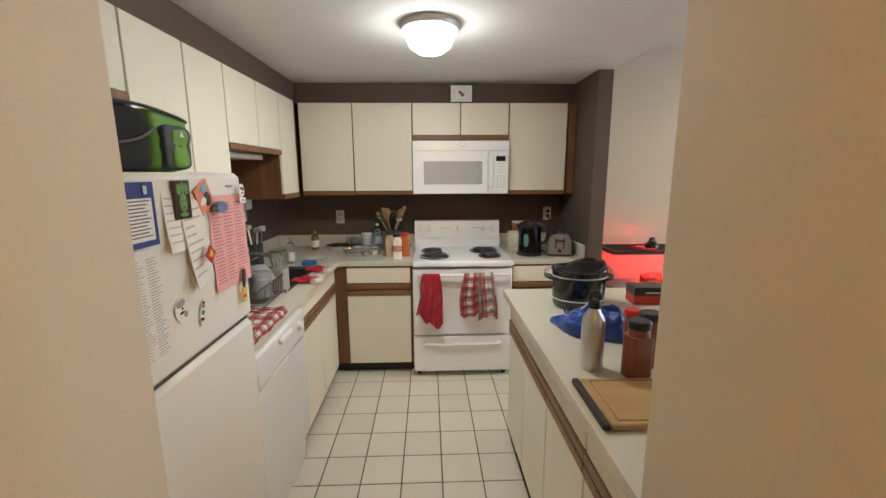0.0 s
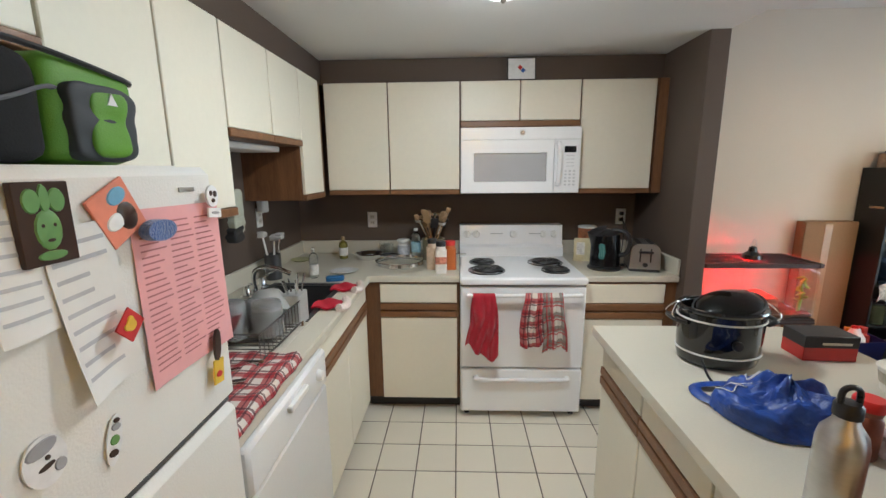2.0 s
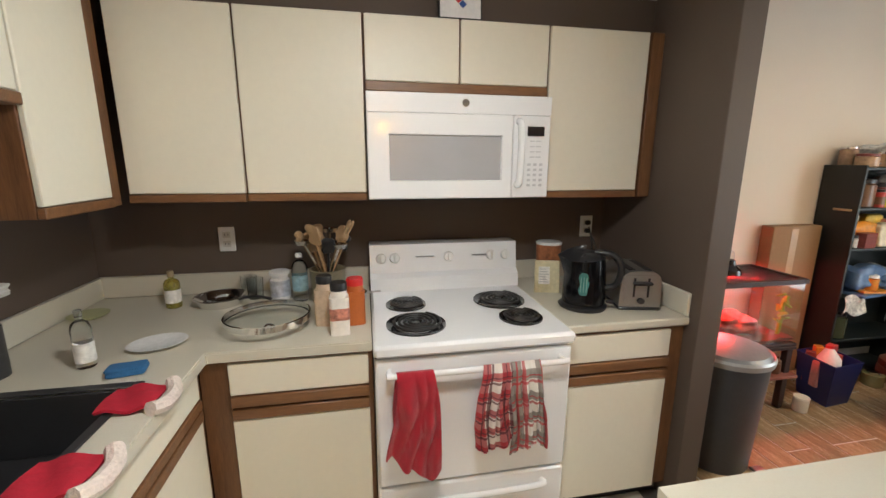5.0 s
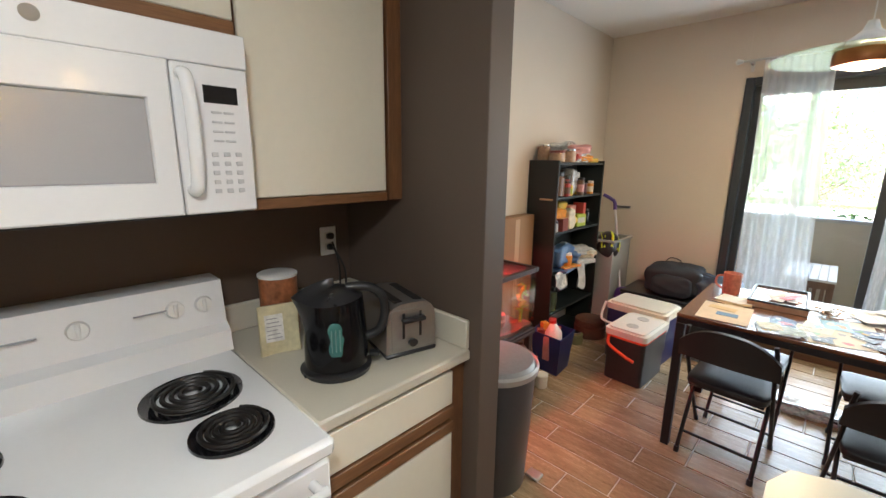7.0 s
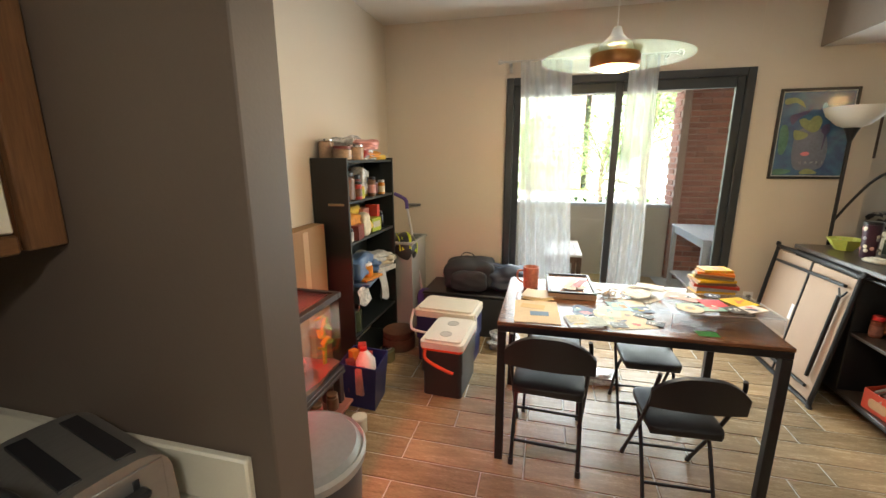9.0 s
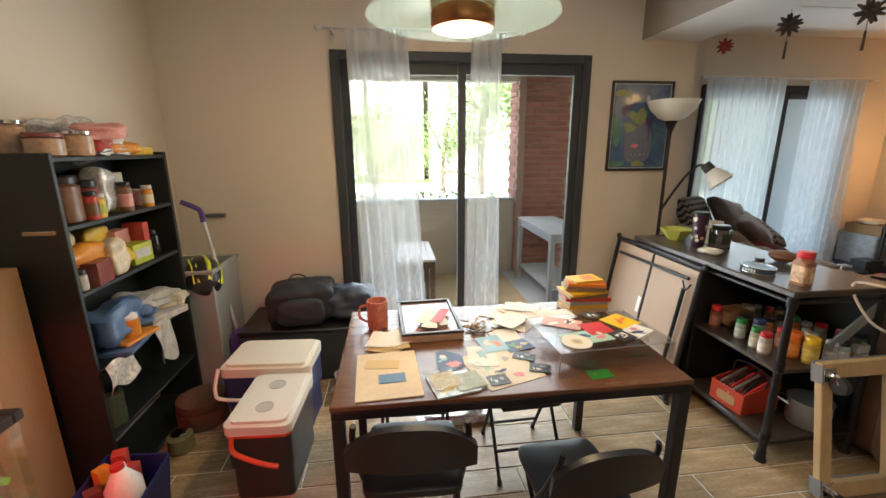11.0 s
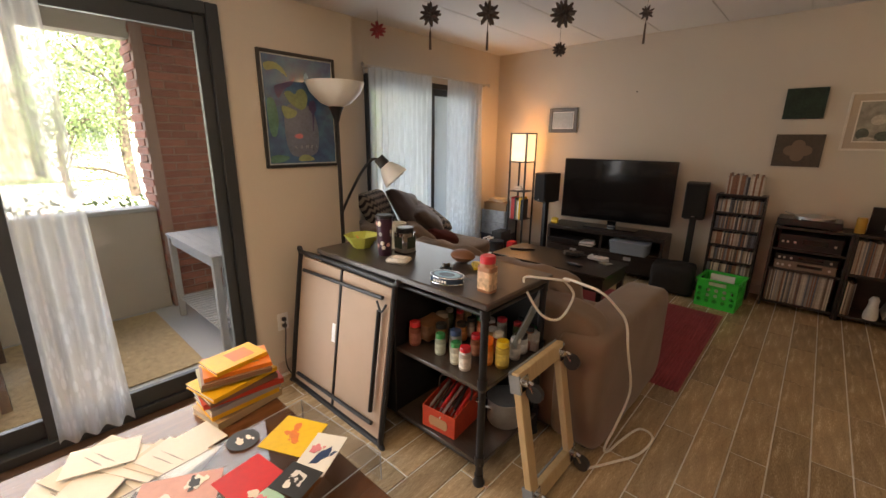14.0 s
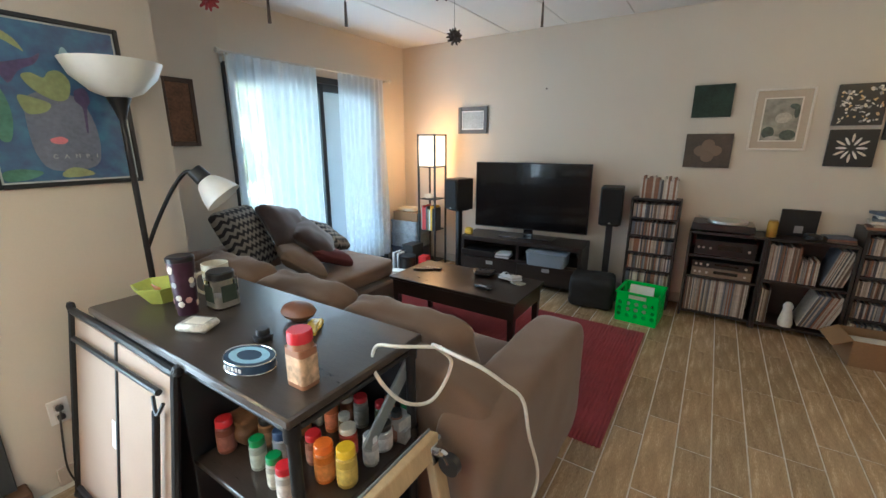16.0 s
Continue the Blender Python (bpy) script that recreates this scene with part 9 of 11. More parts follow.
solo("mitre_saw_blade", box(bm_new(), (-0.16, -0.006, -0.028), (0.16, 0.006, 0.028), 0.004), mat("dull_grey_metal", (0.32, 0.35, 0.34), 0.45, metal=0.4), "long grey metal tool leaning on the cart shelf", "tool", Matrix.Translation((2.845, 0.29, 0.685)) @ Matrix.Rotation(radians(90), 4, "Z") @ Matrix.Rotation(radians(42), 4, "Y"))
s = thing("tool_caddy", "open red plastic tool caddy full of tools on the cart", "tool box", pose(3.10, 0.545, 0.131, 0, 0, 6) @ Matrix.Diagonal((0.85, 0.9, 0.95, 1)))
CADDY = mat("orange_red_plastic", (0.50, 0.05, 0.02), 0.5, vary=0.2, scale=14)
CW_, CD_, CH_ = 0.115, 0.135, 0.17
part("floor", bx((-CW_ + 0.006, -CD_ + 0.006, 0.0), (CW_ - 0.006, CD_ - 0.006, 0.006), 0.002), CADDY, s)
part("front_wall", box(bm_new(), (-CW_, CD_ - 0.006, 0.0), (CW_, CD_, CH_ * 0.72), 0.002), CADDY, s)
part("back_wall", box(bm_new(), (-CW_, -CD_, 0.0), (CW_, -CD_ + 0.006, CH_), 0.002), CADDY, s)
for k in (-1, 1):
    part("side_wall", prism(bm_new(), [(-CD_ + 0.0065, 0.0), (CD_ - 0.0065, 0.0), (CD_ - 0.0065, CH_ * 0.72), (-CD_ + 0.0065, CH_)], k * (CW_ - 0.003) - 0.003, k * (CW_ - 0.003) + 0.003, Matrix(((0, 0, 1, 0), (1, 0, 0, 0), (0, 1, 0, 0), (0, 0, 0, 1)))), CADDY, s)
part("label_plate", prism(bm_new(), rounded(0.13, 0.055, 0.02), 0.0, 0.0025, Matrix.Translation((0, CD_ + 0.0002, 0.055)) @ Matrix.Rotation(radians(-90), 4, "X")), mat("tan_label_plate", (0.42, 0.24, 0.12), 0.6), s, "tan rounded label plate")
tr_ = random.Random(9)
for k in range(8):
    x, y = -0.08 + 0.023 * k, tr_.uniform(-0.03, 0.03)
    t_ = part("tool", tube(bm_new(), [(x, y + 0.08, 0.10 + 0.01 * (k % 3)), (x + tr_.uniform(-0.02, 0.02), y - 0.08, 0.17 + 0.012 * (k % 2))], 0.009, 8), (RED, BLACK_PLASTIC, DKBROWN, STEEL)[k % 4], s)
    part("shank", tube(bm_new(), [(x, y + 0.08, 0.10 + 0.01 * (k % 3)), (x - 0.005, y + 0.118, 0.092 + 0.01 * (k % 3))], 0.0045, 6), STEEL, t_)
part("carry_handle", tube(bm_new(), smooth_path([(-CW_ + 0.003, -0.02, CH_ * 0.85), (-CW_ + 0.01, -0.03, 0.215), (0, -0.03, 0.235), (CW_ - 0.01, -0.03, 0.215), (CW_ - 0.003, -0.02, CH_ * 0.85)]), 0.006, 8), BLACK_PLASTIC, s, "black carrying handle")
s = thing("stock_pot", "steel pot with a chrome handle on the lower cart shelf", "pot", (2.905, 0.36, 0.131))
part("pot", lathe(bm_new(), [(0, 0), (0.085, 0), (0.09, 0.01), (0.09, 0.13), (0.095, 0.135), (0.0, 0.137)], seg=32), mat("grey_pot_steel", (0.42, 0.43, 0.44), 0.35, metal=0.7), s)
part("handle", tube(bm_new(), smooth_path([(0.03, 0.085, 0.09), (0.06, 0.125, 0.12), (0.10, 0.12, 0.13), (0.09, 0.04, 0.1)]), 0.007, 8), CHROME, s)
# white cable over the sofa and the cart
CAB = mat("white_cable_sheath", (0.74, 0.70, 0.62), 0.45)
solo("white_cable", tube(bm_new(), smooth_path([(2.70, 0.20, 0.885), (2.79, 0.30, 0.905), (2.86, 0.33, 0.897), (2.80, 0.40, 0.86), (2.755, 0.33, 0.74), (2.72, 0.22, 0.70), (2.70, 0.14, 0.80), (2.72, 0.22, 0.895), (2.62, 0.25, 0.905), (2.535, 0.24, 0.885), (2.49, 0.17, 0.81), (2.465, 0.08, 0.71), (2.455, 0.03, 0.55), (2.45, -0.08, 0.29), (2.455, 0.04, 0.17), (2.475, 0.12, 0.06), (2.47, 0.08, 0.010), (2.45, -0.05, 0.008), (2.408, -0.205, 0.008), (2.335, -0.18, 0.008), (2.35, -0.01, 0.008), (2.43, 0.14, 0.008), (2.50, 0.255, 0.008)], 10), 0.006, 8), CAB, "white power cable looped over the cart and sofa", "cable")


# ---- sofa ----
SOFA = mat("brown_microfibre", (0.165, 0.100, 0.062), 0.9, vary=0.14, scale=5, fine=240, bump=0.25, sheen=0.25)


def sofa():
    s = thing("sectional_sofa", "brown fabric corner sofa with loose back cushions", "sofa")
    part("arm", cushion(bm_new(), (0.27, 1.10, 0.64), (2.625, -0.345, 0.32), puff=0.04, wobble=0.006, seed=1, n=18), SOFA, s)
    part("back", cushion(bm_new(), (2.60, 0.26, 0.74), (3.86, 0.03, 0.37), puff=0.06, wobble=0.008, seed=2, n=22), SOFA, s)
    part("base", bx((2.80, -0.80, 0.04), (5.12, -0.09, 0.30), 0.02), SOFA, s)
    for k in range(3):
        part("seat_cushion", cushion(bm_new(), (0.66, 0.68, 0.17), (3.13 + 0.665 * k, -0.44, 0.37), puff=0.25, wobble=0.01, seed=3 + k), SOFA, s)
        part("back_cushion", cushion(bm_new(), (0.68, 0.22, 0.40), m=Matrix.Translation((3.14 + 0.665 * k, -0.16, 0.60 + 0.012 * k)) @ Matrix.Rotation(radians(-14), 4, "X"), puff=0.22, wobble=0.025, seed=13 + k), SOFA, s)
    part("chaise_base", bx((4.36, -1.66, 0.04), (5.30, -0.81, 0.30), 0.02), SOFA, s)
    part("chaise_cushion", cushion(bm_new(), (0.92, 1.62, 0.17), (4.86, -0.86, 0.385), puff=0.14, wobble=0.01, seed=8, n=18), SOFA, s)
    part("chaise_back", cushion(bm_new(), (0.24, 1.0, 0.70), (5.25, -0.46, 0.35), puff=0.08, wobble=0.01, seed=9), SOFA, s)
    for x, y in ((2.58, -0.80), (2.58, 0.10), (5.2, -1.6), (4.42, -1.6), (5.2, 0.1)):
        part("foot", cyl(bm_new(), (x, y, 0.0), (x, y, 0.05), 0.025, seg=12), BLACK_PLASTIC, s)


sofa()


def zigzag(name, light, dark):
    m = bpy.data.materials.new(name)
    m.use_nodes = True
    n, l = m.node_tree.nodes, m.node_tree.links
    b = n["Principled BSDF"]
    b.inputs["Roughness"].default_value = 0.9
    co = n.new("ShaderNodeTexCoord")
    sep = n.new("ShaderNodeSeparateXYZ")
    l.new(co.outputs["Object"], sep.inputs[0])
    pp = n.new("ShaderNodeMath")
    pp.operation = "PINGPONG"
    pp.inputs[1].default_value = 0.028
    l.new(sep.outputs["X"], pp.inputs[0])
    ad = n.new("ShaderNodeMath")
    ad.operation = "ADD"
    l.new(pp.outputs[0], ad.inputs[0])
    l.new(sep.outputs["Y"], ad.inputs[1])
    ml = n.new("ShaderNodeMath")
    ml.operation = "MULTIPLY"
    ml.inputs[1].default_value = 17
    l.new(ad.outputs[0], ml.inputs[0])
    fr = n.new("ShaderNodeMath")
    fr.operation = "FRACT"
    l.new(ml.outputs[0], fr.inputs[0])
    rp = n.new("ShaderNodeValToRGB")
    rp.color_ramp.interpolation = "CONSTANT"
    rp.color_ramp.elements[0].color = (*light, 1)
    rp.color_ramp.elements[1].position = 0.5
    rp.color_ramp.elements[1].color = (*dark, 1)
    l.new(fr.outputs[0], rp.inputs["Fac"])
    l.new(rp.outputs["Color"], b.inputs["Base Color"])
    return m


CHEV = zigzag("grey_brown_chevron", (0.24, 0.21, 0.17), (0.022, 0.02, 0.022))
DARKC = mat("dark_brown_velvet", (0.035, 0.018, 0.016), 0.8, vary=0.3, sheen=0.4)
TAUPE = mat("taupe_cushion", (0.20, 0.14, 0.10), 0.9, vary=0.1, fine=200, bump=0.2)
for lab, mt, m_, sz in (
        ("grey and black chevron throw pillow", CHEV, pose(5.0, -0.56, 0.80, 62, 0, -62), (0.50, 0.50, 0.17)),
        ("dark brown throw pillow", DARKC, pose(4.98, -0.92, 0.82, 50, 14, -75), (0.50, 0.42, 0.16)),
        ("dark brown throw pillow", DARKC, pose(4.88, -1.10, 0.70, 42, -10, -40), (0.46, 0.42, 0.16)),
        ("taupe throw pillow", TAUPE, pose(4.72, -0.82, 0.60, 38, 0, -30), (0.50, 0.40, 0.16)),
        ("grey and black chevron throw pillow", CHEV, pose(5.08, -1.42, 0.64, 35, 16, -60), (0.44, 0.40, 0.15)),
        ("dark red and brown throw pillow", mat("dark_red_cloth", (0.10, 0.02, 0.02), 0.9), pose(4.80, -1.16, 0.56, 22, 0, -20), (0.40, 0.36, 0.13))):
    solo("throw_pillow", cushion(bm_new(), sz, puff=0.75, wobble=0.012, seed=int(m_.translation.x * 50), n=14), mt, lab + " on the corner sofa", "pillow", m_, "pillows on the sofa")
# floor lamp by the sofa
s = thing("torchiere_lamp", "black floor lamp with a white bowl and a bent reading arm", "floor lamp", (4.20, 0.40, 0))
part("base", lathe(bm_new(), [(0, 0), (0.13, 0), (0.13, 0.012), (0.03, 0.025), (0, 0.026)], seg=32), BLACK_STEEL, s)
part("pole", cyl(bm_new(), (0, 0, 0.02), (0, 0, 1.68), 0.0125, seg=12), BLACK_STEEL, s)
part("socket", lathe(bm_new(), [(0.012, 1.60), (0.03, 1.66), (0.045, 1.695), (0.0, 1.70)], seg=20), BLACK_STEEL, s)
FROST = mat("white_plastic_shade", (0.80, 0.80, 0.77), 0.35, vary=0.03, trans=0.0)
part("bowl", lathe(bm_new(), [(0.03, 1.69), (0.09, 1.715), (0.15, 1.775), (0.175, 1.835), (0.17, 1.836), (0.145, 1.78), (0.085, 1.722), (0.03, 1.697)], seg=40), FROST, s, "white bowl shade")
part("arm", tube(bm_new(), smooth_path([(0.012, 0.0, 1.02), (-0.03, -0.05, 1.16), (-0.08, -0.11, 1.30), (-0.13, -0.15, 1.375), (-0.165, -0.17, 1.385)], 8), 0.009, 8), BLACK_STEEL, s, "bent gooseneck arm")
r_ = Matrix.Translation((-0.20, -0.185, 1.365)) @ Matrix.Rotation(radians(38), 4, "Z") @ Matrix.Rotation(radians(222), 4, "Y")
part("reading_socket", lathe(bm_new(), [(0, -0.04), (0.034, -0.035), (0.038, 0.02), (0.03, 0.03), (0, 0.03)], m=r_, seg=18), BLACK_PLASTIC, s)
part("reading_shade", lathe(bm_new(), [(0.03, 0.022), (0.05, 0.04), (0.072, 0.085), (0.088, 0.135), (0.085, 0.135), (0.07, 0.09), (0.03, 0.03)], m=r_, seg=28), FROST, s, "white bell shade")
# outlet and cord by the door
outlet("white wall outlet with a black plug beside the glass door", pose(4.339, 0.80, 0.36, 0, 0, -90), True)
solo("power_cord", tube(bm_new(), smooth_path([(4.305, 0.80, 0.38), (4.27, 0.82, 0.30), (4.28, 0.83, 0.10), (4.25, 0.80, 0.012), (4.22, 0.72, 0.012), (4.235, 0.62, 0.012)], 8), 0.004, 6), BLACK_PLASTIC, "black power cord from the outlet to the floor", "cable")


# ---- pictures ----
def picture(name, label, m, w, h, frame_mat, picture_mat, border=0.025, mount=None, shapes=(), depth=0.02):
    """A framed picture hung on a wall; local x across, z up, facing -y."""
    s = thing(name, label, "picture", m, "pictures on the walls")
    if border:
        b = bm_new()
        for a, c in (((-w / 2, -h / 2), (-w / 2 + border, h / 2)), ((w / 2 - border, -h / 2), (w / 2, h / 2)), ((-w / 2 + border, -h / 2), (w / 2 - border, -h / 2 + border)), ((-w / 2 + border, h / 2 - border), (w / 2 - border, h / 2))):
            box(b, (a[0], -depth, a[1]), (c[0], 0, c[1]), 0.003)
        part("frame", b, frame_mat, s)
    iw, ih = w / 2 - border, h / 2 - border
    if mount:
        part("mount", bx((-iw, -depth * 0.5, -ih), (iw, -0.001, ih), 0.001), mount[0], s)
        iw, ih = iw - mount[1], ih - mount[1]
        part("print", bx((-iw, -depth * 0.5 - 0.002, -ih), (iw, -depth * 0.5 - 0.0003, ih), 0.0004), picture_mat, s)
        y = -depth * 0.5 - 0.0022
    else:
        d_ = depth * (0.6 if border else 1.0)
        part("print", bx((-iw, -d_, -ih), (iw, -0.001, ih), 0.001), picture_mat, s)
        y = -d_
    for k, (cx, cz, rx, rz, a, mt) in enumerate(shapes):
        part("motif", lathe(bm_new(), [(0, 0), (1, 0), (0.96, 0.0004), (0, 0.0004)], m=Matrix.Translation((cx * iw, y - 0.0002 - 0.0002 * k, cz * ih)) @ Matrix.Rotation(radians(90), 4, "X") @ Matrix.Rotation(radians(a), 4, "Z") @ Matrix.Diagonal((rx * iw, rz * ih, 1, 1)), seg=16), mt, s)
    return s


POSTER = mat("blue_painted_poster", (0.085, 0.21, 0.34), 0.2, vary=0.6, scale=7, fine=26, coat=0.3, tint=(0.055, 0.075, 0.19))
OLIVE = mat("olive_yellow_print", (0.27, 0.32, 0.15), 0.3, vary=0.25, scale=14)
MURK = mat("murky_green_print", (0.08, 0.20, 0.15), 0.3, vary=0.4, scale=12)
DUSK = mat("dusky_violet_print", (0.075, 0.055, 0.14), 0.3, vary=0.4, scale=12)
MAUVE = mat("grey_mauve_print", (0.15, 0.17, 0.24), 0.3, vary=0.25, scale=10)
poster = picture("poster", "large framed blue painting poster with yellow-green shapes and lettering", pose(4.339, 0.562, 1.66, 0, 0, -90), 0.49, 0.65, BLACK_PLASTIC, POSTER, 0.018, None, depth=0.02)
part("mount_edge", bx((-0.2265, -0.0122, -0.3065), (0.2265, -0.0118, 0.3065), 0.0001), mat("pale_poster_edge", (0.5, 0.52, 0.52), 0.5), poster, "thin pale paper edge")
part("painting", bx((-0.2195, -0.0126, -0.2995), (0.2195, -0.0123, 0.2995), 0.0001), POSTER, poster)


def painted(outline, material, layer, label=""):
    """A flat painted shape on the poster, its edge softly curved through the outline's points."""
    ring = [(p.x, p.y) for p in smooth_path([(x, z, 0) for x, z in outline], 6, True)]
    part("painted_shape", prism(bm_new(), ring, 0.0, 0.0002, Matrix.Translation((0, -0.0127 - 0.0003 * layer, 0)) @ Matrix.Rotation(radians(90), 4, "X")), material, poster, label)


painted([(-0.10, 0.02), (-0.03, 0.05), (0.06, 0.03), (0.10, -0.06), (0.105, -0.18), (0.07, -0.25), (-0.06, -0.26), (-0.105, -0.20), (-0.115, -0.08)], MAUVE, 0, "grey mauve vase")
painted([(-0.10, 0.10), (-0.07, 0.115), (-0.035, 0.10), (-0.015, 0.125), (0.02, 0.13), (0.045, 0.09), (0.03, 0.03), (-0.01, 0.015), (-0.07, 0.05)], OLIVE, 2, "yellow-green heart")
painted([(-0.12, 0.03), (-0.07, 0.02), (-0.03, 0.0), (-0.05, -0.03), (-0.10, -0.04), (-0.12, -0.01)], OLIVE, 1)
painted([(-0.21, 0.25), (-0.15, 0.262), (-0.10, 0.235), (-0.075, 0.19), (-0.10, 0.205), (-0.14, 0.225), (-0.20, 0.215)], OLIVE, 1, "yellow-green arc")
painted([(0.055, 0.06), (0.09, 0.07), (0.10, 0.02), (0.085, -0.01), (0.075, -0.10), (0.068, -0.10), (0.07, -0.01), (0.05, 0.02)], DUSK, 3)
painted([(-0.16, 0.13), (-0.12, 0.15), (-0.06, 0.17), (-0.03, 0.19), (-0.05, 0.15), (-0.10, 0.12), (-0.14, 0.07)], DUSK, 3, "violet stroke")
painted([(0.03, 0.20), (0.045, 0.225), (0.06, 0.20), (0.05, 0.17), (0.035, 0.165)], LBLUE, 3)
painted([(-0.055, -0.135), (-0.02, -0.125), (0.0, -0.14), (-0.02, -0.155), (-0.05, -0.15)], ROSE, 3, "small rose patch")
painted([(-0.04, -0.27), (0.0, -0.25), (0.05, -0.265), (0.06, -0.285), (-0.03, -0.29)], OLIVE, 4)
painted([(-0.215, -0.26), (-0.16, -0.25), (-0.10, -0.265), (-0.14, -0.29), (-0.21, -0.295)], MURK, 4)
painted([(-0.21, 0.05), (-0.17, 0.06), (-0.15, -0.04), (-0.17, -0.14), (-0.205, -0.12)], MURK, 4)
PALE_INK = mat("pale_lettering", (0.42, 0.44, 0.46), 0.5)
for k, ch_ in enumerate("CAMPI"):
    fc = bpy.data.curves.new("letter", "FONT")
    fc.body, fc.size, fc.extrude = ch_, 0.024, 0.0003
    fo = bpy.data.objects.new("letter", fc)
    scene.collection.objects.link(fo)
    me_ = bpy.data.meshes.new_from_object(fo)
    bpy.data.objects.remove(fo)
    lo = new("letter", me_)
    me_.materials.append(PALE_INK)
    lo.parent = poster
    lo.matrix_basis = pose(-0.060 + 0.036 * k, -0.0150, -0.212, 90)
picture("painting", "small dark picture in a carved brown frame", pose(5.539, -0.47, 1.73, 0, 0, -90), 0.24, 0.50, mat("carved_brown_frame", (0.07, 0.04, 0.03), 0.5), mat("rust_print", (0.14, 0.06, 0.03), 0.4, vary=0.6, scale=10), 0.035)
TVM = lambda x, z, rz=0: pose(x, -3.219, z, 0, 0, 180 + rz)
picture("photograph", "small pale landscape photo in a grey frame", TVM(4.51, 1.757), 0.385, 0.30, mat("grey_frame", (0.13, 0.13, 0.14), 0.4), mat("pale_sky_photo", (0.42, 0.47, 0.50), 0.3, vary=0.3, scale=5), 0.045, (WHT, 0.012))
picture("canvas", "square dark green canvas", TVM(2.15, 1.855, 0), 0.29, 0.265, BLACK_PLASTIC, mat("dark_green_canvas", (0.022, 0.040, 0.028), 0.8, vary=0.5, scale=12), 0.0, depth=0.035)
picture("canvas", "brown canvas with a pale quatrefoil", TVM(2.13, 1.44), 0.35, 0.29, BLACK_PLASTIC, mat("brown_canvas", (0.085, 0.065, 0.05), 0.8, vary=0.3, scale=8), 0.0, None, [(-0.3, 0, 0.3, 0.32, 0, TAUPE), (0.3, 0, 0.3, 0.32, 0, TAUPE), (0, 0.35, 0.28, 0.32, 0, TAUPE), (0, -0.35, 0.28, 0.32, 0, TAUPE)], 0.035)
WOODS = mat("dark_woods_print", (0.075, 0.095, 0.075), 0.4, vary=0.5, scale=22)
CLOUD = mat("pale_cloud_print", (0.50, 0.46, 0.39), 0.4, vary=0.3, scale=16)
misty = picture("painting", "misty landscape in a wide whitewashed frame", TVM(1.665, 1.69), 0.385, 0.485, mat("whitewashed_frame", (0.76, 0.70, 0.62), 0.6, vary=0.1), mat("misty_landscape", (0.30, 0.28, 0.23), 0.4, vary=0.5, scale=5, fine=20), 0.018, (mat("beige_mount", (0.50, 0.41, 0.32), 0.7, vary=0.08), 0.058),
                [(0.15, 0.08, 0.45, 0.25, 8, CLOUD), (0.52, -0.72, 0.44, 0.24, 0, WOODS), (-0.58, -0.60, 0.36, 0.28, 0, WOODS), (0.66, 0.60, 0.28, 0.12, -12, WOODS), (0.82, 0.36, 0.15, 0.30, 0, WOODS), (-0.3, -0.86, 0.42, 0.09, 0, CLOUD)])
slip = bm_new()
for sx in (-1, 1):
    box(slip, (sx * 0.119 - 0.005, -0.0165, -0.171), (sx * 0.119 + 0.005, -0.0105, 0.171), 0.001)
    box(slip, (-0.1135, -0.0165, sx * 0.166 - 0.005), (0.1135, -0.0105, sx * 0.166 + 0.005), 0.001)
part("slip", slip, bpy.data.materials["whitewashed_frame"], misty, "thin pale inner moulding")
pr = random.Random(3)
picture("canvas", "black and gold speckled collage canvas", TVM(1.215, 1.785), 0.275, 0.295, BLACK_PLASTIC, BLACKP, 0.0, None, [(pr.uniform(-0.85, 0.85), pr.uniform(-0.85, 0.85), pr.uniform(0.03, 0.12), pr.uniform(0.025, 0.07), pr.uniform(0, 180), (PAPER, CREAM, MANILA, GREY)[k % 4]) for k in range(80)], 0.035)
picture("canvas", "black canvas with a white starburst", TVM(1.21, 1.47), 0.275, 0.275, BLACK_PLASTIC, BLACKP, 0.0, None, [(0.42 * math.cos(k * 0.52) * (1 + 0.3 * (k % 2)), 0.42 * math.sin(k * 0.52) * (1 + 0.3 * (k % 2)), 0.24, 0.06, math.degrees(k * 0.52), (PAPER, CREAM)[k % 2]) for k in range(12)], 0.035)
picture("photograph", "dark framed picture on the wall", TVM(0.93, 1.70), 0.25, 0.34, BLACK_PLASTIC, mat("dark_photo", (0.10, 0.07, 0.05), 0.3, vary=0.5, scale=7), 0.03)
solo("wall_nail", cyl(bm_new(), (3.636, -3.2215, 2.05), (3.636, -3.205, 2.05), 0.008, seg=10), DKBROWN, "small nail in the wall above the television", "nail")


# ---- television wall ----
BLKBR = wood("black_brown_wood", (0.030, 0.022, 0.019), (0.014, 0.011, 0.010), 0.4, grain=(1.5, 12, 12))
TVP = pose(3.70, -2.955, 0, 0, 0, 4)


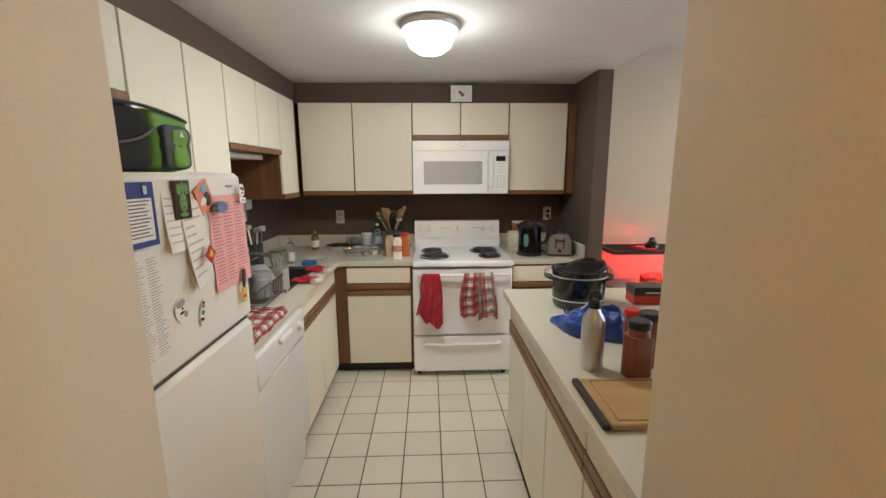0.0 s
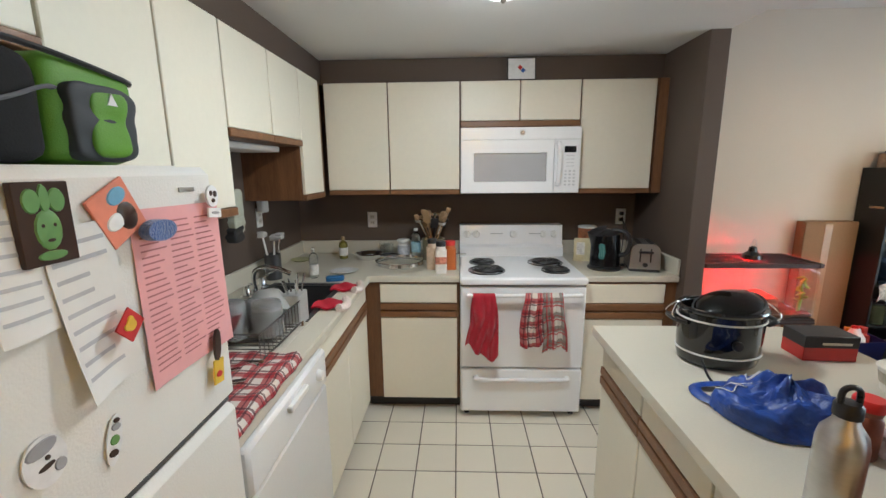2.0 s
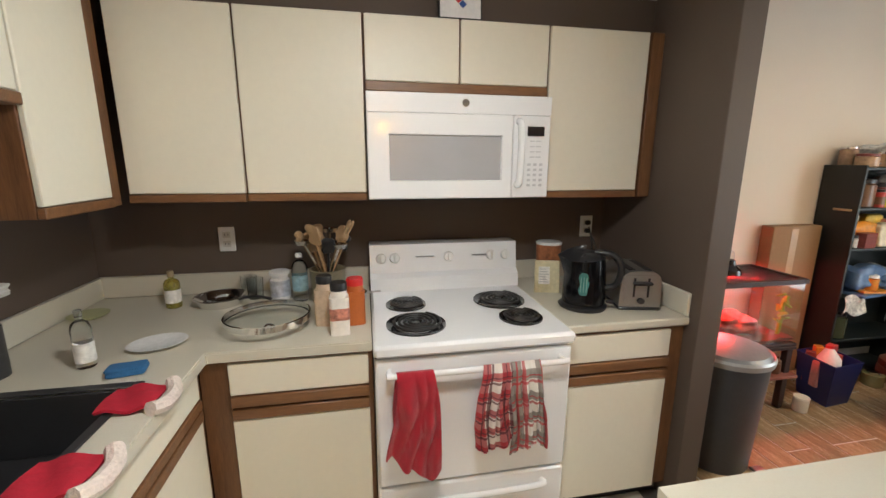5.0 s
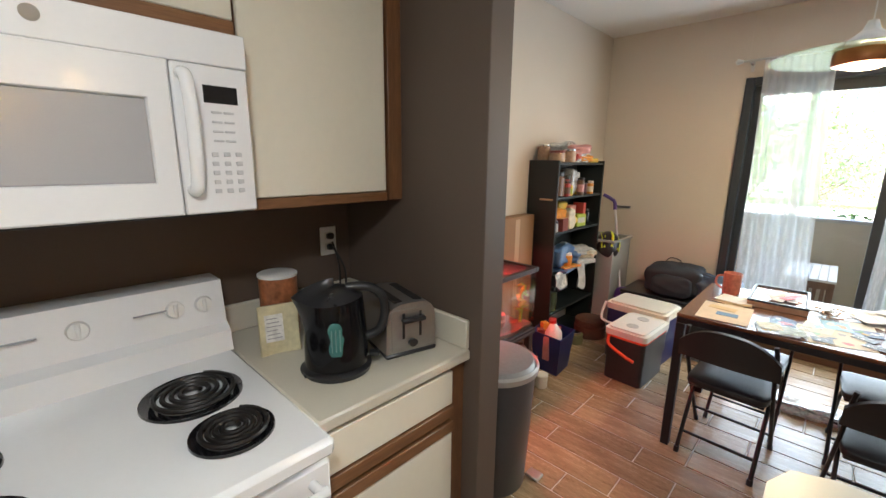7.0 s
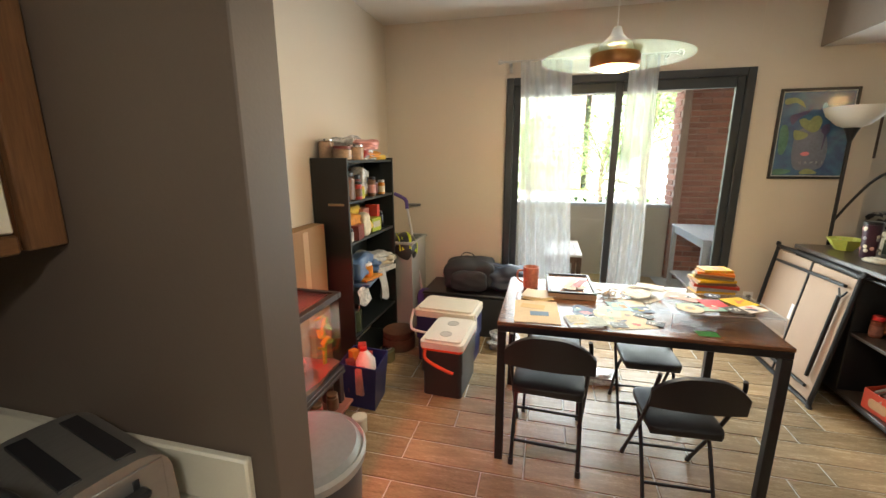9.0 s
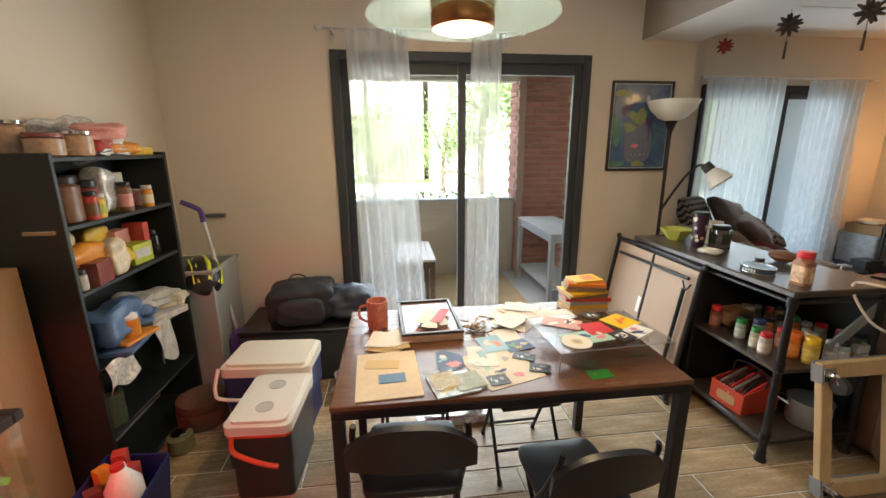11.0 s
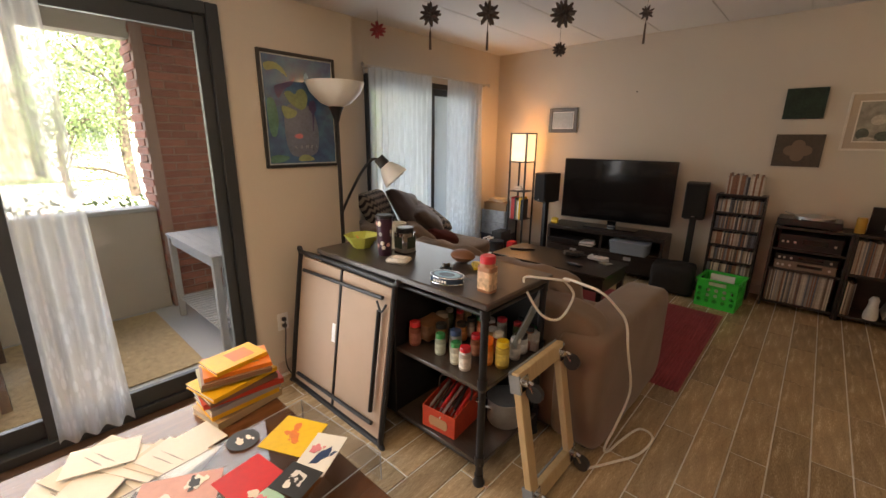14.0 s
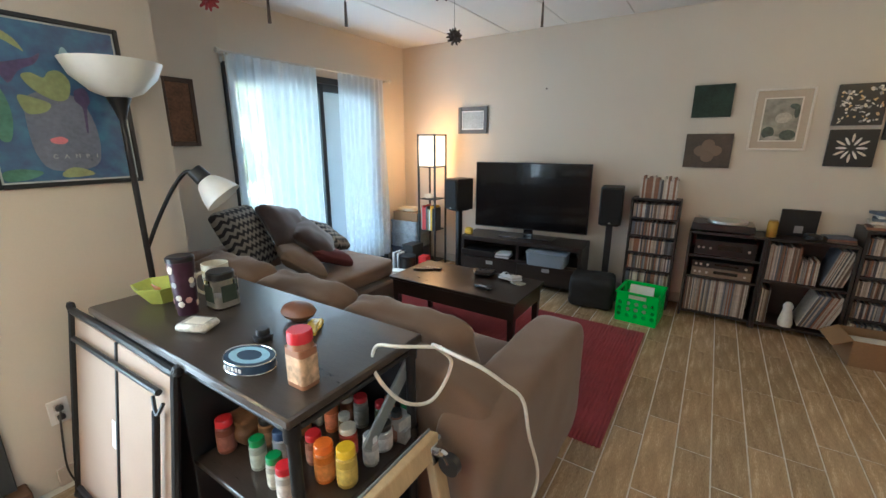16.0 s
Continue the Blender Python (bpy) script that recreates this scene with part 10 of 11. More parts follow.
def tv_stand():
    s = thing("tv_stand", "black-brown low television stand on casters with two drawers", "tv stand", TVP)
    w, d, h, z0 = 0.66, 0.21, 0.50, 0.065
    part("top", bx((-w, -d, h - 0.045), (w, d, h), 0.003), BLKBR, s)
    part("side", bx((-w, -d, z0), (-w + 0.035, d, h - 0.046), 0.003), BLKBR, s)
    part("side", bx((w - 0.035, -d, z0), (w, d, h - 0.046), 0.003), BLKBR, s)
    part("back", bx((-w + 0.036, -d, z0), (w - 0.036, -d + 0.01, h - 0.046), 0.002), BLKBR, s)
    part("divider", bx((-0.015, -d + 0.011, 0.30), (0.015, d - 0.004, h - 0.046), 0.002), BLKBR, s)
    part("shelf", bx((-w + 0.036, -d + 0.011, 0.27), (w - 0.036, d - 0.002, 0.298), 0.002), BLKBR, s)
    for x0, x1 in ((-w + 0.037, -0.002), (0.002, w - 0.037)):
        q = part("drawer", bx((x0, d - 0.022, z0 + 0.004), (x1, d + 0.002, 0.267), 0.003), BLKBR, s)
        part("label_holder", bx(((x0 + x1) / 2 - 0.04, d + 0.0025, 0.205), ((x0 + x1) / 2 + 0.04, d + 0.005, 0.245), 0.001), mat("grey_label", (0.42, 0.43, 0.44), 0.5), q, "pale grey label plate")
    part("bottom", bx((-w, -d, z0 - 0.02), (w, d - 0.024, z0 - 0.001), 0.003), BLKBR, s)
    for x in (-w + 0.06, w - 0.06):
        for y in (-d + 0.05, d - 0.05):
            part("caster", cyl(bm_new(), (x - 0.012, y, 0.022), (x + 0.012, y, 0.022), 0.022, seg=16), mat("grey_caster", (0.35, 0.35, 0.34), 0.5), s)


tv_stand()
s = thing("television", "large flat black television, switched off", "television", Matrix.Translation((3.67, -2.985, 0.501)) @ Matrix.Rotation(radians(7), 4, "Z"))
part("foot", bx((-0.30, -0.11, 0.0), (0.30, 0.11, 0.012), 0.005), BLACK_GLOSS, s)
part("neck", bx((-0.05, -0.03, 0.013), (0.05, 0.0, 0.12), 0.006), BLACK_GLOSS, s)
part("bezel", bx((-0.615, -0.03, 0.085), (0.615, 0.012, 0.80), 0.006), BLACK_PLASTIC, s)
part("screen", bx((-0.605, 0.0122, 0.098), (0.605, 0.014, 0.79), 0.0005), mat("black_screen", (0.006, 0.006, 0.007), 0.16, vary=0.1, coat=0.4), s, "dark glossy screen")
# things in the stand
s = carton((4.13, -2.80, 0.299), (0.40, 0.24, 0.055), mat("black_receiver", (0.012, 0.012, 0.013), 0.35), "slim black media player in the television stand", "media player", 4, name="media_player")
for k in range(3):
    carton((3.86, -2.80, 0.299 + k * 0.015), (0.16, 0.18, 0.014), (WHT, GREY, WHT)[k], "white game cases stacked in the television stand", "game case", 4 + 6 * k, "game cases", name="game_case")
s = thing("storage_basket", "grey-blue plastic storage basket in the television stand", "basket", pose(3.36, -2.79, 0.299, 0, 0, 4))
BASK = mat("grey_blue_plastic", (0.22, 0.27, 0.33), 0.45, vary=0.08)
bb = bm_new()
prism(bb, rounded(0.37, 0.26, 0.03), 0.0, 0.004)
for k in range(4):
    prism(bb, rounded(0.375 + 0.006 * k, 0.265 + 0.004 * k, 0.03), 0.0045 + 0.03 * k, 0.034 + 0.03 * k)
part("basket", bb, BASK, s)
part("rim", prism(bm_new(), rounded(0.41, 0.29, 0.03), 0.1245, 0.135), BASK, s)
# speakers
def speaker(x, y, rz, label, lean=0.0):
    s = thing("speaker", label, "speaker", pose(x, y, 0, 0, 0, rz), "pair of speakers")
    SP = mat("black_speaker_vinyl", (0.013, 0.013, 0.014), 0.5, vary=0.2)
    part("cabinet", bx((-0.10, -0.13, 0.745), (0.10, 0.12, 1.105), 0.006), SP, s)
    part("grille", bx((-0.093, 0.1205, 0.755), (0.093, 0.135, 1.095), 0.008), mat("black_grille_cloth", (0.009, 0.009, 0.010), 0.9, fine=400, bump=0.4), s, "black cloth grille")
    part("badge", bx((-0.012, 0.1353, 0.765), (0.012, 0.1365, 0.772), 0.0005), STEEL, s)
    part("top_plate", bx((-0.08, -0.09, 0.732), (0.08, 0.09, 0.744), 0.003), BLACK_STEEL, s)
    part("post", bx((-0.03, -0.03, 0.02), (0.03, 0.03, 0.731), 0.006), BLACK_STEEL, s)
    part("base", bx((-0.13, -0.14, 0.0), (0.13, 0.14, 0.019), 0.004), BLACK_STEEL, s)


speaker(4.52, -2.94, -18, "black bookshelf speaker on a stand beside the television")
speaker(2.84, -3.0, 8, "black bookshelf speaker on a stand beside the disc tower")
s = solo("subwoofer", cushion(bm_new(), (0.40, 0.34, 0.30), (0, 0, 0.15), puff=0.05, wobble=0.012, seed=4), mat("black_soft_case", (0.010, 0.010, 0.011), 0.7, vary=0.25, fine=200, bump=0.2), "soft black equipment case on the floor", "case", pose(2.88, -2.70, 0.001, 0, 0, 8))
# shelf lamp
s = thing("shelf_lamp", "black framed shelf floor lamp with a glowing paper shade", "floor lamp", (4.93, -2.975, 0))
LW = 0.118
for x in (-LW, LW):
    for y in (-LW, LW):
        part("post", bx((x - 0.010, y - 0.010, 0.0), (x + 0.010, y + 0.010, 1.60), 0.002), BLACK_STEEL, s)
for z in (0.06, 0.46, 0.84):
    part("shelf", bx((-LW + 0.011, -LW + 0.011, z - 0.012), (LW - 0.011, LW - 0.011, z), 0.002), BLACK_STEEL, s)
for z in (1.225, 1.59):
    for a, c in (((-LW + 0.011, -LW - 0.008), (LW - 0.011, -LW + 0.008)), ((-LW + 0.011, LW - 0.008), (LW - 0.011, LW + 0.008)), ((-LW - 0.008, -LW + 0.011), (-LW + 0.008, LW - 0.011)), ((LW - 0.008, -LW + 0.011), (LW + 0.008, LW - 0.011))):
        part("rail", bx((*a, z - 0.008), (*c, z + 0.008), 0.001), BLACK_STEEL, s)
SHADE = mat("glowing_rice_paper", (0.86, 0.77, 0.62), 0.8, emit=(1.0, 0.68, 0.36), power=0.16)
for a, c in (((-LW + 0.012, -LW), (LW - 0.012, -LW + 0.002)), ((-LW + 0.012, LW - 0.002), (LW - 0.012, LW)), ((-LW, -LW + 0.012), (-LW + 0.002, LW - 0.012)), ((LW - 0.002, -LW + 0.012), (LW, LW - 0.012))):
    g = part("shade_panel", bx((*a, 1.234), (*c, 1.581), 0.0005), SHADE, s, "glowing white paper panel")
    g.visible_shadow = False
part("pull_chain", cyl(bm_new(), (0.0, 0.05, 1.02), (0.0, 0.05, 1.23), 0.004, seg=6), BLACK_STEEL, s)
bk = random.Random(21)
y_ = -0.10
while y_ < 0.075:
    t_, h_ = bk.uniform(0.012, 0.03), bk.uniform(0.20, 0.30)
    carton((4.93 + y_ + t_ / 2, -2.93, 0.4605), (t_, 0.17, h_), COVERS[bk.randrange(7)] if bk.random() < 0.5 else (WHT, BLACKP, RED)[bk.randrange(3)], "upright book on the lamp shelf", "book", 0, "books on the lamp shelf", "book")
    y_ += t_ + 0.002
solo("shelf_ornament", cushion(bm_new(), (0.12, 0.06, 0.06), (0, 0, 0.03), puff=0.4, wobble=0.02, seed=1), CREAM, "small pale ornament on the lamp shelf", "ornament", (4.95, -2.93, 0.841))
# bins in the corner
for k, (z, h, mt) in enumerate(((0.0, 0.20, mat("dark_blue_bin", (0.05, 0.06, 0.09), 0.4)), (0.201, 0.17, mat("clear_grey_bin", (0.28, 0.31, 0.34), 0.3, vary=0.3, scale=12)), (0.372, 0.17, mat("clear_grey_bin_b", (0.30, 0.33, 0.36), 0.3, vary=0.3, scale=12)))):
    s = thing("storage_box", "stacked translucent plastic storage box with a lid", "storage box", pose(5.28, -2.98, z, 0, 0, 3), "stacked storage boxes")
    part("tub", prism(bm_new(), rounded(0.40, 0.32, 0.03), 0.0, h - 0.022), mt, s)
    part("lid", prism(bm_new(), rounded(0.42, 0.34, 0.03), h - 0.0215, h), mt, s)
carton((5.26, -2.97, 0.543), (0.36, 0.28, 0.11), CARD, "brown cardboard box on the plastic boxes", "box", 4)
bag_of((5.28, -2.97, 0.654), (0.26, 0.2, 0.05), SNACK[2], "loose papers heaped on the cardboard box", "papers", 8)
carton((4.79, -2.60, 0.0), (0.10, 0.12, 0.21), mat("red_carton", (0.55, 0.02, 0.03), 0.4), "small red box standing on the floor", "box", 10)
bottle((4.98, -2.52, 0.0), "small black waste bin on the floor", "bin", 0.10, 0.20, BLACK_PLASTIC, BLACK_PLASTIC, 0.006, 0.102, name="bin")
carton((5.05, -2.72, 0.0), (0.16, 0.22, 0.30), BLACKP, "black box beside the lamp", "box", 0)
for k in range(4):
    carton((5.10 + 0.022 * k, -2.55, 0.0), (0.02, 0.15, 0.22), (WHT, BLACKP, GREY, WHT)[k], "upright game case on the floor", "game case", 0, "game cases on the floor", "game_case")
carton((5.02, -2.32, 0.0), (0.25, 0.12, 0.07), WHT, "white console on the floor by the sofa", "console", 20, name="console")
solo("yellow_duck", cushion(bm_new(), (0.08, 0.06, 0.07), (0, 0, 0.035), puff=0.4, wobble=0.02, seed=7), YEL, "small yellow toy on the television stand", "toy", (4.30, -2.80, 0.501))
# disc tower and record shelves
def uprights(x0, x1, y, z, hmin, hmax, depth, label, group, seed, tmin=0.004, tmax=0.012, colours=None, lean=0.0, name="record"):
    """A row of records, discs or books standing side by side."""
    rr = random.Random(seed)
    x = x0
    cols = colours or SPINES
    while x < x1 - tmin:
        t = min(rr.uniform(tmin, tmax), x1 - x)
        h = rr.uniform(hmin, hmax)
        m_ = Matrix.Translation((x + t / 2, y - rr.uniform(0, 0.012), z)) @ Matrix.Rotation(radians(lean), 4, "Y")
        tagged(part(name, bx((-t / 2 + 0.0004, -depth, 0), (t / 2 - 0.0004, 0, h), 0.0008), cols[rr.randrange(len(cols))], None, m=m_), label, name.replace("_", " "), group)
        x += t + 0.0006


SPINES = [mat(f"spine_{k}", c, 0.5, vary=0.3, scale=40) for k, c in enumerate(((0.50, 0.44, 0.36), (0.38, 0.32, 0.26), (0.16, 0.11, 0.08), (0.55, 0.50, 0.44), (0.06, 0.06, 0.07), (0.26, 0.12, 0.07), (0.30, 0.30, 0.30), (0.62, 0.58, 0.52), (0.12, 0.14, 0.18)))]
s = thing("disc_tower", "narrow dark wood tower filled with discs", "disc tower", (2.455, -3.0, 0))
TW, TD = 0.20, 0.10
part("side", bx((-TW, -TD, 0), (-TW + 0.016, TD, 1.02), 0.002), BLKBR, s)
part("side", bx((TW - 0.016, -TD, 0), (TW, TD, 1.02), 0.002), BLKBR, s)
part("back", bx((-TW + 0.017, -TD, 0), (TW - 0.017, -TD + 0.006, 1.02), 0.001), BLKBR, s)
tz = [0.04, 0.20, 0.36, 0.52, 0.68, 0.845, 1.02]
for z in tz:
    part("shelf", bx((-TW + 0.017, -TD + 0.007, z - 0.014), (TW - 0.017, TD, z), 0.002), BLKBR, s)
for k, z in enumerate(tz[:-1]):
    uprights(2.455 - TW + 0.02, 2.455 + TW - 0.02, -2.91, z + 0.0005, 0.118, 0.128, 0.13, "disc case standing in the dark tower", "discs in the tower", 30 + k, 0.009, 0.014, name="disc_case")
uprights(2.30, 2.60, -2.93, 1.0205, 0.16, 0.20, 0.13, "film case standing on the disc tower", "film cases on the tower", 50, 0.013, 0.018, [SPINES[7], SPINES[3], SPINES[6], SPINES[4], SPINES[5], SPINES[0]], name="film_case")


def record_shelf(label, x0, x1, zs, cols, y1=-2.88):
    s = thing("record_shelf", label, "shelf")
    part("side", bx((x0, -3.20, 0.0), (x0 + 0.02, y1, zs[-1]), 0.002), BLKBR, s)
    part("side", bx((x1 - 0.02, -3.20, 0.0), (x1, y1, zs[-1]), 0.002), BLKBR, s)
    part("back", bx((x0 + 0.021, -3.20, 0.03), (x1 - 0.021, -3.192, zs[-1] - 0.02), 0.001), BLKBR, s)
    for z in zs:
        part("shelf", bx((x0 + 0.021, -3.191, z - 0.02), (x1 - 0.021, y1, z), 0.002), BLKBR, s)
    for c in cols:
        part("divider", bx((c - 0.01, -3.191, zs[0]), (c + 0.01, y1 - 0.002, zs[-1] - 0.021), 0.002), BLKBR, s)


record_shelf("dark wood shelf with stereo equipment above records", 1.62, 2.16, (0.06, 0.385, 0.575, 0.775), ())
record_shelf("dark wood shelf filled with records", 1.075, 1.618, (0.06, 0.43, 0.775), ())
record_shelf("dark wood shelf filled with discs and boxes", 0.55, 1.07, (0.06, 0.23, 0.40, 0.56, 0.72, 0.90), (0.82,))
uprights(1.68, 2.13, -2.89, 0.0605, 0.29, 0.308, 0.28, "record sleeve standing on the low shelf", "records", 60, name="record")
uprights(1.39, 1.595, -2.90, 0.4305, 0.28, 0.30, 0.28, "record sleeve standing on the shelf", "records", 61, name="record")
uprights(1.12, 1.25, -2.90, 0.445, 0.28, 0.30, 0.28, "leaning record sleeve on the shelf", "records", 62, lean=-14, name="record")
uprights(1.15, 1.33, -2.90, 0.085, 0.28, 0.30, 0.28, "leaning record sleeve on the low shelf", "records", 63, lean=-18, name="record")
for k, z in enumerate((0.0605, 0.2305, 0.4005, 0.5605, 0.7205)):
    uprights(0.835, 1.045, -2.90, z, 0.115, 0.128, 0.13, "disc case standing in the end shelf", "discs in the end shelf", 70 + k, 0.009, 0.014, name="disc_case")
uprights(1.275, 1.385, -2.90, 0.4305, 0.17, 0.20, 0.17, "small record sleeve standing on the shelf", "records", 66, 0.004, 0.010, name="record")
uprights(1.53, 1.59, -2.90, 0.0605, 0.28, 0.30, 0.28, "record sleeve standing on the low shelf", "records", 67, name="record")
for k, z in enumerate((0.0605, 0.2305, 0.4005, 0.5605, 0.7205)):
    uprights(0.585, 0.805, -2.90, z, 0.115, 0.128, 0.13, "disc case standing in the end shelf", "discs in the end shelf", 80 + k, 0.009, 0.014, name="disc_case")
bs = random.Random(77)
for k in range(6):
    carton((0.93 + bs.uniform(-0.02, 0.02), -3.0, 0.901 + 0.021 * k), (0.24 - 0.012 * k, 0.19, 0.02), SPINES[bs.randrange(9)], "book lying in a stack on the end shelf", "book", bs.uniform(-12, 12), "books on the end shelf", "book")
for k in range(3):
    carton((1.17 + 0.01 * k, -3.02, 0.7765 + 0.014 * k), (0.17, 0.14, 0.013), SPINES[(3 * k + 2) % 9], "film case lying flat on the shelf", "film case", 8 * k - 6, "film cases on the shelf", "film_case")
STEREO = mat("dark_stereo_metal", (0.02, 0.02, 0.021), 0.35, metal=0.3)
for z, h, mt, lab in ((0.3855, 0.075, mat("silver_deck", (0.22, 0.18, 0.14), 0.35, metal=0.5), "bronze tape deck in the shelf"), (0.462, 0.06, STEREO, "black stereo tuner in the shelf"), (0.5755, 0.13, STEREO, "black stereo amplifier in the shelf")):
    s = thing("stereo_unit", lab, "stereo", (1.89, -3.03, z))
    part("case", bx((-0.215, -0.14, 0.0), (0.215, 0.13, h), 0.003), mt, s)
    part("display", bx((-0.12, 0.1302, h * 0.4), (0.05, 0.132, h * 0.75), 0.0005), BLACK_GLOSS, s)
    for x in (-0.17, 0.10, 0.15, 0.185):
        part("knob", cyl(bm_new(), (x, 0.130, h * 0.5), (x, 0.146, h * 0.5), 0.010, seg=14), STEEL, s)
s = thing("turntable", "black turntable with a platter on the shelf", "turntable", pose(1.93, -3.02, 0.7755))
part("plinth", bx((-0.22, -0.15, 0.015), (0.22, 0.15, 0.075), 0.006), BLACK_PLASTIC, s)
part("platter", cyl(bm_new(), (-0.03, 0, 0.076), (-0.03, 0, 0.098), 0.145, seg=40), STEEL, s)
part("tonearm", tube(bm_new(), smooth_path([(0.18, -0.09, 0.11), (0.17, 0.02, 0.115), (0.10, 0.09, 0.108)]), 0.005, 6), STEEL, s)
for x in (-0.18, 0.18):
    part("foot", cyl(bm_new(), (x, 0.1, 0.0), (x, 0.1, 0.015), 0.02, seg=12), BLACK_PLASTIC, s)
    part("foot", cyl(bm_new(), (x, -0.1, 0.0), (x, -0.1, 0.015), 0.02, seg=12), BLACK_PLASTIC, s)
bottle((1.60, -2.96, 0.7755), "amber glass candle jar on the shelf", "candle", 0.035, 0.13, mat("amber_glass", (0.50, 0.30, 0.06), 0.2), mat("amber_top", (0.5, 0.32, 0.1), 0.3), 0.006, 0.033)
s = thing("framed_record", "black framed album cover leaning on the wall", "picture", pose(1.43, -3.10, 0.7755, 8, 0, 180))
part("frame", bx((-0.12, -0.01, 0), (0.12, 0.01, 0.22), 0.003), BLACK_PLASTIC, s)
part("label", bx((-0.02, -0.0115, 0.03), (0.035, -0.0102, 0.09), 0.0005), GREY, s)
solo("coiled_headphones", tube(bm_new(), [(1.34 + 0.05 * math.cos(a), -2.98 + 0.06 * math.sin(a), 0.79 + 0.002 * a) for a in [k * 0.4 for k in range(40)]], 0.008, 6), BLACK_PLASTIC, "coiled black headphones on the shelf", "headphones")
solo("white_rabbit", lathe(bm_new(), [(0, 0), (0.045, 0), (0.05, 0.03), (0.04, 0.09), (0.03, 0.14), (0.035, 0.17), (0.02, 0.2), (0, 0.205)], seg=20), mat("white_ceramic", (0.75, 0.74, 0.70), 0.3), "white ceramic figurine on the low shelf", "figurine", (1.40, -2.93, 0.0605))
bag_of((0.70, -2.98, 0.901), (0.22, 0.16, 0.06), GREY, "stack of loose magazines on the end shelf", "magazines", 9)
s = thing("cardboard_box", "open brown cardboard box on the floor by the shelves", "cardboard box", pose(0.90, -2.68, 0, 0, 0, 5))
bb = bm_new()
for a, c in (((-0.20, -0.15), (-0.195, 0.15)), ((0.195, -0.15), (0.20, 0.15)), ((-0.194, -0.15), (0.194, -0.145)), ((-0.194, 0.145), (0.194, 0.15))):
    box(bb, (*a, 0.0), (*c, 0.19), 0.001)
box(bb, (-0.194, -0.144, 0.0), (0.194, 0.144, 0.005), 0.001)
part("carton", bb, CARD, s)
for a, sg in ((0.20, 1), (-0.20, -1)):
    part("flap", box(bm_new(), (0, -0.15, 0), (0.12 * sg, 0.15, 0.004), 0.001, Matrix.Translation((a, 0, 0.19)) @ Matrix.Rotation(radians(30 * sg), 4, "Y")), CARD, s)
carton((0.90, -2.68, 0.006), (0.30, 0.22, 0.13), PAPER, "white papers inside the cardboard box", "papers", 5)


def crate():
    s = thing("plastic_crate", "bright green plastic milk crate with papers", "crate", pose(2.44, -2.60, 0, 0, 0, -4))
    GRN = mat("bright_green_plastic", (0.01, 0.55, 0.06), 0.4, vary=0.06)
    w, d, h = 0.165, 0.165, 0.27
    part("floor", bx((-w + 0.012, -d + 0.012, 0.0), (w - 0.012, d - 0.012, 0.012), 0.002), GRN, s)
    for k in range(4):
        m_ = Matrix.Rotation(k * math.pi / 2, 4, "Z")
        bb = bm_new()
        # a side wall with rows of round holes, built as strips round octagonal openings
        cols, z0, z1 = 5, 0.04, 0.20
        step = 2 * w / cols
        rows = 3
        sz = (z1 - z0) / rows
        for i in range(cols):
            for j in range(rows):
                cx, cz = -w + (i + 0.5) * step, z0 + (j + 0.5) * sz
                for t in range(8):
                    a0, a1 = t * math.pi / 4 + math.pi / 8, (t + 1) * math.pi / 4 + math.pi / 8
                    def lim(a):
                        c, q = math.cos(a), math.sin(a)
                        f = min((step / 2) / max(abs(c), 1e-6), (sz / 2) / max(abs(q), 1e-6))
                        return (cx + c * f, cz + q * f)
                    r = 0.34 * min(step, sz)
                    pts = [(cx + r * math.cos(a0), cz + r * math.sin(a0)), (cx + r * math.cos(a1), cz + r * math.sin(a1)), lim(a1)]
                    mid = (a0 + a1) / 2
                    e0, e1 = lim(a0), lim(a1)
                    if abs(e0[0] - e1[0]) > 1e-5 and abs(e0[1] - e1[1]) > 1e-5:
                        pts.append((cx + math.copysign(step / 2, math.cos(mid)), cz + math.copysign(sz / 2, math.sin(mid))))
                    pts.append(e0)
                    prism(bb, pts, 0.0, 0.007, m_ @ Matrix.Translation((0, -d + 0.008, 0)) @ Matrix.Rotation(radians(90), 4, "X"))
        box(bb, (-w, -d, 0.0), (w, -d + 0.009, z0), 0.002, m_)
        box(bb, (-w, -d, z1), (-0.07, -d + 0.009, h), 0.002, m_)
        box(bb, (0.07, -d, z1), (w, -d + 0.009, h), 0.002, m_)
        box(bb, (-0.07, -d, z1), (0.07, -d + 0.009, z1 + 0.015), 0.002, m_)
        box(bb, (-0.07, -d, h - 0.02), (0.07, -d + 0.009, h), 0.002, m_)
        box(bb, (-w - 0.012, -d - 0.012, h - 0.012), (w + 0.012, -d + 0.004, h + 0.004), 0.003, m_)
        part("side", bb, GRN, s)
    for k in range(3):
        part("folder", box(bm_new(), (-0.10, -0.002, 0.014), (0.10, 0.002, 0.26), 0.001, Matrix.Translation((0.02, -0.09 + 0.025 * k, 0)) @ Matrix.Rotation(radians(8 + 5 * k), 4, "X")), PAPER, s, "white paper folder")


crate()
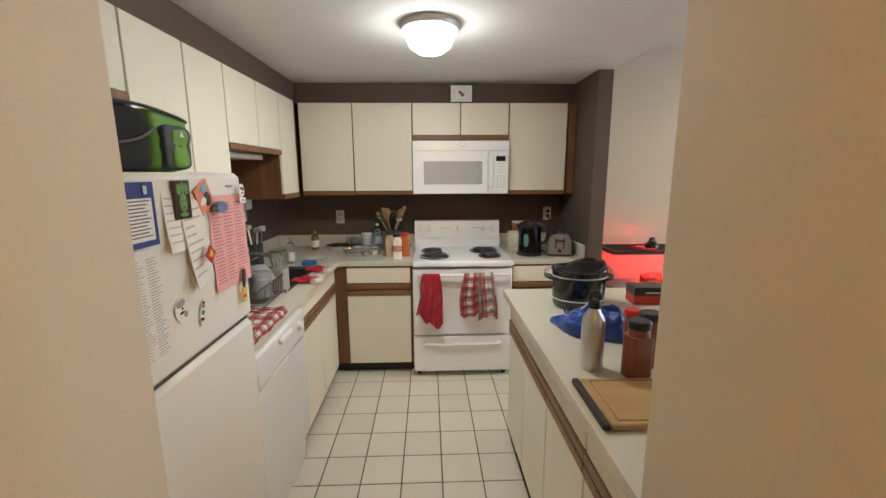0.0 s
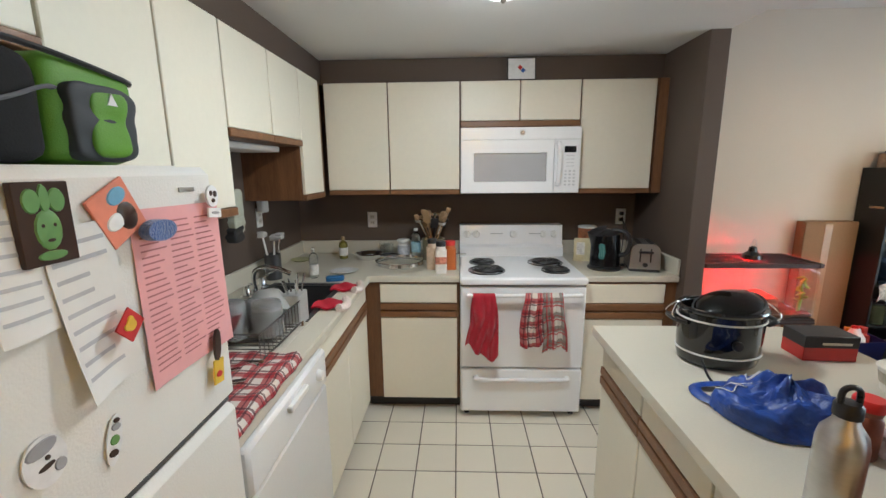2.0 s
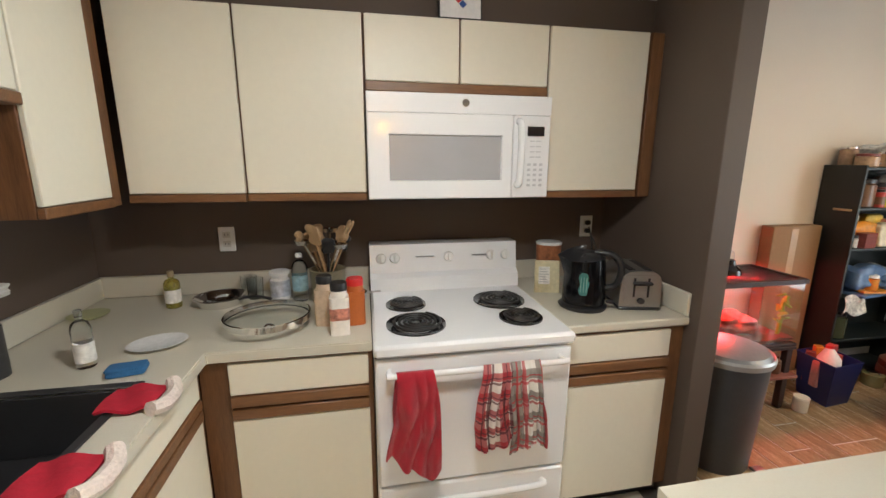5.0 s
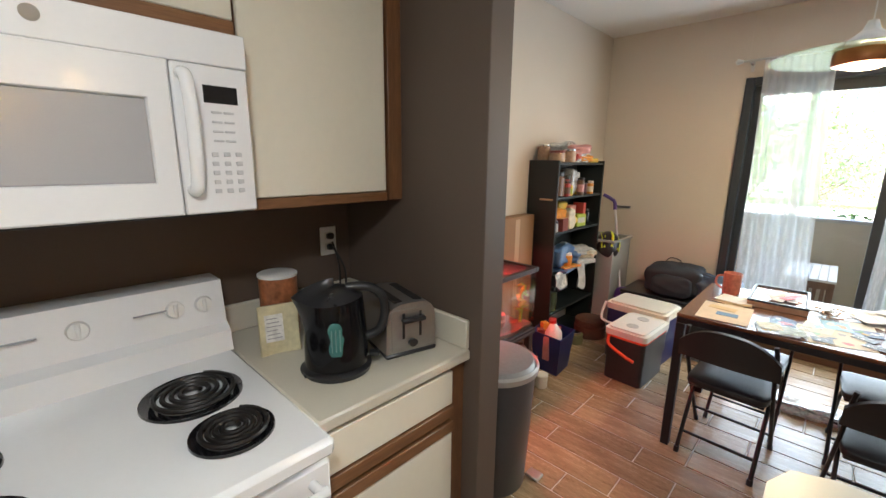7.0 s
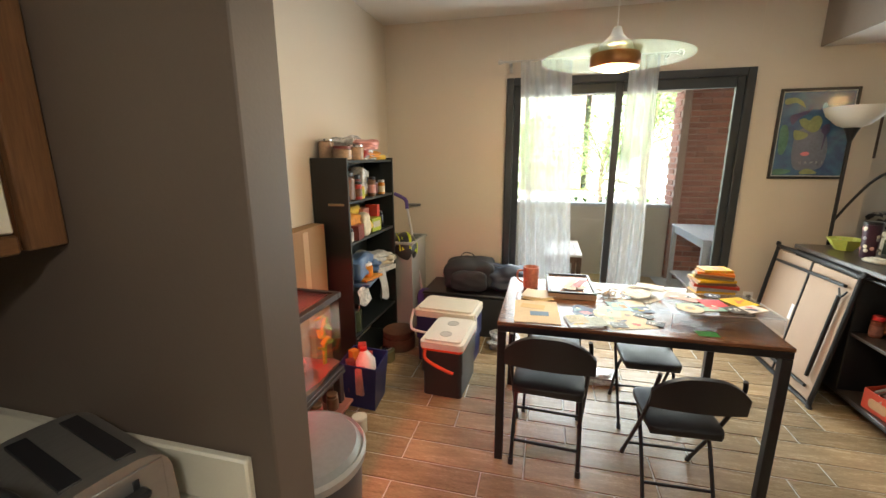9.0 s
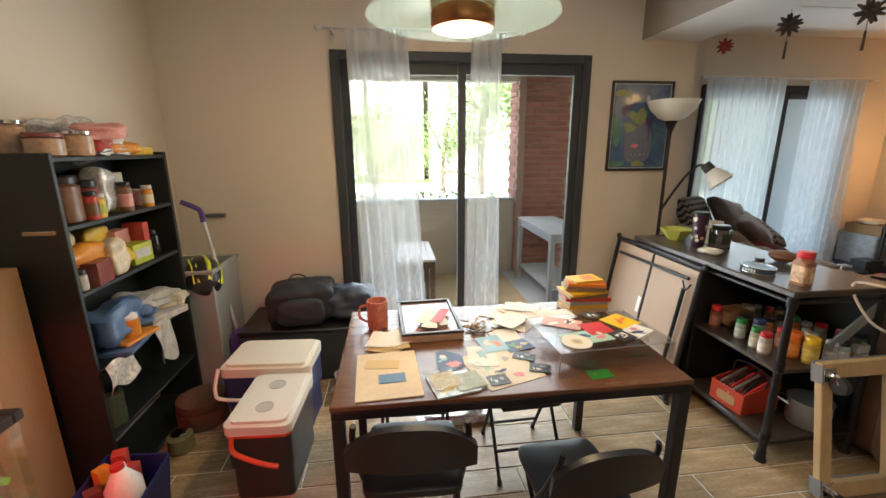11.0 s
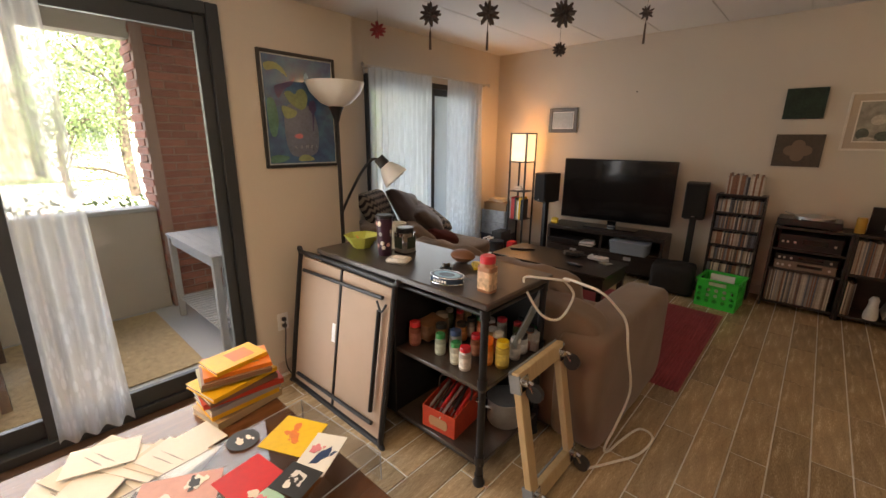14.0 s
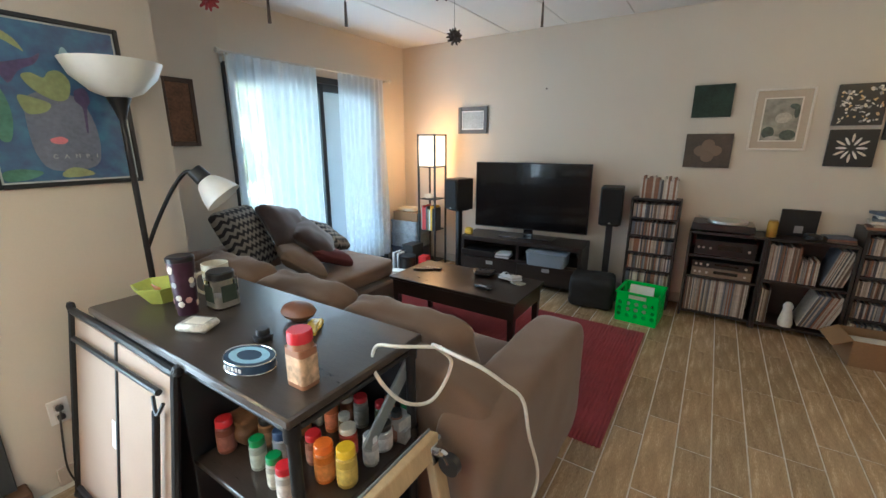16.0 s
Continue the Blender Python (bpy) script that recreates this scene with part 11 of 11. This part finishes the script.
# rug and coffee table
RUGM = mat("dark_red_woven_rug", (0.27, 0.045, 0.055), 0.95, vary=0.2, scale=8, fine=220, bump=0.4)
def rugf(u, v):
    return (2.345 + u * 2.2, -2.27 + v * 1.545, 0.006 + 0.0035 * math.sin(u * 2 * math.pi * 100))
solo("area_rug", sheet(bm_new(), 600, 4, rugf, 0.004), RUGM, "dark red ribbed woven rug under the coffee table", "rug")
s = thing("coffee_table", "dark brown wooden coffee table with square tapered legs", "coffee table")
ESP = mat("espresso_wood", (0.020, 0.013, 0.010), 0.30, vary=0.12, scale=3, fine=40, coat=0.25)
cx0, cx1, cy0, cy1, cz_ = 3.05, 4.16, -1.80, -1.24, 0.455
part("tabletop", bx((cx0, cy0, cz_ - 0.025), (cx1, cy1, cz_), 0.004), ESP, s)
for a, c in (((cx0 + 0.02, cy0 + 0.02), (cx1 - 0.02, cy0 + 0.04)), ((cx0 + 0.02, cy1 - 0.04), (cx1 - 0.02, cy1 - 0.02)), ((cx0 + 0.02, cy0 + 0.041), (cx0 + 0.04, cy1 - 0.041)), ((cx1 - 0.04, cy0 + 0.041), (cx1 - 0.02, cy1 - 0.041))):
    part("apron", bx((*a, cz_ - 0.145), (*c, cz_ - 0.026), 0.003), ESP, s)
for x in (cx0 + 0.045, cx1 - 0.045):
    for y in (cy0 + 0.045, cy1 - 0.045):
        part("leg", cyl(bm_new(), (x, y, 0.012), (x, y, cz_ - 0.027), 0.024, 0.036, 4), ESP, s)
GT = "things on the coffee table"
for x, y, a in ((4.02, -1.52, 30), (3.97, -1.58, 12)):
    s = thing("remote_control", "slim black remote control on the coffee table", "remote control", pose(x, y, cz_ + 0.0005, 0, 0, a), GT)
    part("case", bx((-0.085, -0.02, 0), (0.085, 0.02, 0.016), 0.005), BLACK_PLASTIC, s)
    for k in range(5):
        part("button", bx((-0.06 + 0.025 * k, -0.008, 0.0162), (-0.05 + 0.025 * k, 0.008, 0.018), 0.001), GREY, s)
s = thing("remote_control", "black remote control with silver edge", "remote control", pose(3.38, -1.40, cz_ + 0.0005, 0, 0, -14), GT)
part("case", bx((-0.07, -0.022, 0), (0.07, 0.022, 0.018), 0.006), BLACK_PLASTIC, s)
part("button", bx((-0.03, -0.012, 0.0182), (0.04, 0.012, 0.0195), 0.001), GREY, s)
def gamepad(x, y, a, mt, label):
    s = thing("game_controller", label, "game controller", pose(x, y, cz_ + 0.0005, 0, 0, a), GT)
    part("body", cushion(bm_new(), (0.13, 0.07, 0.04), (0, 0, 0.028), puff=0.2), mt, s)
    for k in (-1, 1):
        part("grip", cushion(bm_new(), (0.045, 0.09, 0.038), m=Matrix.Translation((k * 0.058, -0.03, 0.022)) @ Matrix.Rotation(radians(18 * k), 4, "Z"), puff=0.3), mt, s)
        part("stick", cyl(bm_new(), (k * 0.022, -0.012, 0.044), (k * 0.022, -0.012, 0.056), 0.010, 0.012, 12), BLACK_PLASTIC, s)
gamepad(3.52, -1.66, 20, BLACK_PLASTIC, "black game controller on the coffee table")
gamepad(3.30, -1.66, -10, mat("white_pad_plastic", (0.62, 0.63, 0.66), 0.4), "white game controller on the coffee table")
carton((3.20, -1.63, cz_ + 0.0005), (0.10, 0.07, 0.012), mat("grey_case_card", (0.35, 0.33, 0.28), 0.5), "small grey card case on the coffee table", "case", -20)


# ---- hanging ornaments ----
def ornament(x, y, z, r, label, colour, spikes, tassel):
    s = thing("hanging_ornament", label, "ornament", (x, y, z), "paper ornaments under the ceiling")
    bb = bm_new()
    rr = random.Random(int(x * 100))
    for k in range(spikes):
        zz_ = 1 - 2 * (k + 0.5) / spikes
        a = k * 2.39996
        d = Vector((math.cos(a) * math.sqrt(1 - zz_ * zz_), math.sin(a) * math.sqrt(1 - zz_ * zz_), zz_))
        cyl(bb, d * r * 0.25, d * r * 0.92, r * 0.22, r * 0.10, 5)
        cyl(bb, d * r * 0.92, d * r, r * 0.10, r * 0.02, 5)
    part("star", bb, colour, s)
    top = RC - 0.006 - z
    part("thread", cyl(bm_new(), (0, 0, r * 0.4), (0, 0, top), 0.0012, seg=5), BLACK_PLASTIC, s)
    if tassel:
        part("tassel", lathe(bm_new(), [(0.002, -r * 0.5), (0.0025, -r * 1.3), (0.006, -r * 1.35), (0.009, -r * 1.35 - tassel), (0, -r * 1.35 - tassel)], seg=8), colour, s)


ORN = mat("dark_folded_paper", (0.085, 0.065, 0.055), 0.7, vary=0.3)
ornament(4.60, -0.27, 2.30, 0.065, "red folded paper ornament on a thread", mat("red_folded_paper", (0.32, 0.03, 0.035), 0.6, vary=0.3), 20, 0.0)
ornament(4.02, -0.24, 2.30, 0.075, "dark folded paper star with a tassel", ORN, 24, 0.11)
ornament(3.72, -0.47, 2.30, 0.080, "dark spiky paper star with a tassel", ORN, 18, 0.11)
ornament(3.355, -0.79, 2.30, 0.085, "dark folded paper ball ornament", ORN, 30, 0.0)
ornament(3.88, -1.77, 2.30, 0.065, "dark folded paper ball ornament", ORN, 30, 0.0)
ornament(3.04, -1.41, 2.38, 0.05, "dark folded paper ornament with a tassel", ORN, 16, 0.13)


# ---- balcony and outside ----
BEIGE = mat("beige_stucco", (0.48, 0.44, 0.38), 0.9, vary=0.08, fine=120, bump=0.3)
CONC = mat("grey_concrete", (0.40, 0.42, 0.43), 0.85, vary=0.12, scale=3, fine=90, bump=0.2)
setting("balcony_floor", bx((4.462, 0.284, -0.08), (6.30, 4.9, 0.03), 0.002), CONC, "grey concrete balcony floor", "floor")
setting("balcony_ceiling", bx((4.462, 0.284, 2.36), (6.35, 4.9, 2.50), 0.002), BEIGE, "beige balcony ceiling", "ceiling")
setting("balcony_fascia", bx((6.05, 0.987, 2.232), (6.20, 4.778, 2.359), 0.004), BEIGE, "beige beam along the balcony ceiling edge", "beam")
p_ = setting("balcony_parapet", bx((6.05, 1.0, 0.031), (6.20, 4.9, 0.90), 0.004), BEIGE, "beige low balcony wall", "parapet")
part("coping", bx((6.03, 1.0, 0.901), (6.22, 4.9, 0.935), 0.005), CONC, p_, "pale concrete coping")
setting("balcony_end_wall", bx((4.462, 4.78, 0.031), (6.05, 4.90, 2.359), 0.004), BEIGE, "beige balcony end wall", "wall")
setting("building_wall_outer", bx((4.462, 4.042, 0.031), (4.52, 4.778, 2.359), 0.003), BEIGE, "beige outer wall", "wall")
pier = setting("brick_pier", bx((6.02, 0.30, 0.0), (6.36, 0.985, 2.359), 0.003), mat("grey_mortar", (0.32, 0.22, 0.19), 0.9), "red brick pier at the balcony corner", "pier")
BRICK = mat("red_brown_brick", (0.30, 0.115, 0.085), 0.85, vary=0.2, scale=12, fine=110, bump=0.5, random_value=0.22)
bw, bh = 0.20, 0.065
face = mesh_of("brick", box(bm_new(), (-0.008, -bw / 2 + 0.005, -bh / 2 + 0.005), (0.01, bw / 2 - 0.005, bh / 2 - 0.005), 0.003), BRICK)
half = mesh_of("brick", box(bm_new(), (-0.008, -bw / 4 + 0.005, -bh / 2 + 0.005), (0.01, bw / 4 - 0.005, bh / 2 - 0.005), 0.003), BRICK)
face_short = mesh_of("brick", box(bm_new(), (-0.008, -0.08, -bh / 2 + 0.005), (0.01, 0.08, bh / 2 - 0.005), 0.003), BRICK)
side = mesh_of("brick", box(bm_new(), (-bw / 2 + 0.005, -0.01, -bh / 2 + 0.005), (bw / 2 - 0.005, 0.008, bh / 2 - 0.005), 0.003), BRICK)
for j in range(35):
    z = 0.06 + bh * (j + 0.5)
    if z > 2.33:
        break
    y = 0.31 + (0 if j % 2 else bw / 2)
    while y + bw < 0.99:
        ob = new("brick", face)
        ob.parent, ob.location = pier, (6.019, y + bw / 2, z)
        y += bw
    if 0.985 - y > 0.09:
        ob = new("brick", half)
        ob.parent, ob.location = pier, (6.019, y + bw / 4, z)
    for k in range(1 if j % 2 else 2):
        ob = new("brick", side)
        ob.parent, ob.location = pier, (6.12 + (0.07 if j % 2 else 0) + k * bw * 0.8, 0.986, z)


def slat_table(name, label, category, x0, x1, y0, y1, h, top_mat, leg_mat, low=None, slats_side=0, z0=0.031):
    s = thing(name, label, category)
    n = 6
    st = (y1 - y0) / n
    for k in range(n):
        part("slat", bx((x0, y0 + k * st + 0.0015, z0 + h - 0.022), (x1, y0 + (k + 1) * st - 0.0015, z0 + h), 0.002), top_mat, s)
    for x in (x0 + 0.03, x1 - 0.03):
        for y in (y0 + 0.03, y1 - 0.03):
            part("leg", bx((x - 0.022, y - 0.022, z0), (x + 0.022, y + 0.022, z0 + h - 0.023), 0.003), leg_mat, s)
    part("rail", bx((x0 + 0.053, y0 + 0.02, z0 + h - 0.09), (x1 - 0.053, y0 + 0.04, z0 + h - 0.024), 0.002), leg_mat, s)
    part("rail", bx((x0 + 0.053, y1 - 0.04, z0 + h - 0.09), (x1 - 0.053, y1 - 0.02, z0 + h - 0.024), 0.002), leg_mat, s)
    part("rail", bx((x0 + 0.02, y0 + 0.053, z0 + h - 0.09), (x0 + 0.04, y1 - 0.053, z0 + h - 0.024), 0.002), leg_mat, s)
    if low:
        k = x0 + 0.06
        while k < x1 - 0.06:
            part("shelf_slat", bx((k, y0 + 0.02, z0 + low), (k + 0.035, y1 - 0.02, z0 + low + 0.016), 0.002), leg_mat, s)
            k += 0.055
    if slats_side:
        for k in range(slats_side):
            y = y0 + 0.08 + k * (y1 - y0 - 0.16) / max(1, slats_side - 1)
            part("side_slat", bx((x0 + 0.022, y - 0.014, z0 + 0.05), (x0 + 0.036, y + 0.014, z0 + h - 0.092), 0.002), leg_mat, s)
    return s


GREYW = wood("grey_painted_wood", (0.42, 0.43, 0.44), (0.32, 0.33, 0.34), 0.6)
slat_table("potting_bench", "grey painted wooden potting bench with a slatted shelf", "bench", 4.78, 5.78, 0.60, 1.03, 0.72, GREYW, GREYW, 0.16)
slat_table("side_table", "small wooden patio table with a white top", "table", 4.98, 5.78, 2.05, 2.42, 0.47, mat("white_weathered_top", (0.72, 0.72, 0.70), 0.6), wood("brown_patio_wood", (0.17, 0.09, 0.055), (0.09, 0.048, 0.03), 0.6, grain=(12, 12, 1.2)), None, 5)
solo("jute_rug", sheet(bm_new(), 60, 60, lambda u, v: (4.80 + 1.2 * u, 1.15 + 1.6 * v, 0.036 + 0.004 * noise.noise(Vector((u * 30, v * 40, 0)))), 0.008), mat("jute_weave", (0.40, 0.30, 0.17), 0.95, vary=0.35, scale=25, fine=160, bump=1.0), "coarse woven jute rug on the balcony", "rug")

# porch outside the living room
setting("porch_floor", bx((5.67, -3.6, -0.08), (7.1, 0.27, 0.03), 0.002), CONC, "grey concrete porch floor", "floor")
# unseen roof, added to keep sky and sun off the living room curtains
setting("porch_ceiling", bx((5.67, -3.6, 2.36), (7.2, 0.27, 2.50), 0.002), BEIGE, "unseen beige roof added to shade the living room door", "ceiling")
setting("porch_wing_wall", bx((6.30, -3.6, 0.031), (6.45, -1.98, 2.359), 0.004), mat("grey_stucco", (0.55, 0.56, 0.58), 0.9, vary=0.08, fine=120, bump=0.3), "grey stucco porch wall", "wall")
pier2 = setting("brick_pier_porch", bx((6.29, -1.976, 0.031), (6.46, -1.80, 2.359), 0.003), bpy.data.materials["grey_mortar"], "red brick edge of the porch wall", "pier")
for j in range(35):
    ob = new("brick", half if j % 2 else face_short)
    ob.parent, ob.location = pier2, (6.289, -1.888, 0.066 + bh * (j + 0.5))
# ground and planting beyond the balcony
GRASS = mat("lawn_green", (0.10, 0.15, 0.045), 0.9, vary=0.35, scale=0.8, fine=30, bump=0.6)
setting("ground", bx((5.67, -400, -0.6), (400, 400, -0.25), 0.01), GRASS, "green lawn and planting beds outside", "ground")
setting("path", bx((7.3, -60, -0.249), (23.0, 60, -0.235), 0.005), mat("pale_paving", (0.62, 0.60, 0.56), 0.85, vary=0.1, scale=0.7, fine=30), "pale concrete path outside", "path")
LEAF = [mat(f"leaf_{k}", c, 0.6, vary=0.25, scale=2, fine=20, island=0.3) for k, c in enumerate(((0.17, 0.24, 0.08), (0.14, 0.21, 0.07), (0.20, 0.25, 0.09)))]
BARK = mat("grey_brown_bark", (0.12, 0.09, 0.065), 0.9, vary=0.3, fine=40, bump=0.8)


def tree(x, y, h, spread, seed, leaves, leaf_mat, z0=-0.25, label="leafy green tree outside", low=0.35):
    rr = random.Random(seed)
    s = thing("tree", label, "tree", (x, y, z0), "trees outside")
    bb = bm_new()
    tube(bb, smooth_path([(0, 0, 0), (0.06 * h * rr.uniform(-1, 1) * 0.3, 0.05, h * 0.3), (rr.uniform(-0.2, 0.2), rr.uniform(-0.2, 0.2), h * 0.75)]), 0.022 * h, 8)
    tips = []
    for k in range(11):
        a, e = rr.uniform(0, 6.28), rr.uniform(0.2, 1.1)
        st = Vector((0, 0, h * rr.uniform(low, 0.65)))
        en = st + Vector((math.cos(a) * math.cos(e), math.sin(a) * math.cos(e), math.sin(e))) * spread * rr.uniform(0.6, 1.1)
        tube(bb, [st, st.lerp(en, 0.5) + Vector((0, 0, 0.1)), en], 0.007 * h, 5)
        tips += [en, st.lerp(en, 0.65)]
    part("trunk", bb, BARK, s)
    bb = bm_new()
    for k in range(leaves * 3):
        c = tips[rr.randrange(len(tips))] + Vector((rr.gauss(0, 1), rr.gauss(0, 1), rr.gauss(0, 0.7))) * spread * 0.27
        d = Vector((rr.uniform(-1, 1), rr.uniform(-1, 1), rr.uniform(-0.6, 0.6))).normalized()
        u = d.orthogonal().normalized()
        sz = rr.uniform(0.05, 0.10) * (0.35 + 0.09 * h)
        w = d.cross(u) * sz * 0.5
        q = [bb.verts.new(c), bb.verts.new(c + u * sz * 0.5 + w), bb.verts.new(c + u * sz), bb.verts.new(c + u * sz * 0.5 - w)]
        bb.faces.new(q)
    ob = part("crown", bb, leaf_mat, s)
    return s


for k, (x, y, h, sp, n) in enumerate(((11.5, 3.9, 4.0, 1.9, 3400), (17.5, 0.4, 3.6, 1.9, 3000), (12.5, 8.5, 6.0, 2.5, 3000), (9.2, -0.9, 4.2, 1.9, 4200), (10.8, -5.2, 5.0, 2.0, 3000), (17.0, -1.0, 6.0, 2.4, 2600), (15.0, 3.0, 3.0, 1.8, 2600), (8.3, -4.0, 3.0, 1.3, 2400))):
    tree(x, y, h, sp, 40 + k, n, LEAF[k % 3], low=0.08)


def shrub(x, y, r, seed):
    rr = random.Random(seed)
    s = thing("shrub", "low clipped green shrub by the path", "shrub", (x, y, -0.25), "shrubs outside")
    bb = bm_new()
    for k in range(5):
        tube(bb, [(0, 0, 0), (rr.uniform(-0.3, 0.3) * r, rr.uniform(-0.3, 0.3) * r, r * 0.8)], 0.012, 5)
    part("stems", bb, BARK, s)
    bb = bm_new()
    for k in range(900):
        a, e = rr.uniform(0, 6.28), rr.uniform(0, 1.5)
        q_ = r * rr.uniform(0.55, 1.05)
        c = Vector((math.cos(a) * math.cos(e) * q_ * 1.2, math.sin(a) * math.cos(e) * q_ * 1.2, 0.05 + math.sin(e) * q_ * 1.1))
        d = Vector((rr.uniform(-1, 1), rr.uniform(-1, 1), rr.uniform(-1, 1))).normalized()
        u = d.orthogonal().normalized()
        w = d.cross(u) * 0.025
        bb.faces.new([bb.verts.new(c), bb.verts.new(c + u * 0.03 + w), bb.verts.new(c + u * 0.07), bb.verts.new(c + u * 0.03 - w)])
    part("leaves", bb, LEAF[seed % 3], s)


for k, (x, y, r) in enumerate(((7.4, 3.7, 0.96), (7.45, 2.75, 0.94), (7.4, 1.9, 0.97), (7.4, 4.7, 0.98), (7.5, 0.9, 0.95), (7.7, -0.6, 0.8), (7.8, -1.5, 0.8))):
    shrub(x, y, r, 80 + k)


def building(x, y0, y1, h, storeys, bays, wall_mat, label):
    s = thing("apartment_building", label, "building", (x, 0, -0.25))
    part("wall", bx((0, y0, 0), (8, y1, h), 0.02), wall_mat, s)
    part("roof", bx((-0.3, y0 - 0.3, h + 0.001), (8.3, y1 + 0.3, h + 0.35), 0.05), mat("grey_roofing", (0.16, 0.16, 0.17), 0.8) if "grey_roofing" not in bpy.data.materials else bpy.data.materials["grey_roofing"], s)
    fh = h / storeys
    for i in range(storeys):
        for j in range(bays):
            yc = y0 + (j + 0.5) * (y1 - y0) / bays
            z = i * fh + fh * 0.3
            w_ = part("window", bx((-0.05, yc - 0.62, z), (0.02, yc + 0.62, z + fh * 0.5), 0.02), WHITE_PLASTIC, s, "white window frame")
            for q in (-1, 1):
                part("pane", bx((-0.06, yc + q * 0.30 - 0.26, z + 0.08), (-0.052, yc + q * 0.30 + 0.26, z + fh * 0.5 - 0.08), 0.002), mat("dark_pane", (0.18, 0.20, 0.22), 0.1) if "dark_pane" not in bpy.data.materials else bpy.data.materials["dark_pane"], w_, "dark reflecting pane")


building(24, -7.6, 0.2, 8.4, 3, 3, mat("far_pale_stucco", (0.78, 0.77, 0.74), 0.9, vary=0.06, scale=2), "pale stucco apartment building across the path")
building(25, 0.6, 3.4, 8.4, 3, 1, mat("far_red_brick", (0.42, 0.29, 0.25), 0.9, vary=0.12, scale=4, fine=25), "pale red-brown brick apartment building across the path")
building(28, 4.0, 22, 8.0, 3, 5, bpy.data.materials["far_pale_stucco"], "wide pale apartment building across the path")
building(26, -26, -8, 8.0, 3, 5, bpy.data.materials["far_red_brick"], "pale red-brown brick apartment building among the trees")

# ---- floors, laid piece by piece ----
floor_kitchen = setting("floor_kitchen", box(bx((-1.47, 0.605, -0.1), (1.25, 3.74, -0.003), 0.001), (-1.47, -1.72, -0.1), (0.483, 0.604, -0.003), 0.001), GROUT_K, "cream square ceramic tile kitchen floor with dark grout", "floor")
TP, TX, TY = 0.2052, -0.5745, 2.61
tile_mesh = mesh_of("tile", box(bm_new(), (-0.0996, -0.0996, -0.01), (0.0996, 0.0996, 0.0), 0.0025), TILE_K)
i0 = math.ceil((-1.3 - TX) / TP)
j0 = math.ceil((-0.3 - TY) / TP)
for i in range(i0, i0 + 12):
    for j in range(j0, j0 + 20):
        x, y = TX + (i + 0.5) * TP, TY + (j + 0.5) * TP
        if x > 1.13 or y > 3.5 or (y < 0.75 and not -0.45 < x < 0.3) or (x < -0.8 and y < 3) or (x > 0.55 and y < 2.0) or y > 3.05:
            continue
        ob = new("tile", tile_mesh)
        ob.parent = floor_kitchen
        ob.location = (x, y, 0.0)
floor_rooms = setting("floor_rooms", bx((-0.74, -3.34, -0.1), (5.66, 4.04, -0.004), 0.001), GROUT_W, "wood-look plank tile floor with pale grout", "floor")
planks(1.254 + 0.0, -3.205, 4.30, 3.905, 0.1535, 0.61, "y", "plank", PLANK_Y, floor_rooms, 3, 0.0, 0.007)
planks(1.254 - 5 * 0.1535, -3.205, 1.254, 0.60, 0.1535, 0.61, "y", "plank", PLANK_Y, floor_rooms, 7, 0.0, 0.007)
planks(1.254 - 12 * 0.1535, -3.205, 1.254 - 5 * 0.1535, -1.73, 0.1535, 0.61, "y", "plank", PLANK_Y, floor_rooms, 8, 0.0, 0.007)
planks(4.325, -3.205, 5.53, 0.15, 0.1535, 0.61, "y", "plank", PLANK_Y, floor_rooms, 5, 0.0, 0.007)
